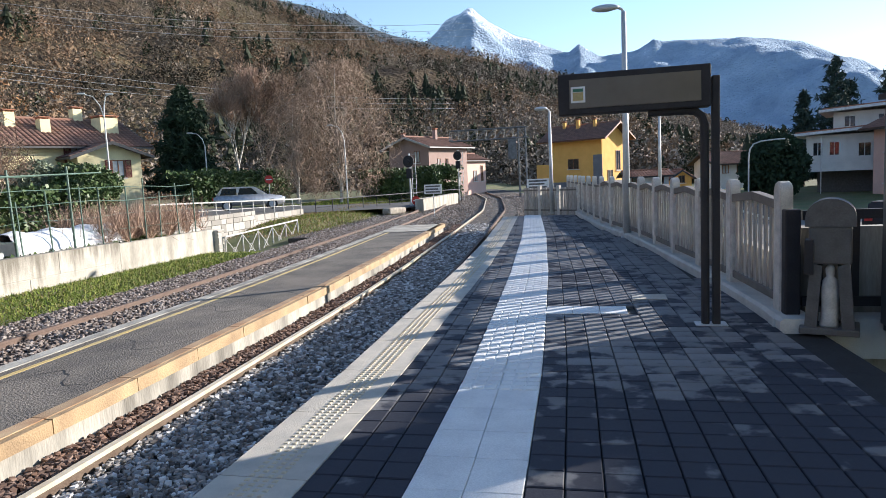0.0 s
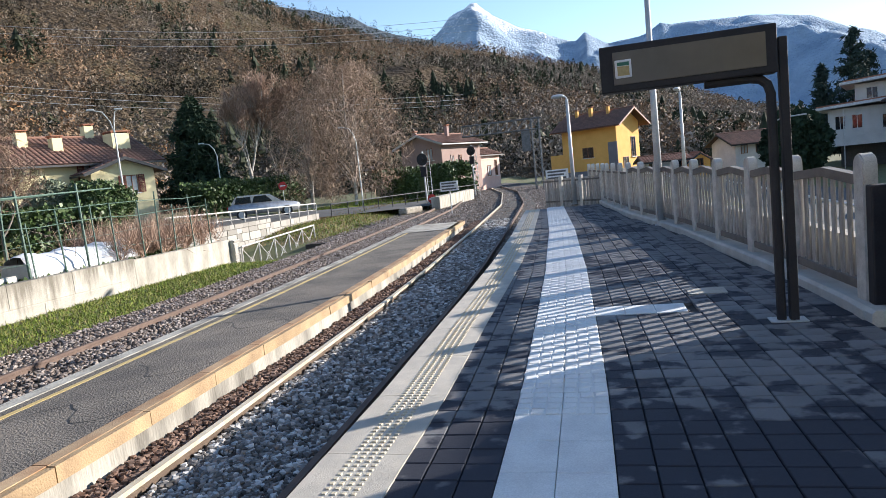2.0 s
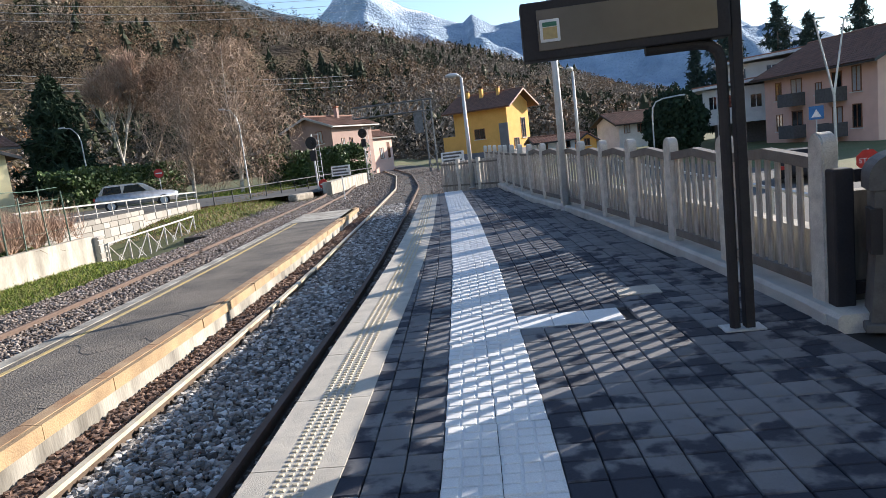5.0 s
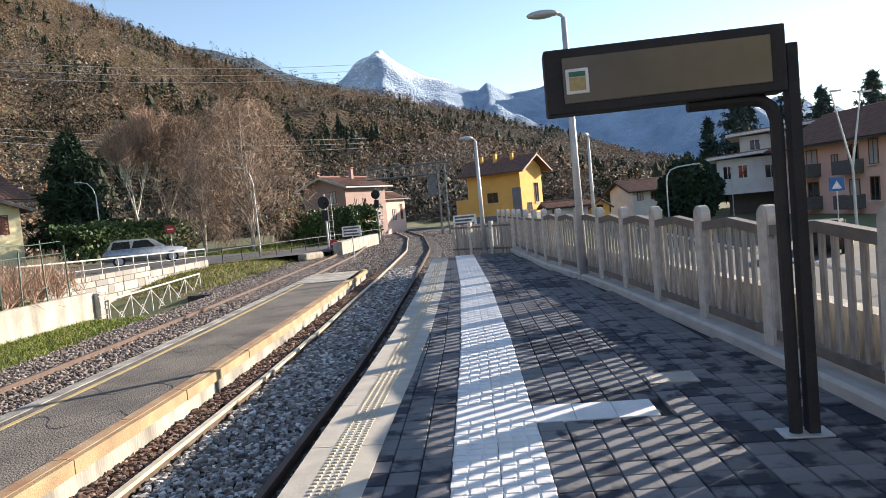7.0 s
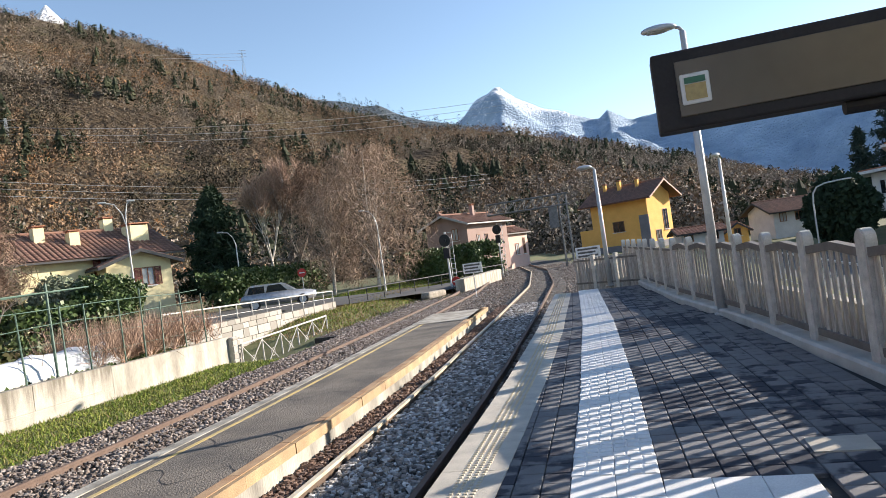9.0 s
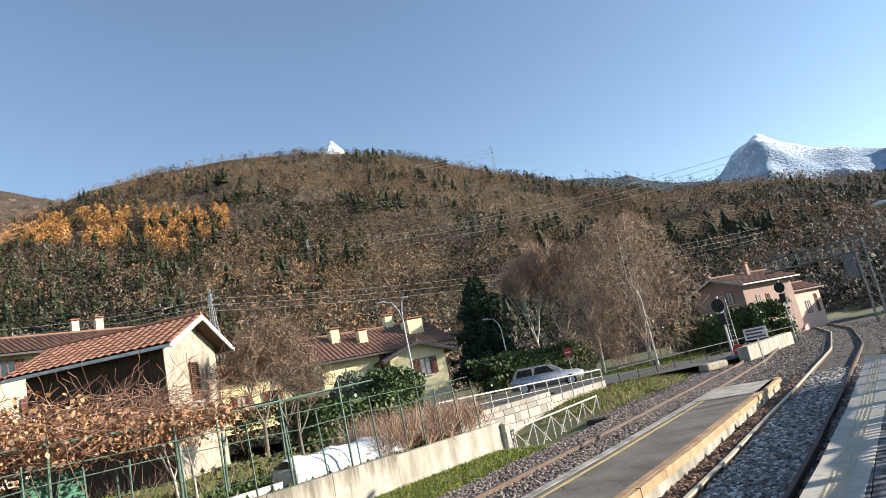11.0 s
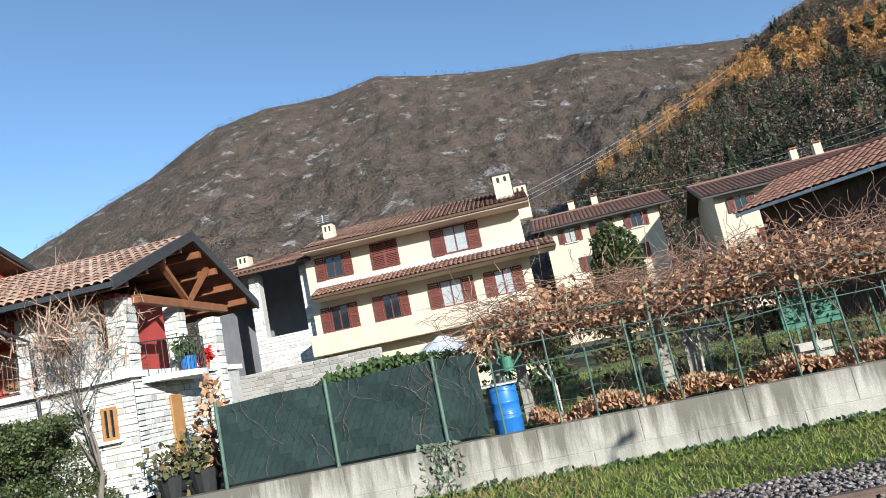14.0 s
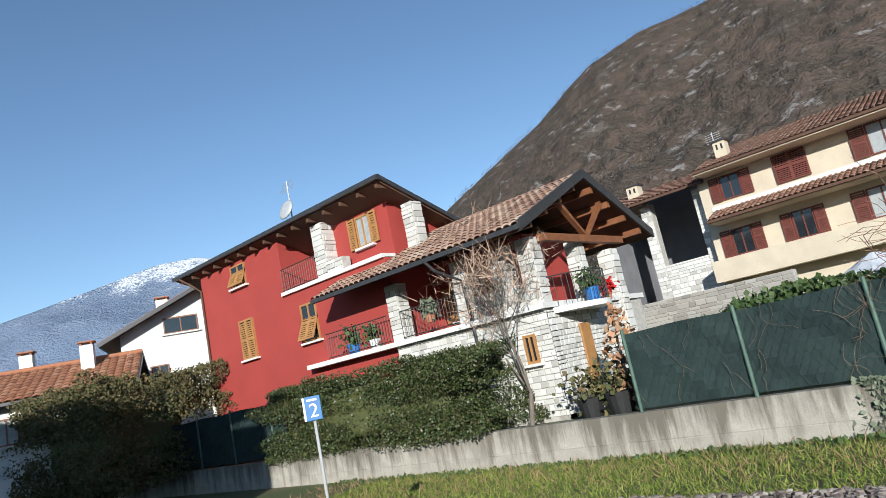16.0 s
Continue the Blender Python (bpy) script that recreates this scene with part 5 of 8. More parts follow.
# gate side: dark railing that leaves the fence at a right angle towards the road
bm = B()
soft_box(bm, -0.07, 0.07, -0.07, 0.07, 0, 1.12, 0.015)
gp = part("gate_post", bm, M["darkmetal"])
gp.matrix_world = pose(1.80, 6.82, 0.0)
tagged(gp, "dark stone gate post at the fence end", "post")
g = thing("side_railing", "dark metal railing with upright bars beside the platform", "railing", at=(1.9, 6.84, 0.0))
for z in (0.22, 1.05):
    boxpart("rail", (0.0, 3.4, -0.03, 0.03, z - 0.04, z + 0.05), M["darkmetal"], g)
for i in range(11):
    x = 0.15 + 0.31 * i
    boxpart("bar", (x - 0.03, x + 0.03, -0.02, 0.02, 0.18, 1.05), M["darkmetal"], g)
bm = B()
box(bm, 1.62, 5.4, 6.7, 7.0, -0.3, 0.08)
tagged(part("kerb", bm, M["kerb"]), "pale concrete kerb under the side railing", "kerb", kind="structure")
bm = B()
box(bm, 1.9, 5.4, 7.02, 7.16, -2.0, 0.92)
tagged(part("wall_side", bm, M["concrete"]), "stained concrete side wall behind the railing", "wall", kind="structure")

# small shrine pillar with a statue in its niche
pil = thing("stone_pillar", "dark stone pillar with domed cap and open niche", "pillar", at=(2.06, 6.55, 0.0), rz=-18)
bm = B()
soft_box(bm, -0.24, 0.24, -0.2, 0.2, 0, 0.06, 0.01)
part("plinth", bm, M["deskgrey"], pil)
bm = B()
for s_ in (-1, 1):
    prism(bm, [(s_ * 0.20, 0.06), (s_ * 0.10, 0.06), (s_ * 0.06, 0.62), (s_ * 0.155, 0.66)], -0.14, 0.14, axis="y")
part("niche_leg", bm, M["deskgrey"], pil)
bm = B()
soft_box(bm, -0.17, 0.17, -0.15, 0.15, 0.64, 0.98, 0.02)
part("body", bm, M["deskgrey"], pil)
bm = B()
prof = [(-0.20, 0.98), (0.20, 0.98), (0.20, 1.06)] + [(0.20 * math.cos(radians(a)), 1.06 + 0.17 * math.sin(radians(a))) for a in range(15, 170, 15)] + [(-0.20, 1.06)]
prism(bm, prof, -0.16, 0.16, axis="y")
part("domed_cap", bm, M["deskgrey"], pil)
bm = B()
box(bm, -0.2, -0.13, -0.19, 0.0, 0.55, 0.86)
part("side_bracket", bm, M["darkmetal"], pil)
bm = B()
prof = ((0.0, 0.075), (0.02, 0.085), (0.06, 0.07), (0.2, 0.072), (0.34, 0.078), (0.43, 0.06), (0.465, 0.028), (0.49, 0.036), (0.53, 0.04), (0.56, 0.026), (0.58, 0.004))
rings = []
for z, r in prof:
    rings.append([bm.verts.new((r * math.cos(a) * (1 + 0.07 * math.sin(5 * a + 9 * z)), 0.8 * r * math.sin(a), z)) for a in [k * math.pi / 8 for k in range(16)]])
for a, b in zip(rings[:-1], rings[1:]):
    for i in range(16):
        j = (i + 1) % 16
        bm.faces.new((a[i], a[j], b[j], b[i]))
bm.faces.new(rings[0][::-1])
bm.faces.new(rings[-1])
st = part("statue", bm, M["marble"], smooth=True)
st.matrix_world = pose(2.04, 6.48, 0.06)
tagged(st, "small white stone statue of a robed figure", "statue")

# tall parcel locker beside the railing
lk = thing("parcel_locker", "tall dark grey parcel locker with a pale side mark", "locker", at=(2.92, 6.30, 0.0))
bm = B()
soft_box(bm, -0.42, 0.42, -0.32, 0.32, 0.06, 2.08, 0.012)
part("cabinet", bm, M["lockergrey"], lk)
bm = B()
soft_box(bm, -0.40, 0.40, -0.30, 0.30, 0.0, 0.06, 0.005)
part("plinth", bm, M["black"], lk)
bm = B()
box(bm, -0.46, 0.46, -0.36, 0.36, 2.08, 2.13)
part("cap", bm, M["darkmetal"], lk)
for i_ in range(3):
    for k_ in range(5):
        bm = B()
        soft_box(bm, -0.40 + 0.27 * i_, -0.14 + 0.27 * i_, -0.335, -0.318, 0.12 + 0.385 * k_, 0.49 + 0.385 * k_, 0.004)
        part("locker_door", bm, M["lockergrey"], lk)
bm = B()
box(bm, -0.426, -0.418, -0.04, 0.05, 0.78, 1.42)
part("side_mark", bm, M["signwhite"], lk, "plain white upright mark")
bm = B()
tube(bm, [(-0.422, -0.085 - 0.03 * math.sin(math.pi * k / 8), 0.95 + 0.045 * k) for k in range(9)], 0.007, 6)
part("curved_mark", bm, M["signwhite"], lk, "thin white curved mark")

# departures display on a bent double post
d = thing("departure_display", "dark-framed unlit departure display on a steel post", "display", at=(1.12, 6.80, 0.0))
bm = B()
for s_ in (0,):
    soft_box(bm, -1.48, -0.05, -0.09, 0.09, 2.13, 2.53, 0.012)
case = part("case", bm, M["darkmetal"], d)
bm = B()
soft_box(bm, -1.37, -0.14, -0.098, -0.088, 2.19, 2.47, 0.003)
part("screen", bm, M["screen"], case)
bm = B()
soft_box(bm, -1.355, -1.215, -0.106, -0.096, 2.245, 2.40, 0.008)
st_ = part("sticker", bm, M["signwhite"], case, "white sticker with yellow field")
boxpart("sticker_field", (-1.335, -1.235, -0.110, -0.1065, 2.265, 2.345), M["yline"], case, "yellow field")
boxpart("sticker_band", (-1.335, -1.235, -0.110, -0.1065, 2.350, 2.38), M["greenpl"], case, "dark band")
bm = B()
soft_box(bm, -0.035, 0.035, -0.045, 0.045, 0.0, 2.42, 0.008)
part("post", bm, M["darkmetal"], d)
bm = B()
tube(bm, [(-0.10, 0, 0.0), (-0.10, 0, 1.97), (-0.125, 0, 2.05), (-0.18, 0, 2.095), (-0.26, 0, 2.11), (-0.62, 0, 2.11)], 0.04, 10)
part("arm", bm, M["darkmetal"], d)
bm = B()
soft_box(bm, -0.20, 0.10, -0.09, 0.09, 0.0, 0.012, 0.003)
part("base_plate", bm, M["steel"], d)

# pale repair slab by the display
boxpart("patch", (0.38, 0.78, 8.1, 8.42, -0.02, 0.008), M["edge"], None, "")
tagged(bpy.data.objects["patch"], "pale beige slab set among dark pavers", "slab", kind="structure")


def station_lamp(x, y, h, arm, label, turn=90):
    lp = thing("street_lamp", label, "lamp post", "lamps along the platform", (x, y, 0.0), turn)
    bm = B()
    rod(bm, (0, 0, 0), (0, 0, h), 0.085, 0.05, 14)
    part("pole", bm, M["steel"], lp, smooth=True)
    bm = B()
    rod(bm, (0, 0, 0), (0, 0, 0.03), 0.14, None, 14)
    part("base_plate", bm, M["steel"], lp)
    bm = B()
    tube(bm, [(0, 0, h), (0, 0.04, h + 0.06), (0, 0.12, h + 0.1), (0, 0.2, h + 0.11)], 0.03, 8)
    part("arm", bm, M["steel"], lp)
    bm = B()
    bmesh.ops.create_uvsphere(bm, u_segments=16, v_segments=8, radius=1.0, matrix=Matrix.Translation((0, arm * 0.62, h + 0.11)) @ Matrix.Diagonal((0.13, arm * 0.5, 0.085, 1)))
    for v in bm.verts:
        v.co.z = max(v.co.z, h + 0.07)
    part("lamp_head", bm, M["steel"], lp, smooth=True)
    bm = B()
    bmesh.ops.create_uvsphere(bm, u_segments=12, v_segments=6, radius=1.0, matrix=Matrix.Translation((0, arm * 0.66, h + 0.075)) @ Matrix.Diagonal((0.1, arm * 0.36, 0.04, 1)))
    part("lens", bm, M["curtain"], lp, smooth=True)
    return lp


station_lamp(0.60, 15.6, 5.0, 0.62, "tall grey steel lamp post at the platform fence")
station_lamp(-1.78, 25.4, 3.8, 0.5, "grey steel lamp post at the platform end")
station_lamp(2.5, 30.0, 3.9, 0.4, "slim grey lamp post beyond the fence", 150)


# name board, platform number, warning boards
def post_sign(x, y, z0, h, w, hh, board, label, rz=0.0, rows=3, text=None):
    s = thing("sign", label, "sign", at=(x, y, z0), rz=rz)
    bm = B()
    rod(bm, (0, 0, 0), (0, 0, h), 0.03, None, 8)
    part("post", bm, M["steel"], s)
    bm = B()
    soft_box(bm, -w / 2, w / 2, -0.05, -0.032, h - hh, h, 0.004)
    part("board", bm, board, s)
    for i in range(rows):
        z = h - hh * (i + 0.7) / (rows + 0.4)
        boxpart("text_bar", (-w * 0.42, w * (0.40 - 0.1 * (i % 2)), -0.054, -0.0505, z - hh * 0.08, z + hh * 0.08), M["deskgrey"], s)
    return s


post_sign(-9.45, 37.7, -0.85, 2.0, 1.15, 0.55, M["signwhite"], "white notice board on a grey post by the line", -14)
post_sign(-2.94, 32.7, -0.5, 1.75, 1.05, 0.5, M["signwhite"], "white notice board on a post past the platform", 5)


def text_part(body, size, m, material, parent, extrude=0.002):
    cu = bpy.data.curves.new("digit", 'FONT')
    cu.body = body
    cu.size = size
    cu.extrude = extrude
    cu.align_x = 'CENTER'
    tmp = bpy.data.objects.new("digit", cu)
    scene.collection.objects.link(tmp)
    dg = bpy.context.evaluated_depsgraph_get()
    me = bpy.data.meshes.new_from_object(tmp.evaluated_get(dg))
    bpy.data.objects.remove(tmp)
    me.materials.clear()
    me.materials.append(material)
    ob = new("digit", me)
    ob.parent = parent
    ob.matrix_local = m
    return ob


ns = thing("platform_number_sign", "blue sign with a white number 2 on a post", "sign", at=(-6.5, -4.40, OZ), rz=132)
bm = B()
rod(bm, (0, 0, 0), (0, 0, 2.12), 0.022, None, 8)
part("post", bm, M["steel"], ns)
bm = B()
soft_box(bm, -0.125, 0.125, -0.05, -0.03, 1.80, 2.13, 0.004)
part("board", bm, M["signblue"], ns)
boxpart("edge_band", (-0.125, -0.095, -0.0545, -0.0505, 1.805, 2.125), M["signwhite"], ns)
boxpart("word_bar", (-0.06, 0.08, -0.0545, -0.0505, 2.065, 2.095), M["signwhite"], ns)
text_part("2", 0.27, pose(0.02, -0.052, 1.845, 90, 0, 0), M["signwhite"], ns)


def signal(x, y, z0, h, label):
    s = thing("railway_signal", label, "signal", "light signals by the line", (x, y, z0), -10)
    bm = B()
    rod(bm, (0, 0, 0), (0, 0, h), 0.07, None, 8)
    part("mast", bm, M["steel"], s)
    bm = B()
    rod(bm, (0.0, -0.16, h - 0.55), (0.0, -0.11, h - 0.55), 0.42, None, 20)
    part("target_disc", bm, M["black"], s)
    for dz in (0.0,):
        bm = B()
        rod(bm, (0, -0.30, h - 0.55), (0, -0.16, h - 0.55), 0.13, None, 12)
        part("hood", bm, M["darkmetal"], s)
    bm = B()
    box(bm, -0.22, 0.22, -0.12, 0.06, h - 1.75, h - 1.05)
    part("control_box", bm, M["darkmetal"], s)
    bm = B()
    for k in range(int(h / 0.35)):
        rod(bm, (0.10, 0.16, 0.3 + 0.35 * k), (0.40, 0.16, 0.3 + 0.35 * k), 0.015, None, 5)
    rod(bm, (0.10, 0.16, 0.1), (0.10, 0.16, h - 0.2), 0.02, None, 6)
    rod(bm, (0.40, 0.16, 0.1), (0.40, 0.16, h - 0.2), 0.02, None, 6)
    part("ladder", bm, M["steel"], s)
    return s


signal(-13.2, 46.0, -0.9, 4.2, "railway light signal with black round target on a mast")
signal(-13.0, 62.0, -0.9, 4.9, "railway light signal with black round target on a mast")
gz = thing("signal_gantry", "grey steel lattice gantry over the tracks", "gantry", at=(0, 0, 0))
gx0, gx1, gy = -14.2, -7.2, 64.5
bm = B()
for z in (4.9, 5.9):
    for yy in (gy - 0.4, gy + 0.4):
        rod(bm, (gx0, yy, z), (gx1 + 0.6, yy, z), 0.06, None, 6)
for i in range(8):
    x = gx0 + (gx1 - gx0) * i / 8
    x2 = gx0 + (gx1 - gx0) * (i + 1) / 8
    for yy in (gy - 0.4, gy + 0.4):
        rod(bm, (x, yy, 4.9), (x2, yy, 5.9), 0.035, None, 5)
        rod(bm, (x, yy, 5.9), (x, yy, 4.9), 0.03, None, 5)
part("lattice_beam", bm, M["darksteel"], gz)
bm = B()
for xx in (-0.35, 0.35):
    for yy in (-0.35, 0.35):
        rod(bm, (gx1 + xx, gy + yy, -0.9), (gx1 + xx, gy + yy, 5.9), 0.06, None, 6)
for k in range(8):
    z = -0.6 + 0.8 * k
    rod(bm, (gx1 - 0.35, gy - 0.35, z), (gx1 + 0.35, gy - 0.35, z + 0.8), 0.03, None, 5)
    rod(bm, (gx1 + 0.35, gy - 0.35, z), (gx1 - 0.35, gy - 0.35, z + 0.8), 0.03, None, 5)
part("lattice_post", bm, M["darksteel"], gz)
bm = B()
box(bm, gx1 - 1.3, gx1 - 0.5, gy - 0.5, gy - 0.42, 2.9, 4.8)
part("signal_panel", bm, M["darksteel"], gz)

# ---- left side: wall, terrace gardens ----
WX = -14.35
bm = B()
box(bm, WX - 0.28, WX, -34.0, 17.4, -1.3, 0.05)
wall_g = tagged(part("garden_wall", bm, M["drip"]), "low stained concrete block wall along the line", "wall", kind="structure")
bm = B()
box(bm, WX - 0.28, WX + 0.004, 17.4, 22.6, -1.6, 0.0)
tagged(part("garden_wall", bm, M["whitewall"]), "pale weathered concrete wall along the line", "wall", kind="structure")
cap_m = bpy.data.meshes.new("wall_block")
bmb = B()
soft_box(bmb, -0.02, 0.012, -0.99, 0.99, -0.30, 0.30, 0.008)
bmb.to_mesh(cap_m)
bmb.free()
cap_m.materials.append(M["drip"])
for rowz in (-0.25, -0.87):
    for i in range(24):
        y = -30 + 2.0 * i + (1.0 if rowz < -0.5 else 0.0)
        if y > 16.3:
            continue
        ob = new("block", cap_m)
        ob.parent = wall_g
        ob.matrix_world = pose(WX + 0.0, y, rowz, rng.uniform(-0.15, 0.15), 0, 0)


def net_fence(y0, y1, posts, h, label, z0=0.06):
    f = thing("net_fence", label, "fence", at=(WX - 0.14, 0, z0))
    n = int((y1 - y0) / 0.25)
    v, q = [], []
    for i in range(n + 1):
        y = y0 + (y1 - y0) * i / n
        for k in range(9):
            z = 0.06 + (h - 0.1) * k / 8
            v.append((0.025 * math.sin(y * 3.1 + k) + 0.02 * math.sin(y * 7 + 2 * k), y, z + 0.02 * math.sin(y * 2.2) * (k == 8)))
    for i in range(n):
        for k in range(8):
            a = i * 9 + k
            q.append((a, a + 9, a + 10, a + 1))
    raw_mesh("shade_net", v, q, M["net"], f)
    bm = B()
    for i in range(int((y1 - y0) / 0.16)):
        y = y0 + 0.16 * i
        rod(bm, (0.045, y, 0.05), (0.045, min(y1, y + h * 0.55), h), 0.0025, None, 3)
        rod(bm, (0.045, y, h), (0.045, min(y1, y + h * 0.55), 0.05), 0.0025, None, 3)
    part("wire_mesh", bm, M["net"], f)
    for y in posts:
        bm = B()
        rod(bm, (0.03, y, -0.02), (0.03, y, h + 0.06), 0.04, None, 8)
        part("post", bm, M["green"], f)
    return f


net_fence(-3.6, 2.1, (-3.55, -1.1, 1.22), 1.75, "dark green shade net on a wire fence")
net_fence(-26.0, -16.6, (-25, -22.5, -20.0, -17.4), 1.95, "green shade net on a wire fence beside the hedge")

# wire fence with thin green posts along the gardens
gf = thing("garden_fence", "thin green wire fence along the garden wall", "fence", at=(WX - 0.14, 0, 0.0))
rg = random.Random(9)
y = 2.4
while y < 22.2:
    bm = B()
    rod(bm, (0, y, 0.0), (rg.uniform(-0.03, 0.03), y + rg.uniform(-0.06, 0.06), 1.5 + rg.uniform(-0.1, 0.5)), 0.022, None, 6)
    part("post", bm, M["green"], gf)
    y += rg.uniform(0.7, 1.2)
for z in (0.45, 0.9, 1.35, 1.7):
    bm = B()
    yy = 2.3
    pts = []
    while yy < 22.4:
        pts.append((rg.uniform(-0.02, 0.02), yy, z + rg.uniform(-0.05, 0.05)))
        yy += 1.2
    tube(bm, pts, 0.005 if z < 1.3 else 0.011, 5)
    part("wire", bm, M["green"], gf)

# iron pergola frame with dry vines
pg = thing("pergola", "green tube pergola overgrown with dry vines", "pergola", at=(0, 0, 0))
for px_ in (WX - 0.5, WX - 3.4):
    for y in (2.6, 5.7, 8.7, 11.3, 14.2, 16.2):
        bm = B()
        rod(bm, (px_, y, -0.15), (px_ + rg.uniform(-0.05, 0.05), y + rg.uniform(-0.08, 0.08), 2.15 + rg.uniform(0.0, 0.25)), 0.035, None, 8)
        part("post", bm, M["green"], pg)
for px_ in (WX - 0.5, WX - 1.4, WX - 2.4, WX - 3.4):
    bm = B()
    tube(bm, [(px_, 2.2, 2.2), (px_, 7.0, 2.15), (px_, 12.0, 2.05), (px_, 17.5, 2.2)], 0.022, 6)
    part("beam", bm, M["green"], pg)
for y in (2.6, 5.7, 8.7, 11.3, 14.2, 16.2):
    bm = B()
    rod(bm, (WX - 0.5, y, 2.14), (WX - 3.4, y, 2.2), 0.02, None, 6)
    part("cross_bar", bm, M["green"], pg)


# ---- plants ----
def limb_mesh(name, segs, material, parent, sides=5):
    """Tapered limbs from (a, b, ra, rb) rows, joined."""
    A = np.array([s_[0] for s_ in segs], float)
    Bv = np.array([s_[1] for s_ in segs], float)
    ra = np.array([s_[2] for s_ in segs])
    rb = np.array([s_[3] for s_ in segs])
    d = Bv - A
    d /= np.linalg.norm(d, axis=1)[:, None] + 1e-9
    ref = np.where(np.abs(d[:, 2:3]) < 0.9, np.array([[0, 0, 1.0]]), np.array([[1.0, 0, 0]]))
    u = np.cross(d, ref)
    u /= np.linalg.norm(u, axis=1)[:, None]
    w = np.cross(d, u)
    th = np.arange(sides) * 2 * np.pi / sides
    ring = np.cos(th)[None, :, None] * u[:, None] + np.sin(th)[None, :, None] * w[:, None]
    v = np.concatenate([A[:, None] + ring * ra[:, None, None], Bv[:, None] + ring * rb[:, None, None]], 1)
    base = [(i, (i + 1) % sides, sides + (i + 1) % sides, sides + i) for i in range(sides)]
    f = (np.array(base)[None] + 2 * sides * np.arange(len(segs))[:, None, None]).reshape(-1, 4)
    return raw_mesh(name, v.reshape(-1, 3), f, material, parent, smooth=True)


def grow(rnd, a, d, length, r, depth, out, spread=0.6, up=0.15, droop=0.0, kids=(3, 4), tips=None):
    """Branches by halving: fills out with limb rows and tips with end points."""
    n = 3
    p = Vector(a)
    dv = Vector(d).normalized()
    for i in range(n):
        q = p + dv * length / n
        out.append((tuple(p), tuple(q), r * (1 - 0.22 * i), r * (1 - 0.22 * (i + 1))))
        p = q
        dv = (dv + Vector((rnd.uniform(-1, 1), rnd.uniform(-1, 1), rnd.uniform(-0.6, 0.8))) * 0.16 + Vector((0, 0, up - droop))).normalized()
        if depth > 0 and i > 0:
            side = (dv + Vector((rnd.uniform(-1, 1), rnd.uniform(-1, 1), rnd.uniform(-0.2, 0.7))) * spread * 1.5).normalized()
            grow(rnd, p, side, length * rnd.uniform(0.45, 0.65), r * 0.42, depth - 1, out, spread, up, droop, kids, tips)
    if depth > 0:
        for k in range(rnd.randint(*kids)):
            side = (dv + Vector((rnd.uniform(-1, 1), rnd.uniform(-1, 1), rnd.uniform(-0.3, 0.8))) * spread).normalized()
            grow(rnd, p, side, length * rnd.uniform(0.55, 0.8), r * 0.5, depth - 1, out, spread, up, droop, kids, tips)
    elif tips is not None:
        tips.append(tuple(p))


def flakes(name, pts, material, parent, size, seed, hang=0.0, aspect=3.0, per=1, jitter=0.0, quad=False):
    """Many small leaf or twig blades round the given points."""
    r = np.random.RandomState(seed)
    p = np.repeat(np.asarray(pts, float), per, 0)
    n = len(p)
    p = p + (r.rand(n, 3) - 0.5) * 2 * jitter
    d = r.randn(n, 3)
    d[:, 2] -= hang
    d /= np.linalg.norm(d, axis=1)[:, None]
    s = np.cross(d, r.randn(n, 3))
    s /= np.linalg.norm(s, axis=1)[:, None] + 1e-9
    L = size * (0.6 + 0.8 * r.rand(n, 1))
    if quad:
        v = np.stack([p, p + d * L * 0.5 + s * L / aspect, p + d * L, p + d * L * 0.5 - s * L / aspect], 1)
        f = np.arange(4 * n).reshape(-1, 4)
    else:
        v = np.stack([p - s * L / aspect / 2, p + s * L / aspect / 2, p + d * L], 1)
        f = np.arange(3 * n).reshape(-1, 3)
    return raw_mesh(name, v.reshape(-1, 3), f, material, parent)


def bare_tree(x, y, z, h, label, seed, bark, twig, spread=0.6, droop=0.0, depth=3, trunk_r=0.14, twig_n=8, twig_len=0.5, trunk=0.3, hang=0.0, group="", jit=0.25, up=0.15):
    t = thing("tree", label, "tree", group, (x, y, z))
    rnd = random.Random(seed)
    out, tips = [], []
    top = (rnd.uniform(-0.05, 0.05) * h, rnd.uniform(-0.05, 0.05) * h, h * trunk)
    out.append(((0, 0, -0.3), top, trunk_r, trunk_r * 0.8))
    for k in range(4):
        d_ = Vector((rnd.uniform(-1, 1) * spread, rnd.uniform(-1, 1) * spread, 1.0))
        grow(rnd, top, d_, h * rnd.uniform(0.30, 0.42), trunk_r * 0.55, depth, out, spread, up, droop, (2, 3), tips)
    limb_mesh("trunk", out, bark, t)
    if twig_n:
        flakes("crown", tips, twig, t, twig_len, seed, hang, 22.0, twig_n, jit)
    return t


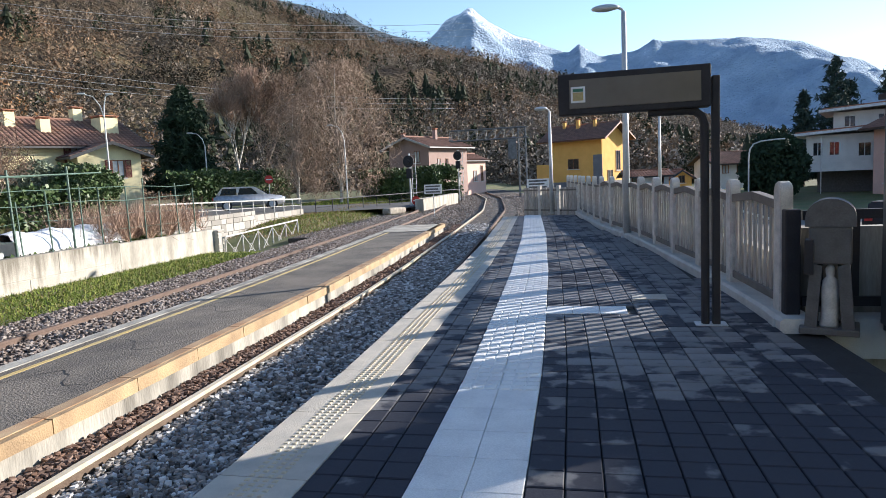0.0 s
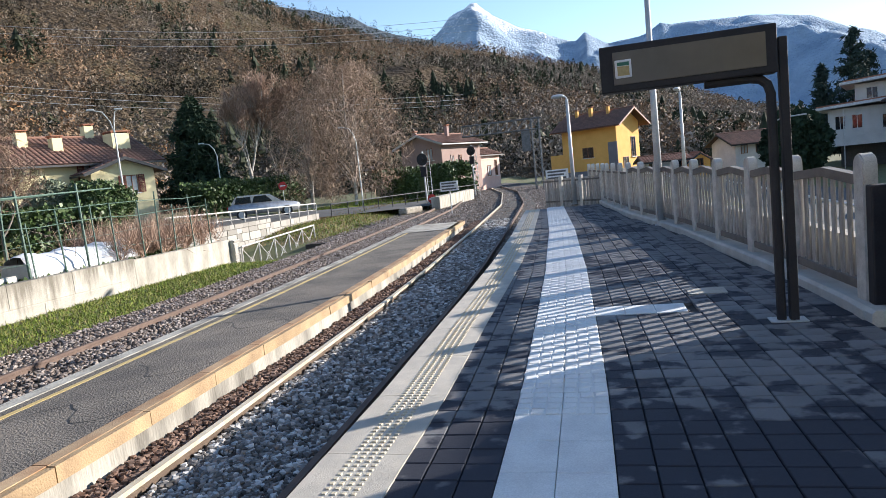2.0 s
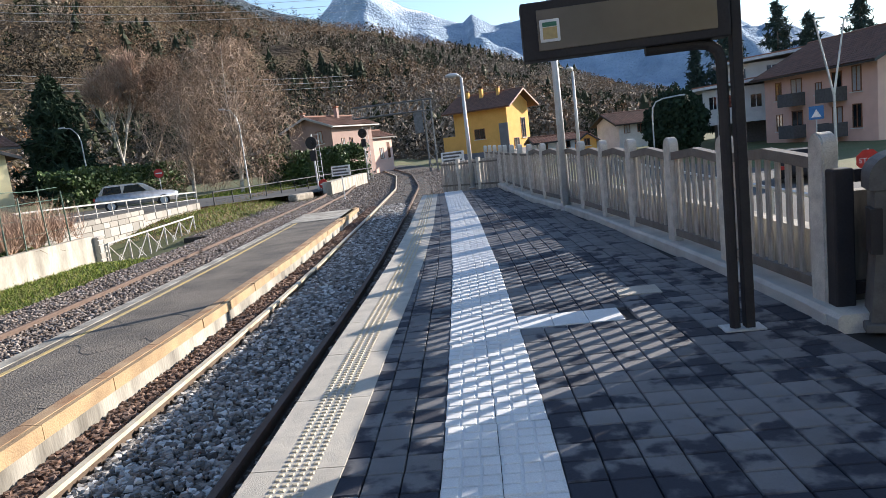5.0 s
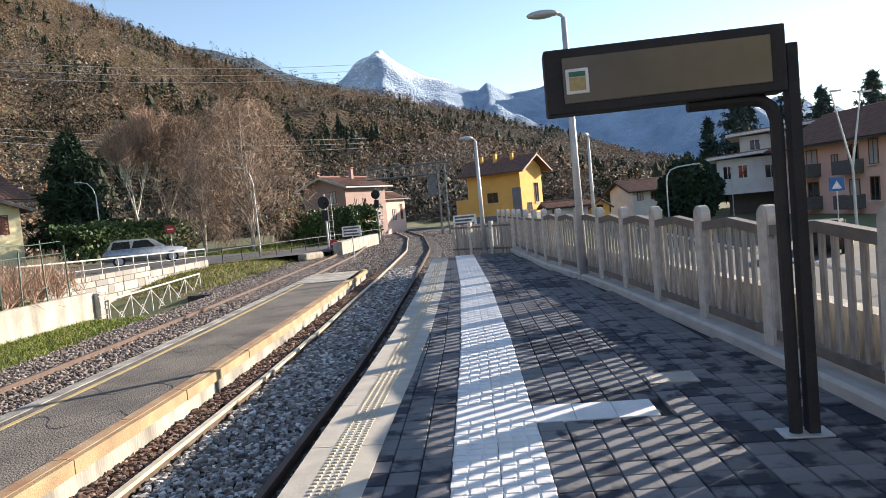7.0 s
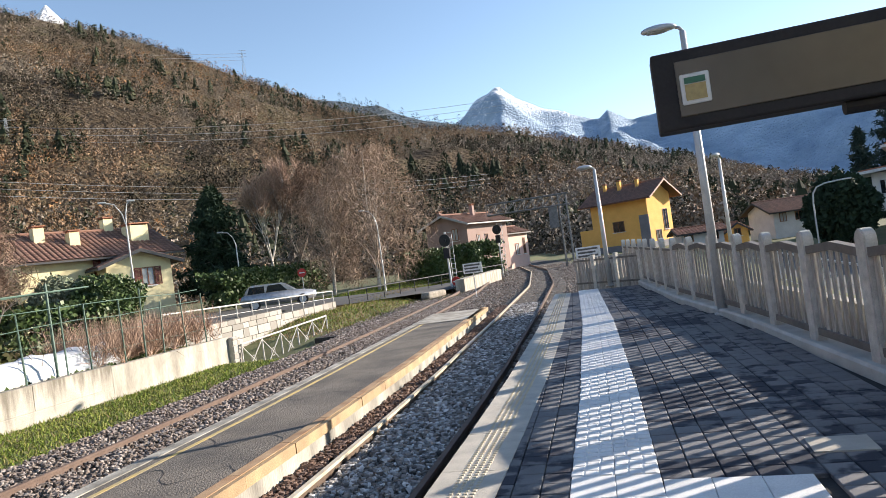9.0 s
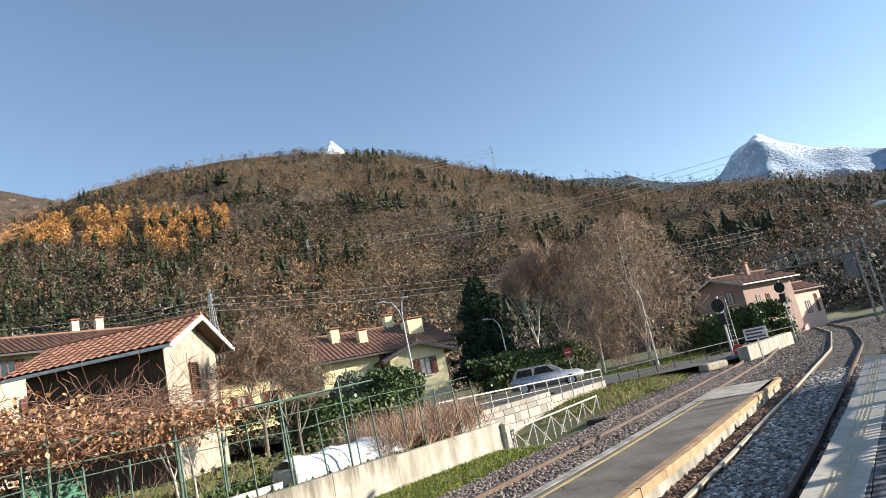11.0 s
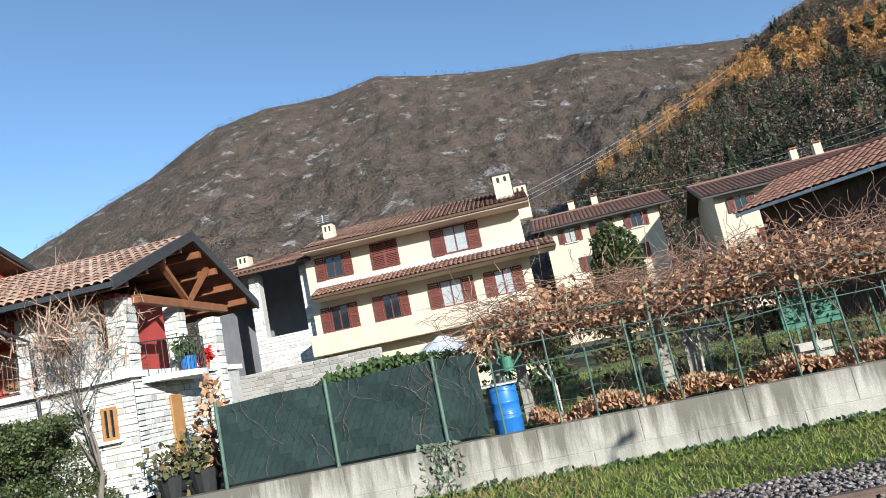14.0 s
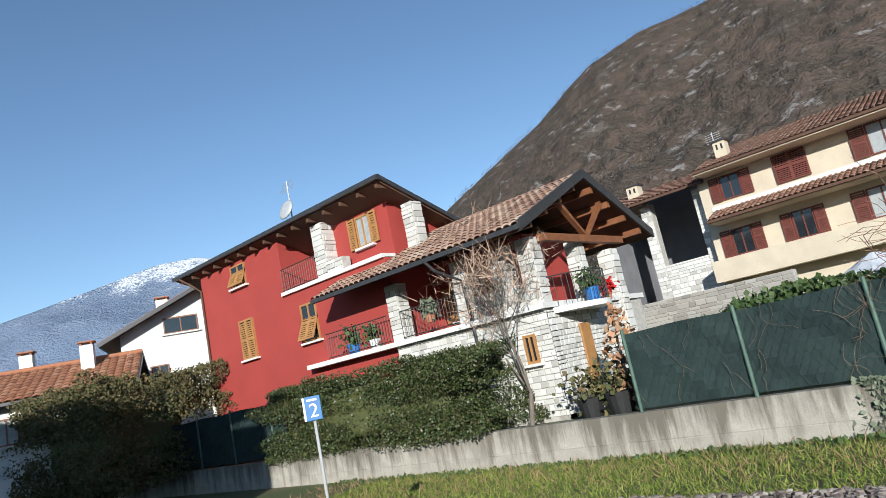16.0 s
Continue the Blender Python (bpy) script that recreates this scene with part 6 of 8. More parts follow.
VIL = "bare trees of the village"
def birch(x, y, z, h, w, label, seed, n):
    """Weeping birch: pale forked trunk, arching limbs and a wide round crown of fine hanging twigs with gaps."""
    t = thing("tree", label, "tree", VIL, (x, y, z))
    rnd = random.Random(seed)
    r = np.random.RandomState(seed)
    segs = [((0, 0, -0.3), (0.15, 0.1, h * 0.25), 0.17, 0.13), ((0.15, 0.1, h * 0.25), (-0.1, 0.0, h * 0.6), 0.13, 0.07), ((-0.1, 0.0, h * 0.6), (0.1, 0.1, h * 0.96), 0.07, 0.015)]

    def envelope(f):
        return w * (max(0.0, math.sin(math.pi * (0.16 + 0.80 * f) ** 1.15)) ** 0.6)
    for k in range(34):
        a = rnd.uniform(0, 6.283)
        top = rnd.uniform(0.35, 0.98)
        reach = envelope(top) * rnd.uniform(0.35, 0.95)
        p = Vector((0.1, 0.1, h * rnd.uniform(0.14, 0.5) * min(1.0, top * 1.3)))
        e = Vector((math.cos(a) * reach, math.sin(a) * reach, top * h))
        prev = p
        for i in range(1, 7):
            f = i / 6
            q = Vector((p.x + (e.x - p.x) * f ** 1.3, p.y + (e.y - p.y) * f ** 1.3, p.z + (e.z - p.z) * f ** 0.75))
            segs.append((tuple(prev), tuple(q), 0.065 * (1.05 - f), 0.065 * (1.0 - f) + 0.008))
            for b_ in range(3):
                o = Vector((rnd.uniform(-1, 1), rnd.uniform(-1, 1), rnd.uniform(-0.2, 0.8))) * 0.2 * w
                segs.append((tuple(q), tuple(q + o), 0.016, 0.006))
            prev = q
    limb_mesh("trunk", segs[:3], M["birchbark"], t, 8)
    limb_mesh("limb_frame", segs[3:], M["birchlimb"], t, 5)
    f = 0.08 + 0.92 * r.rand(n) ** 0.8
    th = r.rand(n) * 6.283
    lump = np.array([1.0 + 0.5 * noise.fractal((math.cos(a) * 1.6 + seed, math.sin(a) * 1.6, b * 4.0), 1.0, 2.0, 3) for a, b in zip(th, f)])
    gap = np.array([noise.noise((math.cos(a) * 2.6, math.sin(a) * 2.6 + seed, b * 6.0)) for a, b in zip(th, f)])
    rad = np.array([envelope(b) for b in f]) * lump * (0.25 + 0.75 * r.rand(n) ** 0.5)
    ok = gap > -0.22
    pts = np.stack([rad * np.cos(th), rad * np.sin(th), f * h], -1)[ok]
    flakes("crown", pts, M["birchtwig"], t, 1.15, seed, 0.8, 34.0, 1, 0.1)
    return t


birch(-22.0, 54.6, -0.6, 12.4, 4.7, "large weeping birch with bare reddish-brown twigs", 3, 9000)
birch(-25.8, 54.0, -0.4, 9.6, 3.3, "weeping birch with bare reddish-brown twigs", 8, 3200)
bare_tree(-31.6, 54.2, 1.2, 8.2, "pale pollarded tree with upright bare branches", 5, M["birchbark"], M["redtwig"], 0.35, 0.0, 3, 0.17, 9, 1.1, 0.26, -1.6, VIL, 0.25, 0.3)
bare_tree(-29.8, 55.6, 1.0, 7.8, "dark bare round-crowned tree", 6, M["bark"], M["twig"], 0.6, 0.0, 4, 0.15, 5, 0.7, 0.28, -0.6, VIL, 0.2)
bare_tree(-27.6, 22.6, 0.2, 5.4, "tangled bare fruit tree beside the barn", 12, M["bark"], M["twig"], 0.8, 0.0, 4, 0.12, 4, 0.6, 0.25, -0.4, VIL, 0.2)
bare_tree(-29.8, 25.6, 0.2, 5.0, "tangled bare fruit tree in the gardens", 13, M["bark"], M["twig"], 0.8, 0.0, 4, 0.11, 4, 0.6, 0.25, -0.4, VIL, 0.2)
bare_tree(-23.0, 21.0, 0.0, 3.6, "small bare fruit tree in the gardens", 14, M["bark"], M["twig"], 0.8, 0.0, 3, 0.09, 5, 0.5, 0.25, -0.4, VIL, 0.2)
bare_tree(-15.7, -7.4, 0.0, 5.4, "slender bare tree with reddish twigs before the stone house", 21, M["bark"], M["redtwig"], 1.0, 0.0, 3, 0.085, 4, 0.55, 0.14, -1.0, VIL, 0.3, 0.12)
for i, (x, y, h) in enumerate(((-17.2, 7.0, 2.2), (-18.5, 10.2, 2.4), (-17.0, 12.4, 2.2), (-20.5, 8.0, 2.6), (-16.6, 3.6, 1.9), (-19.0, 14.0, 2.4))):
    bare_tree(x, y, -0.1, h, "pale pruned vine trunk under the pergola", 40 + i, M["birchbark"], M["twig"], 0.7, 0.0, 2, 0.05, 6, 0.4, 0.4, -0.2, "vine trunks under the pergola", 0.15)

# dry vines over the pergola
vr = np.random.RandomState(5)
n = 3800
vy = 2.0 + 11.0 * vr.rand(n)
vx = WX - 0.1 - 4.6 * vr.rand(n)
hump = 0.55 * np.exp(-((vy - 4.0) / 1.3) ** 2) + 0.75 * np.exp(-((vy - 8.6) / 1.5) ** 2) + 0.25
vz = 2.05 + hump * vr.rand(n) ** 1.4 - 0.45 * (vr.rand(n) ** 3)
vines = thing("grapevine", "dry brown grapevine tangled over the pergola", "vine", at=(0, 0, 0))
flakes("dry_foliage", np.stack([vx, vy, vz], -1), M["leaf_dry"], vines, 0.115, 2, 0.7, 3.0, 4, 0.20, True)
segs = []
for i in range(1700):
    a = Vector((WX - 0.1 - 4.4 * vr.rand(), 1.8 + 11.2 * vr.rand(), 2.0 + 0.95 * vr.rand() ** 1.8))
    dv = Vector((vr.randn() * 0.5, vr.randn(), vr.randn() * 0.25)).normalized()
    for k in range(5):
        b = a + dv * 0.28
        segs.append((tuple(a), tuple(b), 0.008, 0.006))
        a = b
        dv = (dv + Vector((vr.randn(), vr.randn(), vr.randn() * 0.7)) * 0.35).normalized()
limb_mesh("cane_tangle", segs, M["cane"], vines, 3)["kind"] = "stuff"



def scatter(name, x0, x1, y0, y1, n, size, material, label, seed, zf, hang=-1.5, aspect=8.0, quad=False, category="grass"):
    r = np.random.RandomState(seed)
    x = x0 + (x1 - x0) * r.rand(n)
    y = y0 + (y1 - y0) * r.rand(n)
    z = np.array([zf(a, b) for a, b in zip(x, y)])
    ob = flakes(name, np.stack([x, y, z], -1), material, None, size, seed, hang, aspect, 1, 0.0, quad)
    return tagged(ob, label, category, kind="stuff")


scatter("grass", WX + 0.02, -10.6, -12.0, 22.0, 70000, 0.10, M["blade"], "short green grass between wall and track", 1, ground_z, -0.9, 6.0)
scatter("grass", WX + 0.02, -11.6, -14.0, 4.0, 2200, 0.20, M["dryblade"], "dry stalks in the grass by the wall", 2, ground_z, -1.0, 10.0)
scatter("dry_stalks", WX - 1.6, WX - 0.3, 3.0, 11.5, 16000, 0.15, M["leaf_dry"], "heap of dry leaves and stalks behind the wall", 3, lambda a, b: -0.1 + 0.35 * abs(math.sin(b * 1.7)), -0.6, 4.0, True, "plants")
scatter("garden_grass", -30.0, WX - 0.4, 2.0, 22.0, 20000, 0.14, M["blade"], "green garden grass", 4, ground_z, -1.4, 8.0)
scatter("garden_plants", -20.0, WX - 0.5, 12.0, 20.0, 3000, 0.17, M["leaf"], "leafy winter vegetables in rows", 5, lambda a, b: ground_z(a, b), -1.2, 3.5, True, "plants")
scatter("verge_grass", -20.0, -11.5, 28.0, 60.0, 16000, 0.16, M["dryblade"], "yellowed grass on the verge", 6, ground_z, -1.4, 6.0)
scatter("lawn", -26.0, -13.6, 50.5, 66.0, 16000, 0.22, M["blade"], "green lawn under the birches", 8, ground_z, -1.2, 5.0)
scatter("verge_grass", -17.2, -11.6, 29.0, 45.0, 12000, 0.15, M["blade"], "yellow-green grass on the verge", 9, ground_z, -1.2, 6.0)
scatter("garden_twigs", -26.0, WX - 0.6, 2.5, 17.0, 1100, 0.6, M["twig"], "bare garden canes and twigs", 17, lambda a, b: -0.05 + 0.6 * abs(math.sin(a * 3 + b * 2)), -1.5, 50.0, False, "plants")
scatter("garden_scrub", -27.0, -19.0, 3.0, 24.0, 1800, 0.24, M["leaf_fade"], "low garden shrubs with fading leaves", 18, lambda a, b: -0.1 + 0.9 * max(0.0, noise.noise((a * 0.6, b * 0.6, 2.0))), -0.3, 3.0, True, "plants")
scatter("shrub_twigs", -17.2, WX - 0.2, 17.5, 22.6, 5200, 0.9, M["redtwig"], "thicket of bare shrubs behind the wire fence", 7, lambda a, b: -0.1 + 0.5 * abs(math.sin(a * 5 + b * 3)), -1.8, 60.0, False, "shrubs")


def leafy(name, label, cx, cy, cz, rx, ry, rz_, n, size, material, seed, category="hedge", boxy=False, trunk=True, kind=""):
    """Evergreen mass: leaves on a lumpy shell and inside it."""
    t = thing(name, label, category, at=(cx, cy, cz))
    r = np.random.RandomState(seed)
    d = r.randn(n, 3)
    d /= np.linalg.norm(d, axis=1)[:, None]
    if boxy:
        d = np.sign(d) * np.abs(d) ** 0.55
        d /= np.maximum(np.abs(d).max(1), 0.8)[:, None]
    lump = np.array([noise.fractal(Vector(q) * 2.4 + Vector((seed, 0, 0)), 1.0, 2.0, 3) for q in d])
    rad = (1.0 + 0.22 * lump) * (1 - 0.28 * r.rand(n) ** 2.5)
    p = d * rad[:, None] * np.array([rx, ry, rz_])
    p[:, 2] += rz_
    p = p[p[:, 2] > 0]
    flakes("foliage", p, material, t, size, seed, 0.0, 2.2, 1, 0.05, True)
    if n > 5500:
        bm = B()
        bmesh.ops.create_icosphere(bm, subdivisions=3, radius=1.0)
        for vv in bm.verts:
            q = vv.co.copy()
            if boxy:
                q = Vector([math.copysign(abs(c) ** 0.55, c) for c in q])
                q /= max(0.8, max(abs(c) for c in q))
            k = 0.62 * (1.0 + 0.2 * noise.noise(q * 2.4))
            vv.co = Vector((q.x * rx * k, q.y * ry * k, max(0.0, rz_ + q.z * rz_ * k)))
        part("inner_growth", bm, material, t)
    if trunk:
        segs = []
        for k in range(14):
            q = p[r.randint(len(p))] * 0.9
            segs.append(((0.1 * r.randn() * rx, 0.3 * r.randn() * ry, -0.2), tuple(q), 0.04, 0.01))
        limb_mesh("branch_frame", segs, M["bark"], t)
    return t


leafy("hedge", "broad dense evergreen hedge behind the wall", -15.55, -12.6, 0.0, 1.45, 4.7, 1.15, 110000, 0.062, M["leaf_hedge"], 31, boxy=True)
leafy("hedge", "tall olive-brown hedge by the white house", -13.5, -27.5, -0.2, 3.0, 4.5, 2.2, 60000, 0.10, M["leaf_fade"], 32, boxy=True)
leafy("shrub", "grey-green olive shrub in the gardens", -30.5, 31.2, 0.2, 1.5, 1.5, 1.6, 5000, 0.16, M["leaf_olive"], 33, "shrub")
leafy("shrub", "round evergreen bush in the gardens", -28.6, 32.4, 0.2, 1.9, 1.9, 1.5, 8000, 0.17, M["leaf"], 34, "shrub")
leafy("shrub", "dark evergreen tree before the cream house", -44.2, 9.5, 1.5, 1.6, 1.6, 3.3, 8000, 0.22, M["leaf_hedge"], 35, "shrub")
leafy("shrub", "climbing evergreen over the net fence", -18.0, -0.6, 0.6, 1.2, 2.4, 0.75, 6000, 0.13, M["leaf"], 36, "shrub")
for i_, (sx_, sy_, ry_, hz_) in enumerate(((-26.5, 1.0, 3.2, 0.9), (-34.0, 11.0, 4.5, 1.3), (-37.0, 20.5, 4.0, 1.4), (-27.5, 28.5, 3.2, 1.0), (-33.5, 31.5, 3.0, 1.2), (-40.0, 32.5, 3.0, 1.4))):
    leafy("shrub", "overgrown shrub with fading leaves between the gardens", sx_, sy_, -0.1, 1.2, ry_, hz_, 5000, 0.2, M["leaf_fade"] if i_ % 3 else M["leaf"], 80 + i_, "shrub", True)
iv = thing("ivy", "grey-green trailing plant hanging over the wall", "plant", at=(WX + 0.05, 1.0, 0.05))
ivr = np.random.RandomState(37)
strands, leaves = [], []
for k in range(26):
    y0 = ivr.uniform(-0.45, 0.45)
    a = Vector((-0.2, y0 * 0.8, 0.0))
    dv = Vector((0.35, 0.1 * ivr.randn(), 0.12))
    for q_ in range(ivr.randint(5, 10)):
        b = a + dv * 0.32
        strands.append((tuple(a), tuple(b), 0.006, 0.005))
        leaves += [tuple(a.lerp(b, ivr.rand())) for _ in range(7)]
        a = b
        dv = Vector((0.25 * ivr.rand() - 0.1 if a.x < 0.25 else -0.15, 0.3 * ivr.randn(), min(-0.15, dv.z - 0.22)))
limb_mesh("stem_tangle", strands, M["bark"], iv, 3)
flakes("foliage", leaves, M["leaf_olive"], iv, 0.10, 37, 0.6, 2.6, 1, 0.05, True)
leafy("hedge", "dark clipped hedge beside the lane", -29.5, 51.0, 0.3, 1.0, 7.5, 1.2, 14000, 0.22, M["leaf"], 38, boxy=True)
leafy("hedge", "dark clipped hedge below the pink house", -18.0, 63.0, -0.2, 4.5, 1.0, 1.3, 9000, 0.25, M["leaf"], 39, boxy=True)
leafy("shrub", "clipped green bush by the signal", -14.6, 58.0, -0.4, 0.9, 0.9, 1.4, 4000, 0.2, M["leaf"], 40, "shrub")
leafy("shrub", "ivy-clad stump by the lawn", -17.8, 56.8, -0.4, 0.8, 0.8, 1.2, 3000, 0.2, M["leaf"], 41, "shrub")
leafy("tree", "dark round evergreen tree by the road", 15.0, 65.0, -1.8, 2.6, 2.6, 2.8, 12000, 0.3, M["needle"], 42, "tree")


def conifer(x, y, z, h, w, label, seed, material, boughs=90, flat=0.15):
    t = thing("tree", label, "tree", "evergreens", (x, y, z))
    rnd = random.Random(seed)
    segs = [((0, 0, -0.3), (0, 0, h * 0.97), 0.02 * h, 0.01)]
    pts = []
    for i in range(boughs):
        k = (i + rnd.random()) / boughs
        zb = h * (0.08 + 0.88 * k)
        L = w * (1 - k) ** 0.75 * rnd.uniform(0.6, 1.1) + 0.15
        a = rnd.uniform(0, 6.283)
        e = Vector((math.cos(a) * L, math.sin(a) * L, zb - flat * L + 0.25 * L * (k > 0.6)))
        segs.append(((0, 0, zb), tuple(e), 0.03 + 0.02 * (1 - k), 0.008))
        for s_ in range(int(6 + 16 * L / w)):
            f = rnd.uniform(0.2, 1.0)
            sp_ = 0.22 * L * (1.1 - f) + 0.1
            pts.append((e.x * f + rnd.uniform(-sp_, sp_), e.y * f + rnd.uniform(-sp_, sp_), zb + (e.z - zb) * f + rnd.uniform(-0.12, 0.1)))
    limb_mesh("trunk", segs, M["bark"], t)
    flakes("crown", pts, material, t, 0.55, seed, 0.5, 3.0, 5, 0.22)
    return t


conifer(-33.9, 50.2, 0.8, 9.4, 3.6, "dark spreading conifer beside the lane", 3, M["needle"], 190)
CEDARS = ((28.0, 91.5, 15.9, 4.4), (30.3, 93.8, 13.2, 3.6), (24.8, 92.5, 12.0, 2.6), (33.8, 89.5, 16.1, 4.2), (36.9, 88.3, 14.0, 3.8), (41.6, 86.1, 15.0, 4.4))
for i, (x, y, h, w) in enumerate(CEDARS):
    conifer(x, y, -1.7, h, w, "tall blue-green cedar behind the white house", 50 + i, M["cedar"], 100, 0.02)


# dry creeper stems on the shade net, weeds along the wall's foot
cv = thing("creeper", "dry creeper stems caught on the shade net", "vine", at=(WX - 0.06, 0, 0.05))
cr_ = np.random.RandomState(71)
segs = []
for i in range(26):
    yb = -3.4 + 5.3 * cr_.rand() ** 0.6
    a = Vector((0.0, yb, 0.1 if cr_.rand() < 0.4 else 1.75))
    dv = Vector((0, 0.5 * cr_.randn(), 1.0 if a.z < 1 else -1.0)).normalized()
    for k in range(cr_.randint(4, 11)):
        b = a + dv * 0.14
        b.z = min(1.85, max(0.05, b.z))
        segs.append((tuple(a), tuple(b), 0.004, 0.003))
        a = b
        dv = (dv + Vector((0, cr_.randn() * 0.45, cr_.randn() * 0.3))).normalized()
limb_mesh("stem_tangle", segs, M["twig"], cv, 3)["kind"] = "stuff"
scatter("weeds", WX + 0.03, WX + 0.55, -14.0, 12.0, 2200, 0.10, M["leaf"], "low leafy weeds along the foot of the wall", 24, lambda a, b: ground_z(a, b) + 0.16 * max(0.0, noise.noise((b * 1.3, 2.0, 5.0))) * (1 - (a - WX) / 0.6), -0.8, 2.6, True, "plants")
scatter("dry_grass", WX + 0.1, -10.8, -14.0, 20.0, 5200, 0.10, M["dryblade"], "brown withered tufts in the grass", 25, ground_z, -0.5, 7.0)


# ---- cream villa with two roof lines ----
def stone_skin(parent, plane, u0, u1, z0, z1, seed, size=(0.34, 0.2), sign=1, axis="x", material=None, cap=280):
    """Uneven facing stones on a wall plane, joined; plane is x (or y) of the face, sign the way it looks."""
    r = random.Random(seed)
    pieces = []
    z = z0
    while z < z1 - 0.04:
        hh = min(size[1] * r.uniform(0.7, 1.4), z1 - z)
        u = u0
        while u < u1 - 0.03:
            ww = min(size[0] * r.uniform(0.5, 1.6), u1 - u)
            pieces.append((u, u + ww, z, z + hh, r.uniform(0.01, 0.04)))
            u += ww
        z += hh
    v, f = [], []
    for a, b, c, d_, t in pieces:
        g_ = 0.012
        k = len(v)
        for dep, ins in ((0.0, g_), (t, g_), (t + 0.006, g_ + 0.012)):
            for uu, zz in ((a + ins, c + ins), (b - ins, c + ins), (b - ins, d_ - ins), (a + ins, d_ - ins)):
                v.append((plane + sign * dep, uu, zz) if axis == "x" else (uu, plane + sign * dep, zz))
        for lay in (0, 4):
            for i in range(4):
                j = (i + 1) % 4
                f.append((k + lay + i, k + lay + j, k + lay + 4 + j, k + lay + 4 + i))
        f.append((k + 8, k + 9, k + 10, k + 11))
    ob = raw_mesh("stone_facing", v, f, material or M["facing"], parent)
    ob["kind"] = "stuff"
    return ob


M["facing"] = island_mat("pale facing stone", [(0.56, 0.55, 0.51), (0.66, 0.65, 0.61), (0.40, 0.385, 0.35), (0.61, 0.60, 0.56), (0.68, 0.67, 0.63), (0.50, 0.48, 0.44)])
M["facing_core"] = mat("dark wall mortar", (0.13, 0.12, 0.10), (0.09, 0.083, 0.07), rough=0.95)
M["facing_dark"] = island_mat("grey stone courses", [(0.30, 0.28, 0.25), (0.40, 0.38, 0.34), (0.24, 0.225, 0.2), (0.36, 0.33, 0.29)])
M["tile_villa"] = island_mat("weathered clay roof tile", [(0.24, 0.12, 0.08), (0.34, 0.185, 0.13), (0.19, 0.10, 0.07), (0.40, 0.25, 0.18), (0.29, 0.15, 0.10)])
vil = thing("house", "cream villa with two terracotta roof lines and dark shutters", "house", "houses of the village", (0, -0.9, 0))
VX = -35.5
boxpart("wall", (VX - 9, VX, -7.0, 4.9, -0.2, 8.75), M["cream"], vil)
boxpart("balcony_parapet", (VX + 0.0, VX + 1.15, -7.0, 4.2, 3.35, 4.42), M["cream"], vil)
boxpart("upper_band", (VX, VX + 0.05, -6.6, 4.9, 6.95, 7.18), M["whitep"], vil)


def east(x, y, z):
    """Pose of a spot on an east-facing wall."""
    return pose(x, y, z, 0, 0, 90)


for y, z, w, h, cl in ((-5.4, 7.35, 1.0, 1.25, False), (-2.55, 7.3, 1.5, 1.4, True), (1.35, 7.25, 1.3, 1.45, False), (-5.55, 4.5, 1.0, 1.35, False), (-2.7, 4.5, 0.95, 1.35, False), (0.6, 4.5, 1.2, 1.4, False), (3.4, 4.5, 1.0, 1.35, False)):
    window(vil, east(VX + 0.01, y, z), w, h, M["shutter_r"], M["curtain"] if y > -1 else M["glass"], M["shutter_r"], False, 0.0, cl)


def slope_roof(parent, name, ex, ez, rx_, rz_, y0, y1, tiles, th=0.14, fascia=None, pitch=0.36):
    """Slope from the eave (ex, ez) to the ridge (rx_, rz_), along y."""
    sub_ = new(name)
    sub_.parent = parent
    sub_.matrix_local = pose(0, 0, 0, 0, 0, 90)
    tile_roof("roof_deck", sub_, y0, y1, -ex, ez, -rx_, rz_, tiles, pitch=pitch, th=th)
    boxpart("gutter", (y0, y1, -ex - 0.06, -ex + 0.05, ez - 0.12, ez + 0.01), fascia or M["soffit"], sub_)
    return sub_


slope_roof(vil, "roof", VX + 1.5, 8.95, VX - 4.5, 10.95, -6.6, 5.5, M["tile_villa"], fascia=M["soffit"], pitch=0.25)
boxpart("soffit", (VX - 0.0, VX + 1.45, -6.6, 5.5, 8.76, 8.84), M["cream"], vil)
slope_roof(vil, "pent_roof", VX + 1.7, 6.35, VX, 6.95, -6.5, 6.3, M["tile_villa"], fascia=M["soffit"], pitch=0.25)
boxpart("soffit", (VX, VX + 1.65, -6.5, 6.3, 6.2, 6.28), M["cream"], vil)
for x, y, w, zt in ((VX - 1.0, 4.4, 0.95, 10.95), (VX - 2.4, 5.3, 0.7, 10.5), (VX - 0.6, -5.5, 0.6, 10.45), (VX - 3.0, -11.6, 0.7, 10.3)):
    c = new("chimney")
    c.parent = vil
    boxpart("chimney_shaft", (x - w / 2, x + w / 2, y - w / 2, y + w / 2, 8.6, zt), M["cream"], c)
    boxpart("cap", (x - w / 2 - 0.1, x + w / 2 + 0.1, y - w / 2 - 0.1, y + w / 2 + 0.1, zt, zt + 0.08), M["fascia"], c)
    for s_ in (-0.2, 0.2):
        boxpart("flue_opening", (x + w / 2, x + w / 2 + 0.01, y + s_ * w - 0.08 * w, y + s_ * w + 0.08 * w, zt - 0.42, zt - 0.14), M["black"], c)
bm = B()
rod(bm, (VX - 2.5, -6.3, 9.6), (VX - 2.5, -6.3, 11.6), 0.03, None, 6)
for k in range(5):
    rod(bm, (VX - 2.5, -6.7, 11.5 - 0.12 * k), (VX - 2.5, -5.9, 11.5 - 0.12 * k), 0.012, None, 4)
part("aerial", bm, M["steel"], vil)
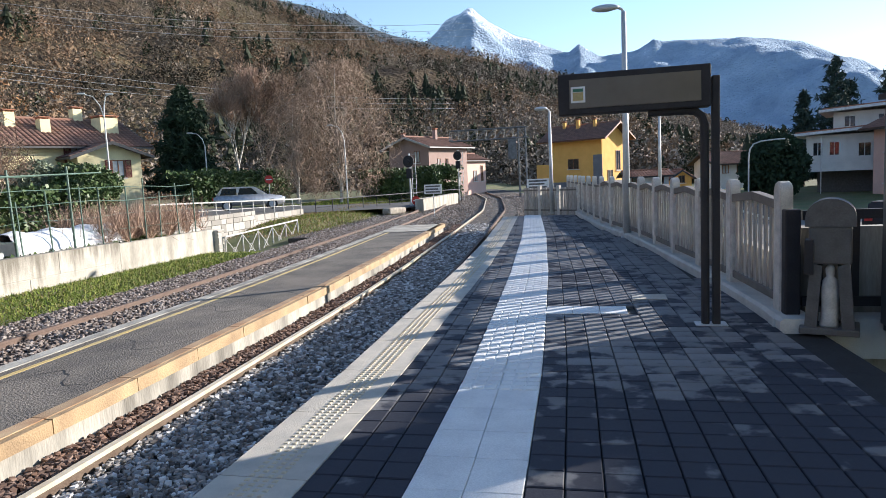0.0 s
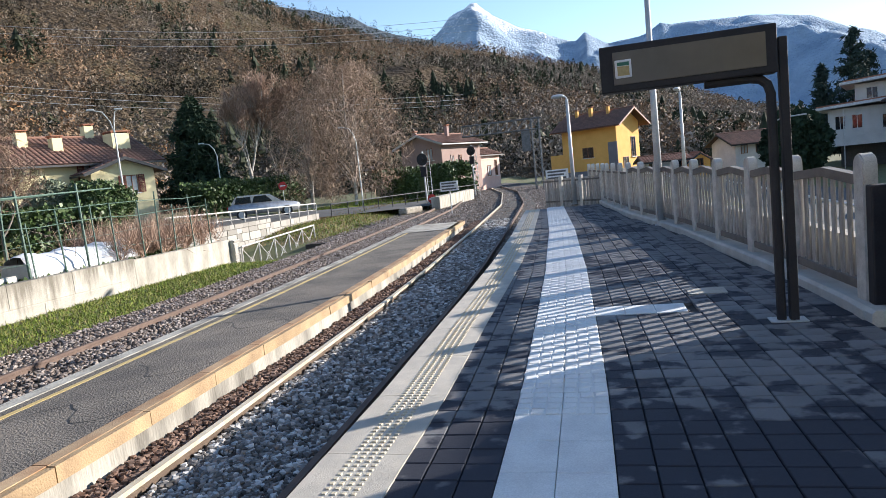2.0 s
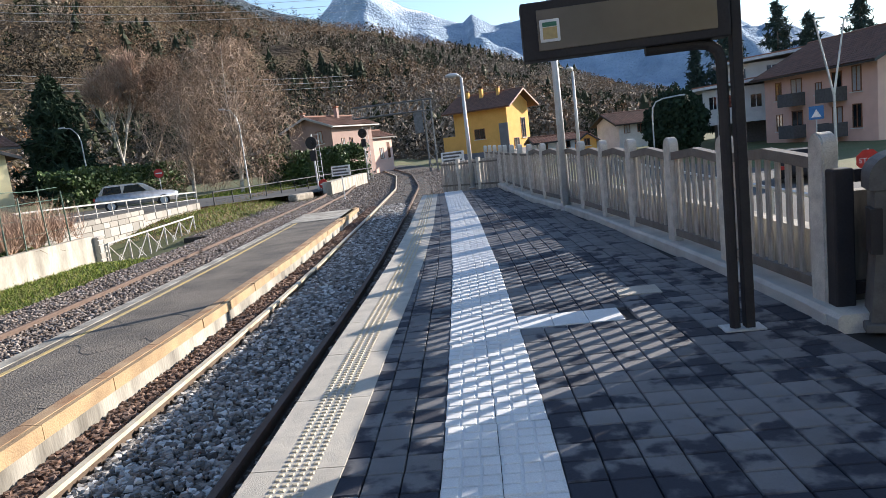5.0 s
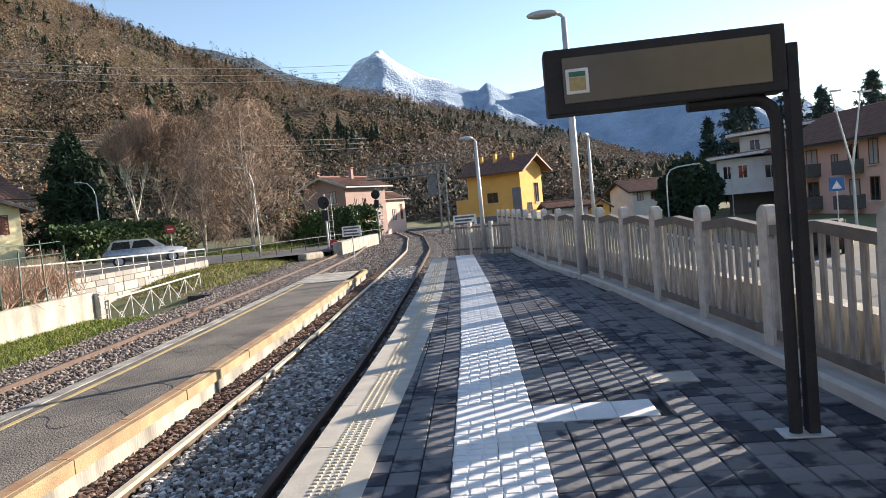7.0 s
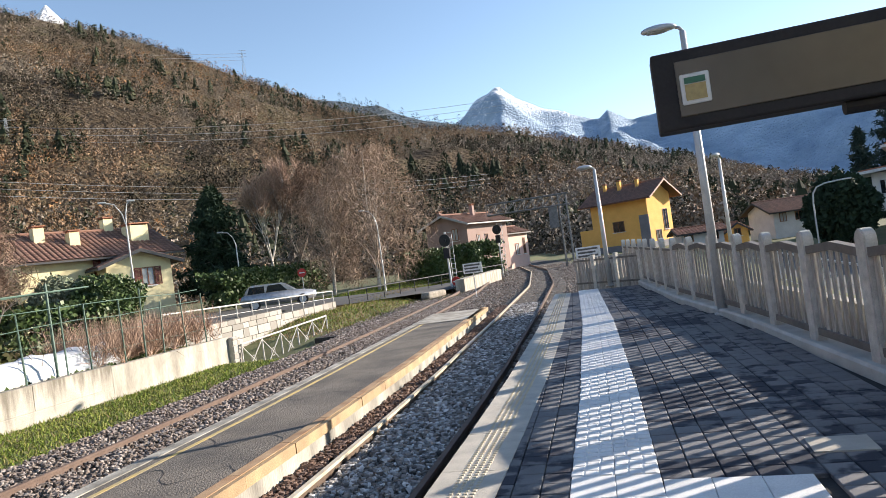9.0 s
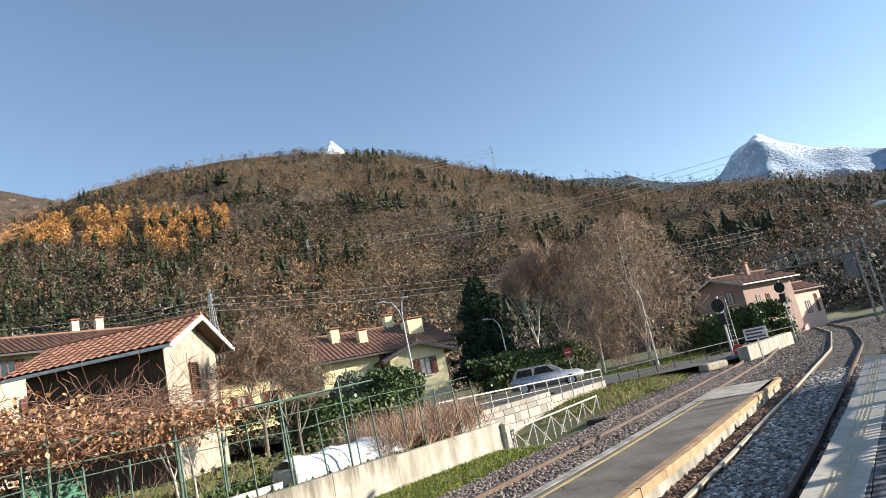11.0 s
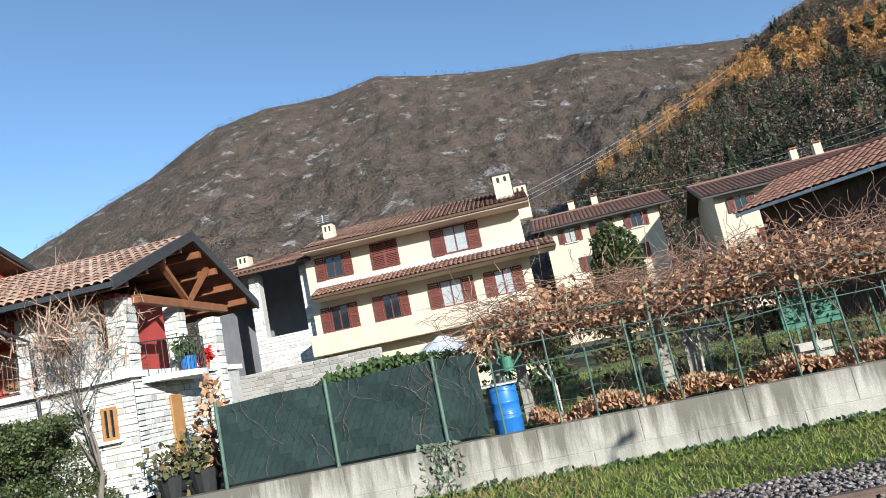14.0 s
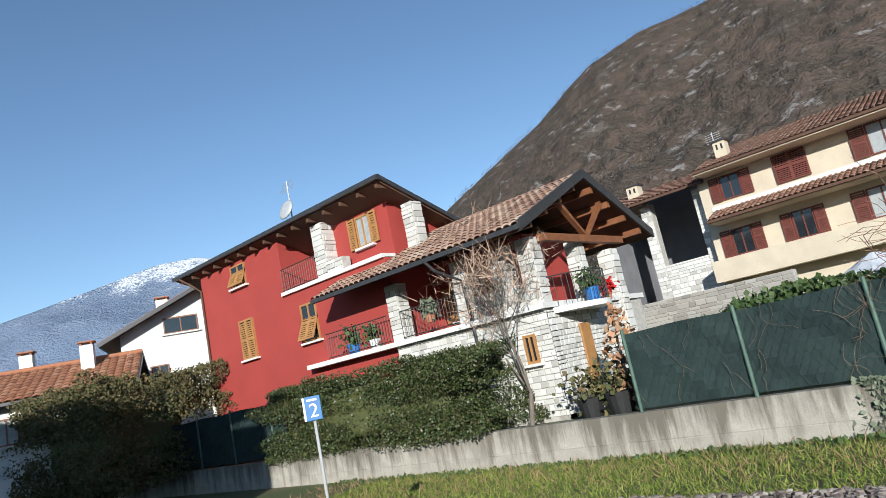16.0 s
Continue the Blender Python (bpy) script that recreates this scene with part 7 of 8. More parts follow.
# recessed side wing with stone pillar
# cream wing in deep shade, so its walls are painted grey
boxpart("wing_wall_shade", (VX - 9, VX - 6.0, -13.6, -7.02, -0.2, 10.1), M["greyp"], vil)
boxpart("loggia_wall_shade", (VX - 6.0, VX - 1.0, -13.4, -12.9, -0.2, 8.6), M["greyp"], vil)
slope_roof(vil, "wing_roof", VX + 0.4, 8.65, VX - 5.5, 10.35, -14.4, -6.62, M["tile_villa"], fascia=M["soffit"], pitch=0.25)
for y in (-10.3, -7.3):
    boxpart("pillar", (VX - 1.2, VX - 0.6, y - 0.3, y + 0.3, -0.1, 8.6), M["mortar"], vil)
    stone_skin(vil, VX - 0.6, y - 0.3, y + 0.3, 3.6, 8.5, int(90 + y), (0.4, 0.24))
boxpart("terrace_parapet", (VX - 1.2, VX - 0.62, -10.0, -7.0, -0.1, 5.0), M["mortar"], vil)
stone_skin(vil, VX - 0.62, -10.0, -7.0, 2.6, 5.0, 7, (0.4, 0.22))
boxpart("lean_to", (VX - 2.0, VX + 1.0, -15.5, -13.7, -0.2, 4.4), M["whitep"], vil)
bm = B()
box(bm, -28.6, -28.2, -9.2, -3.0, -0.2, 2.9)
tw = tagged(part("wall_terrace", bm, M["mortar"]), "grey stone terrace wall below the villa", "wall", kind="structure")
stone_skin(tw, -28.2, -9.2, -3.0, 0.6, 2.9, 8, (0.42, 0.2), material=M["facing_dark"])
pt = thing("patio_umbrella", "white garden canopy with scalloped rim", "umbrella", at=(-21.0, 0.6, -0.1))
bm = B()
bmesh.ops.create_cone(bm, cap_ends=False, segments=12, radius1=1.1, radius2=0.1, depth=0.55, matrix=Matrix.Translation((0, 0, 2.35)))
part("canopy", bm, M["film"], pt)
bm = B()
rod(bm, (0, 0, 0), (0, 0, 2.5), 0.03, None, 8)
part("pole", bm, M["white_paint"], pt)

# ---- red house with stone loggias ----
red = thing("house", "brick-red house with stone pillars, timber eaves and tiled porch", "house", "houses of the village", (0, 0, 0))
RX = -16.5
boxpart("wall", (RX - 10.0, RX, -24.3, -12.4, -0.3, 6.0), M["redp"], red)
for name_, x_, y0_, y1_ in (("upper_wall", RX, -24.3, -18.2), ("loggia_back_wall", RX - 1.9, -18.2, -15.4), ("upper_wall", RX - 0.55, -15.4, -12.4)):
    bm = B()
    prism(bm, [(x_, 6.0), (x_, 8.22 - (RX - x_) * 0.36), (RX - 5.9, 6.08), (RX - 5.9, 6.0)], y0_, y1_)
    part(name_, bm, M["redp"], red)
boxpart("loggia_slab", (RX - 1.9, RX + 0.12, -18.3, -12.4, 5.98, 6.12), M["whitep"], red)


def low_roof(parent, name, x0, z0, x1, z1, y0, y1, th, material):
    bm = B()
    prism(bm, [(x0, z0), (x1, z1), (x1, z1 - th), (x0, z0 - th)], y0, y1, axis="y")
    return part(name, bm, material, parent)


low_roof(red, "roof_slab", RX + 0.50, 8.62, RX - 7.0, 5.9, -25.7, -11.5, 0.16, M["fascia"])
low_roof(red, "soffit", RX + 0.46, 8.44, RX - 7.0, 5.72, -25.6, -11.6, 0.05, M["soffit"])
boxpart("eave_gutter", (RX + 0.48, RX + 0.62, -25.7, -11.5, 8.42, 8.58), M["fascia"], red)
for k in range(15):
    y = -25.2 + 0.96 * k
    boxpart("rafter_end", (RX + 0.0, RX + 0.42, y - 0.06, y + 0.06, 8.20, 8.36), M["soffit"], red)
for y, z, w, h, kind_ in ((-21.1, 4.0, 1.0, 1.65, "closed"), (-21.2, 7.1, 1.1, 0.95, "tilt"), (-16.9, 3.95, 0.95, 1.45, "tilt"), (-22.0, 1.2, 0.6, 0.5, "bare")):
    window(red, east(RX + 0.01, y, z), w, h, None if kind_ == "bare" else M["shutter_o"], M["glass"], M["shutter_o"], True, 24.0 if kind_ == "tilt" else 0.0, kind_ in ("closed", "tilt"))
window(red, east(RX - 0.54, -13.7, 6.75), 0.75, 1.15, M["shutter_o"], M["curtain"], M["shutter_o"], True)


def stone_column(parent, x, y, w, z0, z1, seed):
    c = new("pillar")
    c.parent = parent
    boxpart("core", (x - w / 2, x + w / 2, y - w / 2, y + w / 2, z0, z1), M["mortar"], c)
    stone_skin(c, x + w / 2, y - w / 2, y + w / 2, z0, z1, seed, (0.36, 0.17))
    stone_skin(c, y + w / 2, x - w / 2, x + w / 2, z0, z1, seed + 1, (0.42, 0.2), 1, "y")
    return c


stone_column(red, RX - 0.3, -15.7, 0.62, 6.1, 8.15, 201)
stone_column(red, RX - 1.1, -11.75, 0.5, 5.9, 7.75, 203)
boxpart("loggia_parapet", (RX - 0.35, RX + 0.02, -15.4, -14.5, 6.1, 6.6), M["mortar"], red)
stone_skin(red, RX + 0.02, -15.4, -14.5, 6.12, 6.6, 205, (0.34, 0.17))


def iron_rail(parent, x, y0, y1, z, h=0.9, n=None):
    bm = B()
    L = abs(y1 - y0)
    for zz in (z + 0.05, z + h):
        rod(bm, (x, y0, zz), (x, y1, zz), 0.018, None, 5)
    k = int(L / 0.13)
    for i in range(k + 1):
        y = y0 + (y1 - y0) * i / k
        rod(bm, (x, y, z + 0.05), (x, y, z + h), 0.010, None, 4)
    part("railing", bm, M["iron"], parent)


iron_rail(red, RX + 0.05, -18.2, -16.05, 6.12)
# satellite dish and aerial
ant = new("aerial")
ant.parent = red
bm = B()
rod(bm, (RX - 0.5, -17.6, 8.3), (RX - 0.5, -17.6, 10.6), 0.03, None, 6)
for k in range(4):
    rod(bm, (RX - 0.5, -18.0 - 0.05 * k, 10.5 - 0.1 * k), (RX - 0.5, -17.2, 10.55 - 0.1 * k), 0.012, None, 4)
part("mast", bm, M["steel"], ant)
bm = B()
bmesh.ops.create_uvsphere(bm, u_segments=16, v_segments=8, radius=0.42, matrix=Matrix.Translation((RX - 0.1, -17.4, 9.3)) @ Matrix.Rotation(radians(70), 4, 'Y') @ Matrix.Diagonal((1, 1, 0.22, 1)))
part("dish", bm, M["steel"], ant, smooth=True)

# porch wing with tiled gable
EX, RG, NY, SY = -15.1, -19.3, -5.95, -14.9
slope_roof(red, "porch_roof", EX, 5.1, RG, 6.95, SY, NY, M["tile_mix"], fascia=M["fascia"], pitch=0.25)
wr = new("porch_roof_west")
wr.parent = red
wr.matrix_local = pose(0, 0, 0, 0, 0, -90)
tile_roof("roof_deck", wr, -NY, -SY, 2 * RG - EX, 5.1, RG, 6.95, M["tile_mix"], th=0.14)
for s_ in (-1, 1):
    bm = B()
    xe = RG - s_ * (RG - EX) * 1.0 if s_ < 0 else EX
    xe = EX if s_ > 0 else 2 * RG - EX
    prism(bm, [(xe, 4.92), (RG, 6.77), (RG, 7.08), (xe, 5.22)], NY - 0.06, NY + 0.02, axis="y")
    part("bargeboard", bm, M["fascia"], red)
for k in range(4):
    f = (k + 0.6) / 4.4
    for s_ in (-1, 1):
        x = RG + s_ * (EX - RG) * f
        z = 6.8 - (6.8 - 4.95) * f
        boxpart("purlin", (x - 0.07, x + 0.07, NY - 3.2, NY - 0.12, z - 0.2, z), M["timber"], red)
boxpart("tie_beam", (-21.6, -16.6, -6.45, -6.25, 4.78, 5.0), M["timber"], red)
for s_ in (-1, 1):
    bm = B()
    prism(bm, [(RG, 5.0), (RG + s_ * 0.12, 5.0), (RG + s_ * 1.5, 6.1), (RG + s_ * 1.38, 6.2)], -6.43, -6.27, axis="y")
    part("brace", bm, M["timber"], red)
PXW = -16.3
boxpart("porch_base_east", (PXW - 0.35, PXW, -12.4, -6.5, -0.3, 3.0), M["mortar"], red)
stone_skin(red, PXW, -12.4, -6.5, 0.0, 3.0, 211, (0.24, 0.14))
boxpart("porch_base_north", (-22.3, PXW, -6.85, -6.5, -0.3, 2.85), M["mortar"], red)
stone_skin(red, -6.5, -21.2, PXW, 0.0, 2.85, 213, (0.24, 0.14), 1, "y")
boxpart("porch_floor", (-22.4, PXW + 0.25, -17.0, -6.4, 2.9, 3.06), M["whitep"], red)
boxpart("porch_back_wall", (-22.2, -18.6, -16.0, -8.2, 3.06, 5.6), M["redp"], red)
boxpart("porch_back_wall", (-20.0, -18.0, -8.6, -8.2, 3.06, 5.2), M["redp"], red)
boxpart("parapet", (PXW - 0.3, PXW, -9.2, -6.5, 3.06, 3.75), M["mortar"], red)
stone_skin(red, PXW, -9.2, -6.5, 3.06, 3.75, 215, (0.45, 0.22))
for y, w in ((-12.2, 0.5), (-9.2, 0.55), (-7.75, 0.5), (-6.75, 0.5)):
    stone_column(red, PXW - 0.2, y, w, 3.06, 4.95, int(300 - 7 * y))
stone_column(red, -19.0, -6.7, 0.42, 3.06, 4.9, 401)
stone_column(red, -20.9, -6.6, 0.5, -0.1, 4.6, 403)
iron_rail(red, PXW + 0.12, -15.8, -12.5, 3.08)
iron_rail(red, PXW + 0.12, -11.9, -9.5, 3.08)
# rounded balcony on the north side
bm = B()
prof = [(-16.6 - 2.6 * k / 12, -6.45 + 1.0 * math.sin(math.pi * k / 12) ** 0.7) for k in range(13)]
va = [bm.verts.new((x, y, 2.72)) for x, y in prof]
vb = [bm.verts.new((x, y, 2.88)) for x, y in prof]
for i in range(12):
    bm.faces.new((va[i], va[i + 1], vb[i + 1], vb[i]))
bm.faces.new(vb)
bm.faces.new(va[::-1])
part("balcony_slab", bm, M["whitep"], red)
bm = B()
for i in range(12):
    (xa, ya), (xb, yb) = prof[i], prof[i + 1]
    rod(bm, (xa, ya - 0.05, 3.75), (xb, yb - 0.05, 3.75), 0.018, None, 5)
    for q in (0.0, 0.5):
        x, y = xa + (xb - xa) * q, ya + (yb - ya) * q
        rod(bm, (x, y - 0.05, 2.88), (x, y - 0.05, 3.75), 0.010, None, 4)
part("balcony_railing", bm, M["iron"], red)
bm = B()
soft_box(bm, -18.3, -17.75, -6.46, -6.40, 0.35, 2.35, 0.01)
part("door", bm, M["shutter_o"], red, "honey-coloured wooden door")
window(red, east(PXW + 0.05, -8.8, 1.35), 0.7, 0.95, None, M["glass"], M["shutter_o"], True)
window(red, east(PXW + 0.05, -7.2, 1.5), 0.4, 0.8, None, M["glass"], M["shutter_o"], True)
for z, y in ((3.4, -13.4), (3.4, -11.2)):
    window(red, east(-18.58, y, z), 0.7, 1.2, M["shutter_o"], M["curtain"], M["shutter_o"], True)
bm = B()
tube(bm, [(EX + 0.05, -9.4, 5.0), (EX - 0.2, -9.3, 4.7), (PXW + 0.2, -9.0, 4.3), (PXW + 0.12, -8.9, 0.0)], 0.05, 8)
part("downpipe", bm, M["fascia"], red)
bm = B()
tube(bm, [(RX + 0.7, -24.9, 8.35), (RX + 0.3, -24.5, 7.9), (RX + 0.08, -24.25, 7.6), (RX + 0.08, -24.25, 0.0)], 0.05, 8)
part("downpipe", bm, M["soffit"], red)


def pot_plant(x, y, z, r, h, label, leafmat, seed, pot=None):
    p = thing("potted_plant", label, "plant pot", "pots round the houses", (x, y, z))
    bm = B()
    rod(bm, (0, 0, 0), (0, 0, h), r * 0.75, r, 14)
    part("pot", bm, pot or M["clay"], p)
    rr = np.random.RandomState(seed)
    flakes("leaves", rr.randn(160, 3) * np.array([r, r, r]) * 0.7 + np.array([0, 0, h + r * 0.8]), leafmat, p, 0.16, seed, -0.3, 2.4, 1, 0.05, True)
    return p


pot_plant(PXW - 0.1, -14.6, 3.06, 0.25, 0.35, "potted green plant behind the balcony rail", M["leaf"], 1, M["blue"])
pot_plant(PXW - 0.1, -13.5, 3.06, 0.22, 0.3, "potted green plant behind the balcony rail", M["leaf"], 2, M["signwhite"])
pot_plant(PXW - 0.1, -10.8, 3.4, 0.2, 0.25, "potted yellow-green plant on the balcony", M["leaf_olive"], 3)
M["redflower"] = island_mat("red flowers", [(0.6, 0.02, 0.02), (0.45, 0.015, 0.02), (0.7, 0.05, 0.04)])
pot_plant(-18.9, -5.9, 2.88, 0.13, 0.3, "potted red flowers on the balcony", M["redflower"], 4)
pot_plant(-18.0, -5.9, 2.88, 0.22, 0.4, "blue pot with greenery on the balcony", M["leaf"], 5, M["blue"])
pot_plant(WX - 0.9, -4.4, 0.0, 0.36, 0.5, "dark plastic tub behind the wall", M["leaf_fade"], 6, M["black"])
pot_plant(WX - 0.9, -5.2, 0.0, 0.34, 0.45, "dark plastic tub behind the wall", M["leaf_fade"], 7, M["black"])
leafy("shrub", "leggy shrub with dry leaves by the tubs", -15.4, -4.1, 0.3, 0.35, 0.35, 1.1, 260, 0.16, M["leaf_dry"], 61, "shrub")

# ---- garden things ----
bar = thing("water_barrel", "blue plastic water barrel behind the wire fence", "barrel", at=(WX - 0.6, 2.46, 0.0))
bm = B()
pr = ((0.0, 0.29), (0.03, 0.31), (0.3, 0.315), (0.31, 0.325), (0.35, 0.325), (0.36, 0.315), (0.62, 0.315), (0.63, 0.325), (0.67, 0.325), (0.68, 0.315), (0.95, 0.31), (1.0, 0.29))
rings = [[bm.verts.new((r * math.cos(a), r * math.sin(a), z)) for a in [k * math.pi / 12 for k in range(24)]] for z, r in pr]
for a, b in zip(rings[:-1], rings[1:]):
    for i in range(24):
        bm.faces.new((a[i], a[(i + 1) % 24], b[(i + 1) % 24], b[i]))
bm.faces.new(rings[0][::-1])
bm.faces.new(rings[-1])
part("drum", bm, M["blue"], bar, smooth=True)
bm = B()
soft_box(bm, -0.34, 0.34, -0.42, 0.36, 1.0, 1.04, 0.01)
part("lid_board", bm, M["kerb"], bar)
wc = thing("watering_can", "green plastic watering can hung on the fence", "watering can", at=(WX - 0.45, 2.7, 1.25))
bm = B()
rod(bm, (0, 0, 0), (0, 0, 0.3), 0.13, 0.11, 14)
part("can_body", bm, M["greenpl"], wc)
bm = B()
rod(bm, (0, 0.1, 0.08), (0, 0.36, 0.34), 0.025, 0.015, 8)
part("spout", bm, M["greenpl"], wc)
bm = B()
tube(bm, [(0, -0.1, 0.1), (0, -0.2, 0.22), (0, -0.12, 0.36), (0, 0.04, 0.32)], 0.014, 6)
part("handle", bm, M["greenpl"], wc)
bl = thing("fence_board", "green painted boards hung on the garden fence", "board", at=(WX - 2.0, 9.35, 0.85), rz=90)
for i, x in enumerate((-0.62, 0.06)):
    for k in range(6):
        bm = B()
        soft_box(bm, x, x + 0.58, -0.02, 0.02, 0.12 * k, 0.12 * k + 0.112, 0.006)
        part("plank", bm, M["greenpl"], bl)
for x in (-0.33, 0.35):
    boxpart("stake", (x - 0.03, x + 0.03, 0.02, 0.06, -1.0, 0.75), M["green"], bl)
cr = thing("wooden_crate", "pale slatted wooden crate in the garden", "crate", at=(WX - 1.7, 9.1, -0.05), rz=84)
for k in range(3):
    for s_ in (-0.22, 0.22):
        boxpart("slat", (-0.32, 0.32, s_ - 0.012, s_ + 0.012, 0.03 + 0.2 * k, 0.17 + 0.2 * k), M["edge"], cr)
    for s_ in (-0.32, 0.32):
        boxpart("slat", (s_ - 0.012, s_ + 0.012, -0.2, 0.2, 0.03 + 0.2 * k, 0.17 + 0.2 * k), M["edge"], cr)
tn = thing("plant_tunnel", "white fleece tunnel over a vegetable bed", "plant cover", at=(WX - 1.35, 16.6, -0.12))
v, f = [], []
for i in range(25):
    y = -2.0 + 4.0 * i / 24
    for k in range(9):
        a = math.pi * k / 8
        sag = 0.04 * math.sin(i * math.pi / 4) + 0.025 * math.sin(i * 1.7 + k)
        v.append((0.55 * math.cos(a), y, max(0.02, (0.72 + sag) * math.sin(a) ** 0.75)))
for i in range(24):
    for k in range(8):
        a = i * 9 + k
        f.append((a, a + 9, a + 10, a + 1))
f.append((0, 1, 2, 3))
f.append((216, 217, 218, 219))
raw_mesh("fleece", v, f, M["film"], tn, smooth=True)
boxpart("bed_board", (0.5, 0.56, -2.1, 2.1, 0.0, 0.16), M["kerb"], tn)
boxpart("end_cover", (-0.5, 0.5, -2.02, -1.98, 0.0, 0.5), M["film"], tn)
for i, (x, y, hgt) in enumerate(((-17.2, 2.6, 1.9), (-17.4, 6.6, 1.7))):
    sh = thing("garden_stand", "white painted garden stand among the vines", "stand", "garden stands", (x, y, -0.1), 80)
    for s_ in (-0.3, 0.3):
        boxpart("upright", (s_ - 0.12, s_ + 0.12, -0.05, 0.05, 0, hgt), M["whitewall"], sh)
    boxpart("shelf", (-0.45, 0.45, -0.12, 0.12, hgt, hgt + 0.08), M["whitewall"], sh)
# bed edging boards
bm = B()
box(bm, WX - 1.0, WX - 0.94, 11.6, 14.2, -0.12, 0.14)
tagged(part("bed_edging", bm, M["kerb"]), "white board edging a garden bed", "edging")

# ---- lane, underpass and car past the gardens ----
bm = B()
vs = [bm.verts.new(p) for p in ((-17.6, 27.0, 0.06), (-17.9, 37.0, -0.2), (-12.6, 44.0, -0.42), (-12.2, 60.0, -0.4), (-16.5, 52.0, -0.38), (-22.0, 46.5, -0.1), (-60.0, 36.0, 0.55), (-60.0, 28.0, 0.55), (-28.0, 27.5, 0.35))]
bm.faces.new(vs)
tagged(part("road", bm, M["road"]), "grey asphalt lane with a parking bay", "road", kind="structure")
sw = thing("stone_wall", "pale rubble stone retaining wall of the lane", "wall", at=(0, 0, 0), kind="structure")
bm = B()
prism(bm, [(-17.9, -1.9), (-17.25, -1.9), (-17.25, 0.30), (-17.9, 0.30)], 22.6, 31.0)
part("wall_core", bm, M["facing_core"], sw)
stone_skin(sw, -17.25, 22.6, 31.0, -1.7, 0.30, 501, (0.5, 0.32), material=M["facing_dark"])
bm = B()
prism(bm, [(-17.9, -1.9), (-17.4, -1.9), (-17.4, 0.06), (-17.9, 0.06)], 31.0, 37.0)
part("wall_core", bm, M["facing_core"], sw)
stone_skin(sw, -17.4, 31.0, 37.0, -1.2, 0.06, 502, (0.5, 0.32), material=M["facing_dark"])
bm = B()
box(bm, -14.6, -14.2, 22.55, 23.0, -1.7, -0.05)
q_ = tagged(part("wall_end_pier", bm, M["mortar"]), "rubble stone pier at the wall end", "wall", kind="structure")
stone_skin(q_, -14.2, 22.55, 23.0, -1.6, -0.05, 503, (0.25, 0.2), material=M["facing_dark"])


def bar_railing(p0, p1, n, h, label, cross=False, material=None):
    p0, p1 = Vector(p0), Vector(p1)
    r_ = thing("railing", label, "railing", at=(0, 0, 0))
    mm = material or M["pale_rail"]
    bm = B()
    rod(bm, p0 + Vector((0, 0, h)), p1 + Vector((0, 0, h)), 0.035, None, 6)
    part("handrail", bm, mm, r_)
    for i in range(n + 1):
        a = p0.lerp(p1, i / n)
        bm = B()
        rod(bm, a - Vector((0, 0, 0.2)), a + Vector((0, 0, h)), 0.03, None, 6)
        part("post", bm, mm, r_)
        if cross and i < n:
            b = p0.lerp(p1, (i + 1) / n)
            bm = B()
            rod(bm, a + Vector((0, 0, 0.08)), b + Vector((0, 0, h - 0.05)), 0.018, None, 5)
            rod(bm, a + Vector((0, 0, h - 0.05)), b + Vector((0, 0, 0.08)), 0.018, None, 5)
            c = (a + b) / 2 + Vector((0, 0, h / 2))
            ring = [c + Vector((0.0, 0.14 * math.cos(t), 0.14 * math.sin(t))) for t in [k * math.pi / 5 for k in range(11)]]
            tube(bm, ring, 0.014, 4)
            part("cross_brace", bm, mm, r_)
        elif i < n:
            b = p0.lerp(p1, (i + 1) / n)
            bm = B()
            rod(bm, a + Vector((0, 0, h * 0.5)), b + Vector((0, 0, h * 0.5)), 0.015, None, 5)
            part("mid_rail", bm, mm, r_)
    return r_


bar_railing((-14.1, 22.9, -1.62), (-14.25, 29.6, -1.45), 5, 1.28, "white crossed-bar railing over the underpass", True)
bar_railing((-17.3, 23.0, 0.25), (-17.5, 37.0, -0.1), 12, 0.75, "white pipe railing on the lane wall")
bar_railing((-17.0, 38.0, -0.4), (-12.0, 58.0, -0.5), 12, 0.9, "thin dark wire fence along the verge", material=M["iron"])
bm = B()
box(bm, -17.24, -14.3, 22.8, 29.6, -2.2, -1.75)
tagged(part("underpass_floor", bm, M["road"]), "dark floor of the underpass ramp", "road", kind="structure")
bm = B()
box(bm, -12.5, -11.9, 44.5, 56.0, -1.0, 0.1)
tagged(part("stone_kerb", bm, M["whitewall"]), "low pale stone wall by the line", "wall", kind="structure")
bm = B()
soft_box(bm, -0.9, 0.9, -0.35, 0.35, 0, 0.42, 0.12)
rk = part("boulder", bm, M["rubble"])
rk.matrix_world = pose(-13.4, 42.5, -0.75, 0, 0, 70)
tagged(rk, "pale boulder beside the line", "boulder")


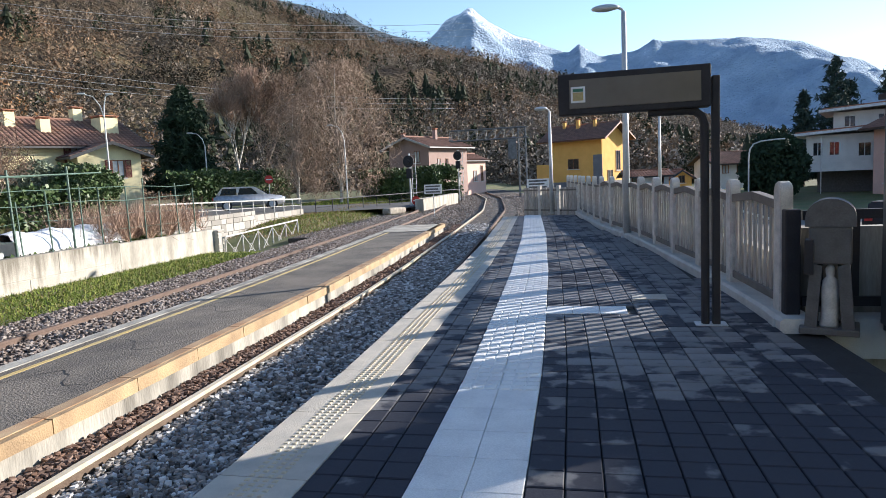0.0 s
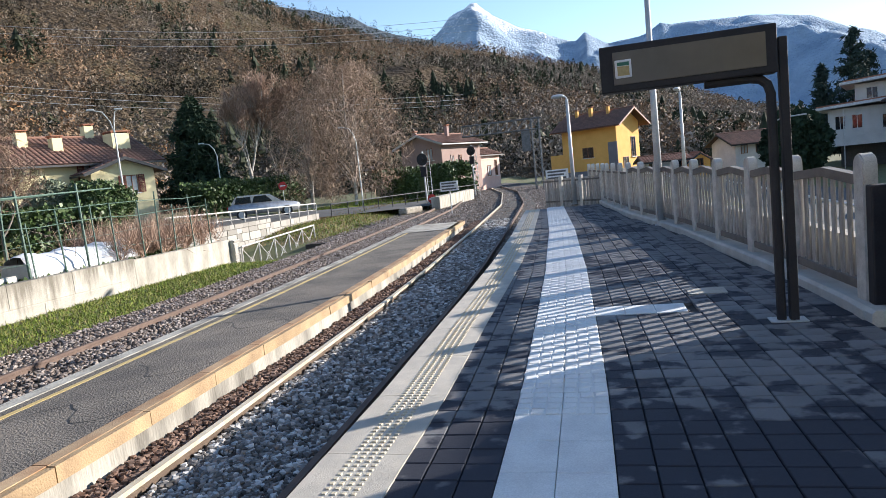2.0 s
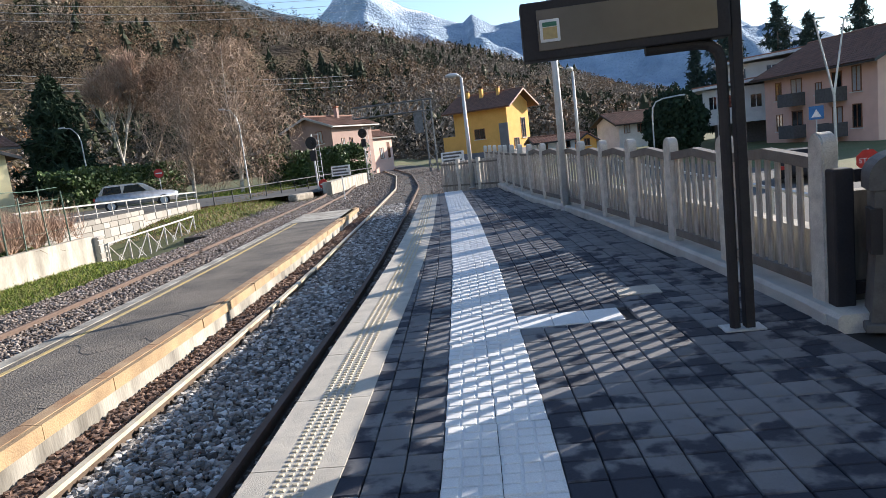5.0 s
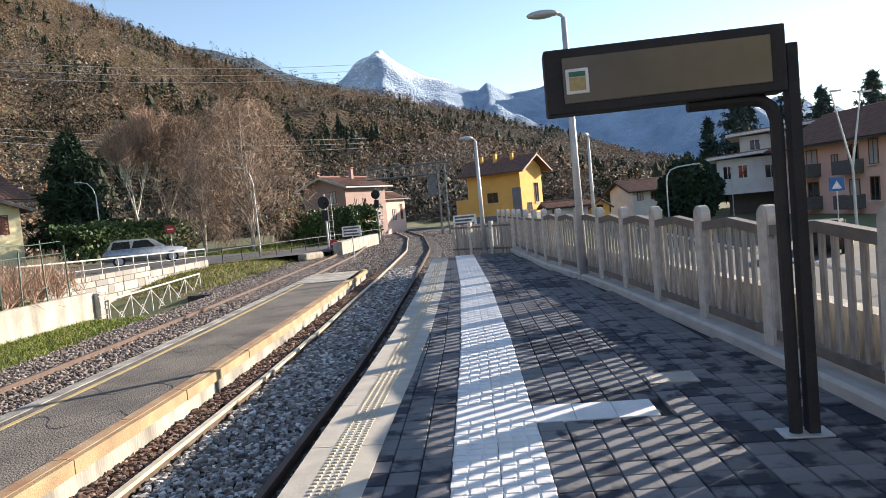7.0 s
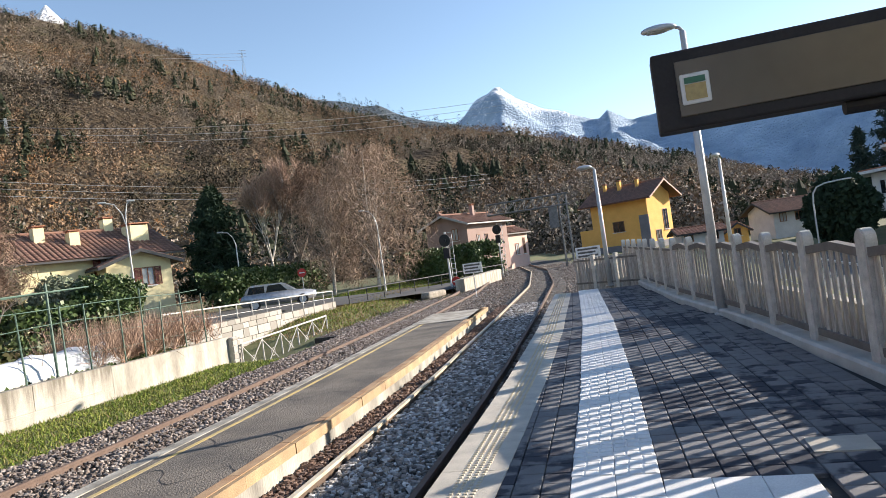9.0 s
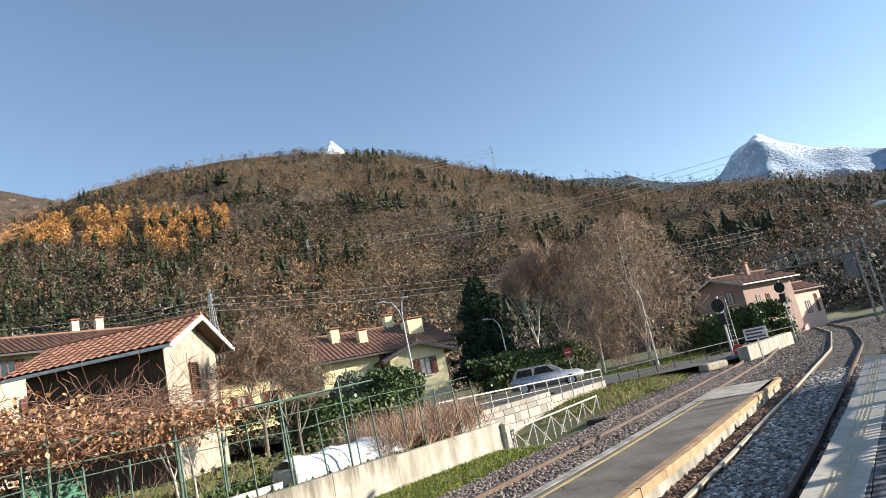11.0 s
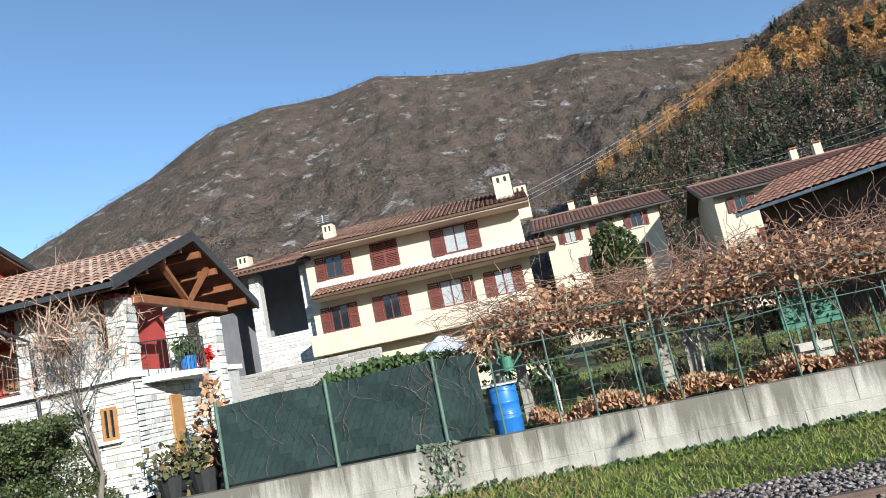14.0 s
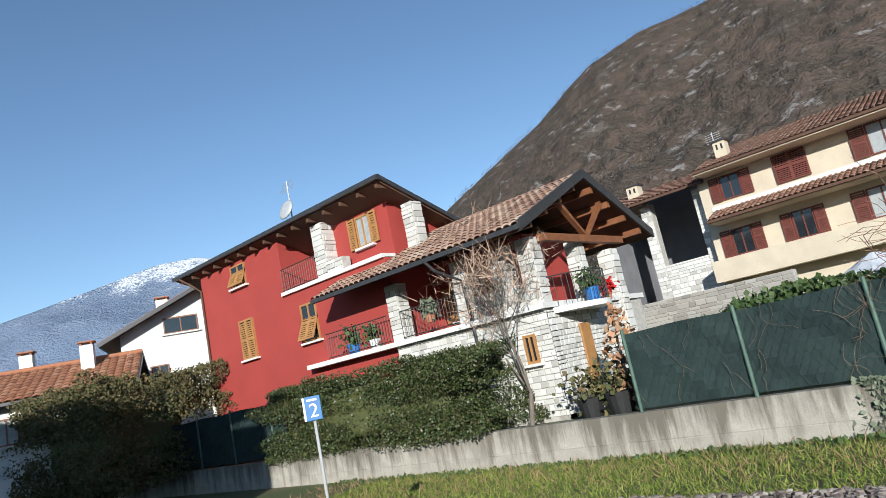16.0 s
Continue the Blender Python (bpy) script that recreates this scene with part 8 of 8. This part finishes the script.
def car(x, y, z, rz, paint, label, s=1.0):
    c = thing("car", label, "car", "parked cars", (x, y, z), rz)
    bm = B()
    low = [(-2.1, 0.28), (2.05, 0.28), (2.1, 0.6), (1.95, 0.78), (1.05, 0.9), (-1.95, 0.92), (-2.12, 0.7)]
    prism(bm, low, -0.84, 0.84, axis="y")
    bmesh.ops.bevel(bm, geom=list(bm.edges), offset=0.06, segments=2, affect='EDGES')
    part("body", bm, paint, c, smooth=True)
    bm = B()
    up = [(-1.95, 0.9), (1.1, 0.88), (0.35, 1.4), (-1.55, 1.44)]
    prism(bm, up, -0.72, 0.72, axis="y")
    bmesh.ops.bevel(bm, geom=list(bm.edges), offset=0.08, segments=2, affect='EDGES')
    part("cabin", bm, paint, c)
    for s_ in (-1, 1):
        for a, b in ((-1.7, -0.75), (-0.68, 0.15)):
            bm = B()
            prism(bm, [(a, 0.95), (b + (0.35 if b > 0 else 0), 0.95), (b, 1.33), (a + 0.15, 1.33)], s_ * 0.715 - 0.012, s_ * 0.715 + 0.012, axis="y")
            part("side_window", bm, M["glass"], c)
    bm = B()
    prism(bm, [(1.08, 0.92), (1.12, 0.93), (0.42, 1.37), (0.38, 1.36)], -0.62, 0.62, axis="y")
    part("windscreen", bm, M["glass"], c)
    for wx in (-1.35, 1.3):
        for s_ in (-1, 1):
            w = new("wheel")
            w.parent = c
            bm = B()
            rod(bm, (wx, s_ * 0.70, 0.31), (wx, s_ * 0.87, 0.31), 0.31, None, 18)
            part("tyre", bm, M["black"], w)
            bm = B()
            rod(bm, (wx, s_ * 0.862, 0.31), (wx, s_ * 0.882, 0.31), 0.2, None, 14)
            part("rim", bm, M["steel"], w)
    for s_ in (-0.6, 0.6):
        boxpart("headlight", (2.06, 2.12, s_ - 0.16, s_ + 0.16, 0.6, 0.72), M["curtain"], c)
        boxpart("tail_light", (-2.15, -2.09, s_ - 0.14, s_ + 0.14, 0.66, 0.82), M["signred"], c)
    return c


car(-21.0, 37.2, 0.12, 32, M["carpaint"], "silver estate car parked on the lane")
car(12.6, 33.0, -1.8, 60, M["darkmetal"], "dark car parked along the road")


def village_lamp(x, y, z, h, twin, label, turn):
    lp = thing("street_lamp", label, "lamp post", "street lamps of the village", (x, y, z), turn)
    bm = B()
    rod(bm, (0, 0, -0.3), (0, 0, h * 0.8), 0.06, 0.045, 8)
    part("pole", bm, M["steel"], lp)
    for s_ in ((-1, 1) if twin else (1,)):
        k = 0.35 if (twin and s_ < 0) else 1.0
        bm = B()
        tube(bm, [(0, 0, h * 0.8), (s_ * 0.15 * k, 0, h * 0.9), (s_ * 0.5 * k, 0, h * 0.98), (s_ * 1.1 * k, 0, h)], 0.032, 6)
        part("arm", bm, M["steel"], lp)
        bm = B()
        soft_box(bm, s_ * 1.1 * k - 0.22, s_ * 1.1 * k + 0.22, -0.09, 0.09, h - 0.05, h + 0.05, 0.03)
        part("lamp_head", bm, M["steel"], lp)
    return lp


village_lamp(-28.7, 34.7, 0.4, 7.0, True, "twin-armed curved street lamp by the lane", 222)
village_lamp(-31.0, 48.6, 0.6, 5.4, False, "curved street lamp beside the conifer", 200)
village_lamp(-20.0, 51.1, -0.3, 6.4, False, "curved street lamp by the lawn", 190)
vl = thing("street_lamp", "tall street lamp with two straight arms in a V", "lamp post", "street lamps of the village", (18.1, 41.9, -1.75))
bm = B()
rod(bm, (0, 0, -0.3), (-0.05, 0, 3.6), 0.09, 0.07, 10)
part("pole", bm, M["steel"], vl)
for ax_, az_ in ((-0.95, 7.8), (0.62, 7.6)):
    bm = B()
    rod(bm, (-0.05, 0, 3.5), (ax_, 0.1, az_), 0.065, 0.04, 8)
    part("arm", bm, M["steel"], vl)
    bm = B()
    soft_box(bm, ax_ - 0.05, ax_ + 0.55, 0.02, 0.18, az_ - 0.06, az_ + 0.04, 0.02)
    part("lamp_head", bm, M["steel"], vl)
al = thing("street_lamp", "arched grey street lamp on the road", "lamp post", "street lamps of the village", (11.9, 59.6, -1.75))
bm = B()
tube(bm, [(0, 0, -0.3), (0, 0, 3.6), (0.08, 0, 4.3), (0.35, -0.05, 4.75), (0.9, -0.2, 4.95), (2.2, -0.5, 5.05)], 0.06, 8)
part("pole", bm, M["steel"], al)
bm = B()
soft_box(bm, 2.0, 2.6, -0.62, -0.44, 4.98, 5.1, 0.03)
part("lamp_head", bm, M["steel"], al)
bm = B()
rod(bm, (0, 0, -0.4), (0, 0, 5.2), 0.05, None, 8)
wp = part("flagpole", bm, M["white_paint"])
wp.matrix_world = pose(20.6, 71.0, -1.5)
tagged(wp, "slim white pole before the white house", "pole")


def road_sign(x, y, z, h, rz, face_mat, shape, label, text=None):
    s = thing("road_sign", label, "road sign", at=(x, y, z), rz=rz)
    bm = B()
    rod(bm, (0, 0, 0), (0, 0, h), 0.03, None, 6)
    part("post", bm, M["steel"], s)
    bm = B()
    if shape == "rect":
        soft_box(bm, -0.3, 0.3, -0.05, -0.035, h - 0.6, h, 0.004)
        part("panel", bm, face_mat, s)
        bm = B()
        prism(bm, [(-0.2, h - 0.5), (0.2, h - 0.5), (0.0, h - 0.14)], -0.056, -0.052)
        part("triangle", bm, M["signwhite"], s)
    else:
        seg = 8 if shape == "oct" else 20
        bmesh.ops.create_cone(bm, cap_ends=True, segments=seg, radius1=0.32, radius2=0.32, depth=0.015, matrix=Matrix.Translation((0, -0.042, h - 0.32)) @ Matrix.Rotation(radians(90), 4, 'X') @ Matrix.Rotation(radians(22.5), 4, 'Z'))
        part("panel", bm, face_mat, s)
        if text:
            text_part(text, 0.2, pose(0, -0.052, h - 0.39, 90, 0, 0), M["signwhite"], s)
        else:
            boxpart("bar", (-0.2, 0.2, -0.056, -0.052, h - 0.36, h - 0.28), M["signwhite"], s)
    return s


road_sign(9.6, 21.8, -1.85, 1.95, -20, M["signred"], "oct", "red octagonal stop sign on a post", "STOP")
road_sign(13.6, 34.0, -1.85, 3.2, -20, M["signblue"], "rect", "blue pedestrian crossing sign on a post")
road_sign(-25.0, 47.5, 0.0, 2.3, 28, M["signred"], "round", "red no-entry sign on a post by the lane")
road_sign(-12.6, 45.2, -0.8, 1.1, -10, M["signred"], "round", "small red marker disc by the line")

# the road on the other side
bm = B()
vs = [bm.verts.new(p) for p in ((5.2, -20, -1.74), (14.5, -20, -1.74), (14.5, 30, -1.74), (10.5, 70, -1.74), (4.0, 130, -1.74), (-2.0, 130, -1.74), (2.8, 70, -1.74), (5.2, 30, -1.74))]
bm.faces.new(vs)
tagged(part("road", bm, M["road"]), "grey asphalt road below the platform", "road", kind="structure")
gr = bar_railing((4.2, 8.0, -1.75), (4.0, 30.0, -1.75), 14, 1.9, "grey road guard railing beyond the fence", material=M["steel"])

# ---- power lines and pylons ----
def pylon(x, y, z, h, label):
    p = thing("pylon", label, "pylon", "power pylons on the hill", (x, y, z), 30)
    bm = B()
    for sx in (-1, 1):
        for sy in (-1, 1):
            rod(bm, (sx * 0.07 * h, sy * 0.07 * h, -2), (sx * 0.012 * h, sy * 0.012 * h, h), 0.10, 0.06, 4)
    for k in range(9):
        f0, f1 = k / 9, (k + 1) / 9
        w0, w1 = 0.07 * h * (1 - 0.83 * f0), 0.07 * h * (1 - 0.83 * f1)
        for sy in (-1, 1):
            rod(bm, (-w0, sy * w0, h * f0), (w1, sy * w1, h * f1), 0.05, None, 3)
            rod(bm, (w0, sy * w0, h * f0), (-w1, sy * w1, h * f1), 0.05, None, 3)
    part("lattice", bm, M["steel"], p)
    for zz in (0.72, 0.84, 0.96):
        bm = B()
        rod(bm, (-0.15 * h, 0, h * zz), (0.15 * h, 0, h * zz), 0.09, None, 4)
        part("cross_arm", bm, M["steel"], p)
    return p


def polar(az, el, d_):
    return (CX - d_ * math.sin(radians(az)), CY + d_ * math.cos(radians(az)), 1.65 + d_ * math.tan(radians(el)))


pylon(*polar(57.3, 6.5, 150), 13, "lattice power pylon behind the barn")
pylon(*polar(48.8, 10.0, 260), 20, "lattice power pylon on the wooded slope")
pylon(*polar(31.3, 16.8, 470), 18, "lattice power pylon on the hill crest")


def cable(a, b, sag, label, r=0.05):
    a, b = Vector(a), Vector(b)
    bm = B()
    pts = []
    for i in range(17):
        t = i / 16
        p = a.lerp(b, t)
        p.z -= sag * 4 * t * (1 - t)
        pts.append(p)
    tube(bm, pts, r, 4)
    return tagged(part("power_line", bm, M["steel"]), label, "cable", "power lines over the valley")


for k in range(3):
    cable(polar(31.3, 18.5 - 0.25 * k, 468), polar(67.6, 18.4 - 0.3 * k, 480), 6, "thin power line over the wooded hill", 0.08)
    cable(polar(67.6, 18.4 - 0.3 * k, 480), polar(95, 11.2 - 0.4 * k, 300), 6, "thin power line over the wooded hill", 0.06)
    cable(polar(48.8, 13.6 - 0.5 * k, 258), polar(10.0, 12.5 - 0.5 * k, 240), 4, "thin power line over the wooded hill", 0.06)
    cable(polar(57.3, 10.6 - 0.5 * k, 149), polar(84.0, 11.5 - 0.5 * k, 170), 3, "thin power line behind the gardens", 0.035)
    cable(polar(57.3, 10.6 - 0.5 * k, 149), polar(12.0, 6.5 - 0.4 * k, 190), 3, "thin power line behind the gardens", 0.035)

# ---- unseen on the sun side: station inferred from its shadow, house added for shade ----
stn = thing("station_building", "plain station building with deep eaves behind the platform", "station building", at=(0, 0, 0))
boxpart("wall", (3.6, 12.0, -24.0, -4.2, -1.8, 8.3), M["yellowp"], stn)
bm = B()
prism(bm, [(2.4, 8.35), (7.8, 10.0), (13.2, 8.35), (13.2, 8.55), (7.8, 10.2), (2.4, 8.55)], -25.0, -3.2, axis="y")
part("roof", bm, M["tile"], stn)
# unseen house added as a shadow caster; eave height set by the shade edge
sh = thing("house", "unseen plain house added across the road to shade the platform", "house", "houses of the village", (0, 0, 0))
boxpart("wall", (16.6, 25.0, 2.0, 16.8, -1.8, 6.38), M["whitep"], sh)
bm = B()
prism(bm, [(16.0, 6.40), (20.8, 8.0), (25.6, 6.40), (25.6, 6.62), (20.8, 8.22), (16.0, 6.62)], 1.4, 17.4, axis="y")
part("roof", bm, M["tile"], sh)
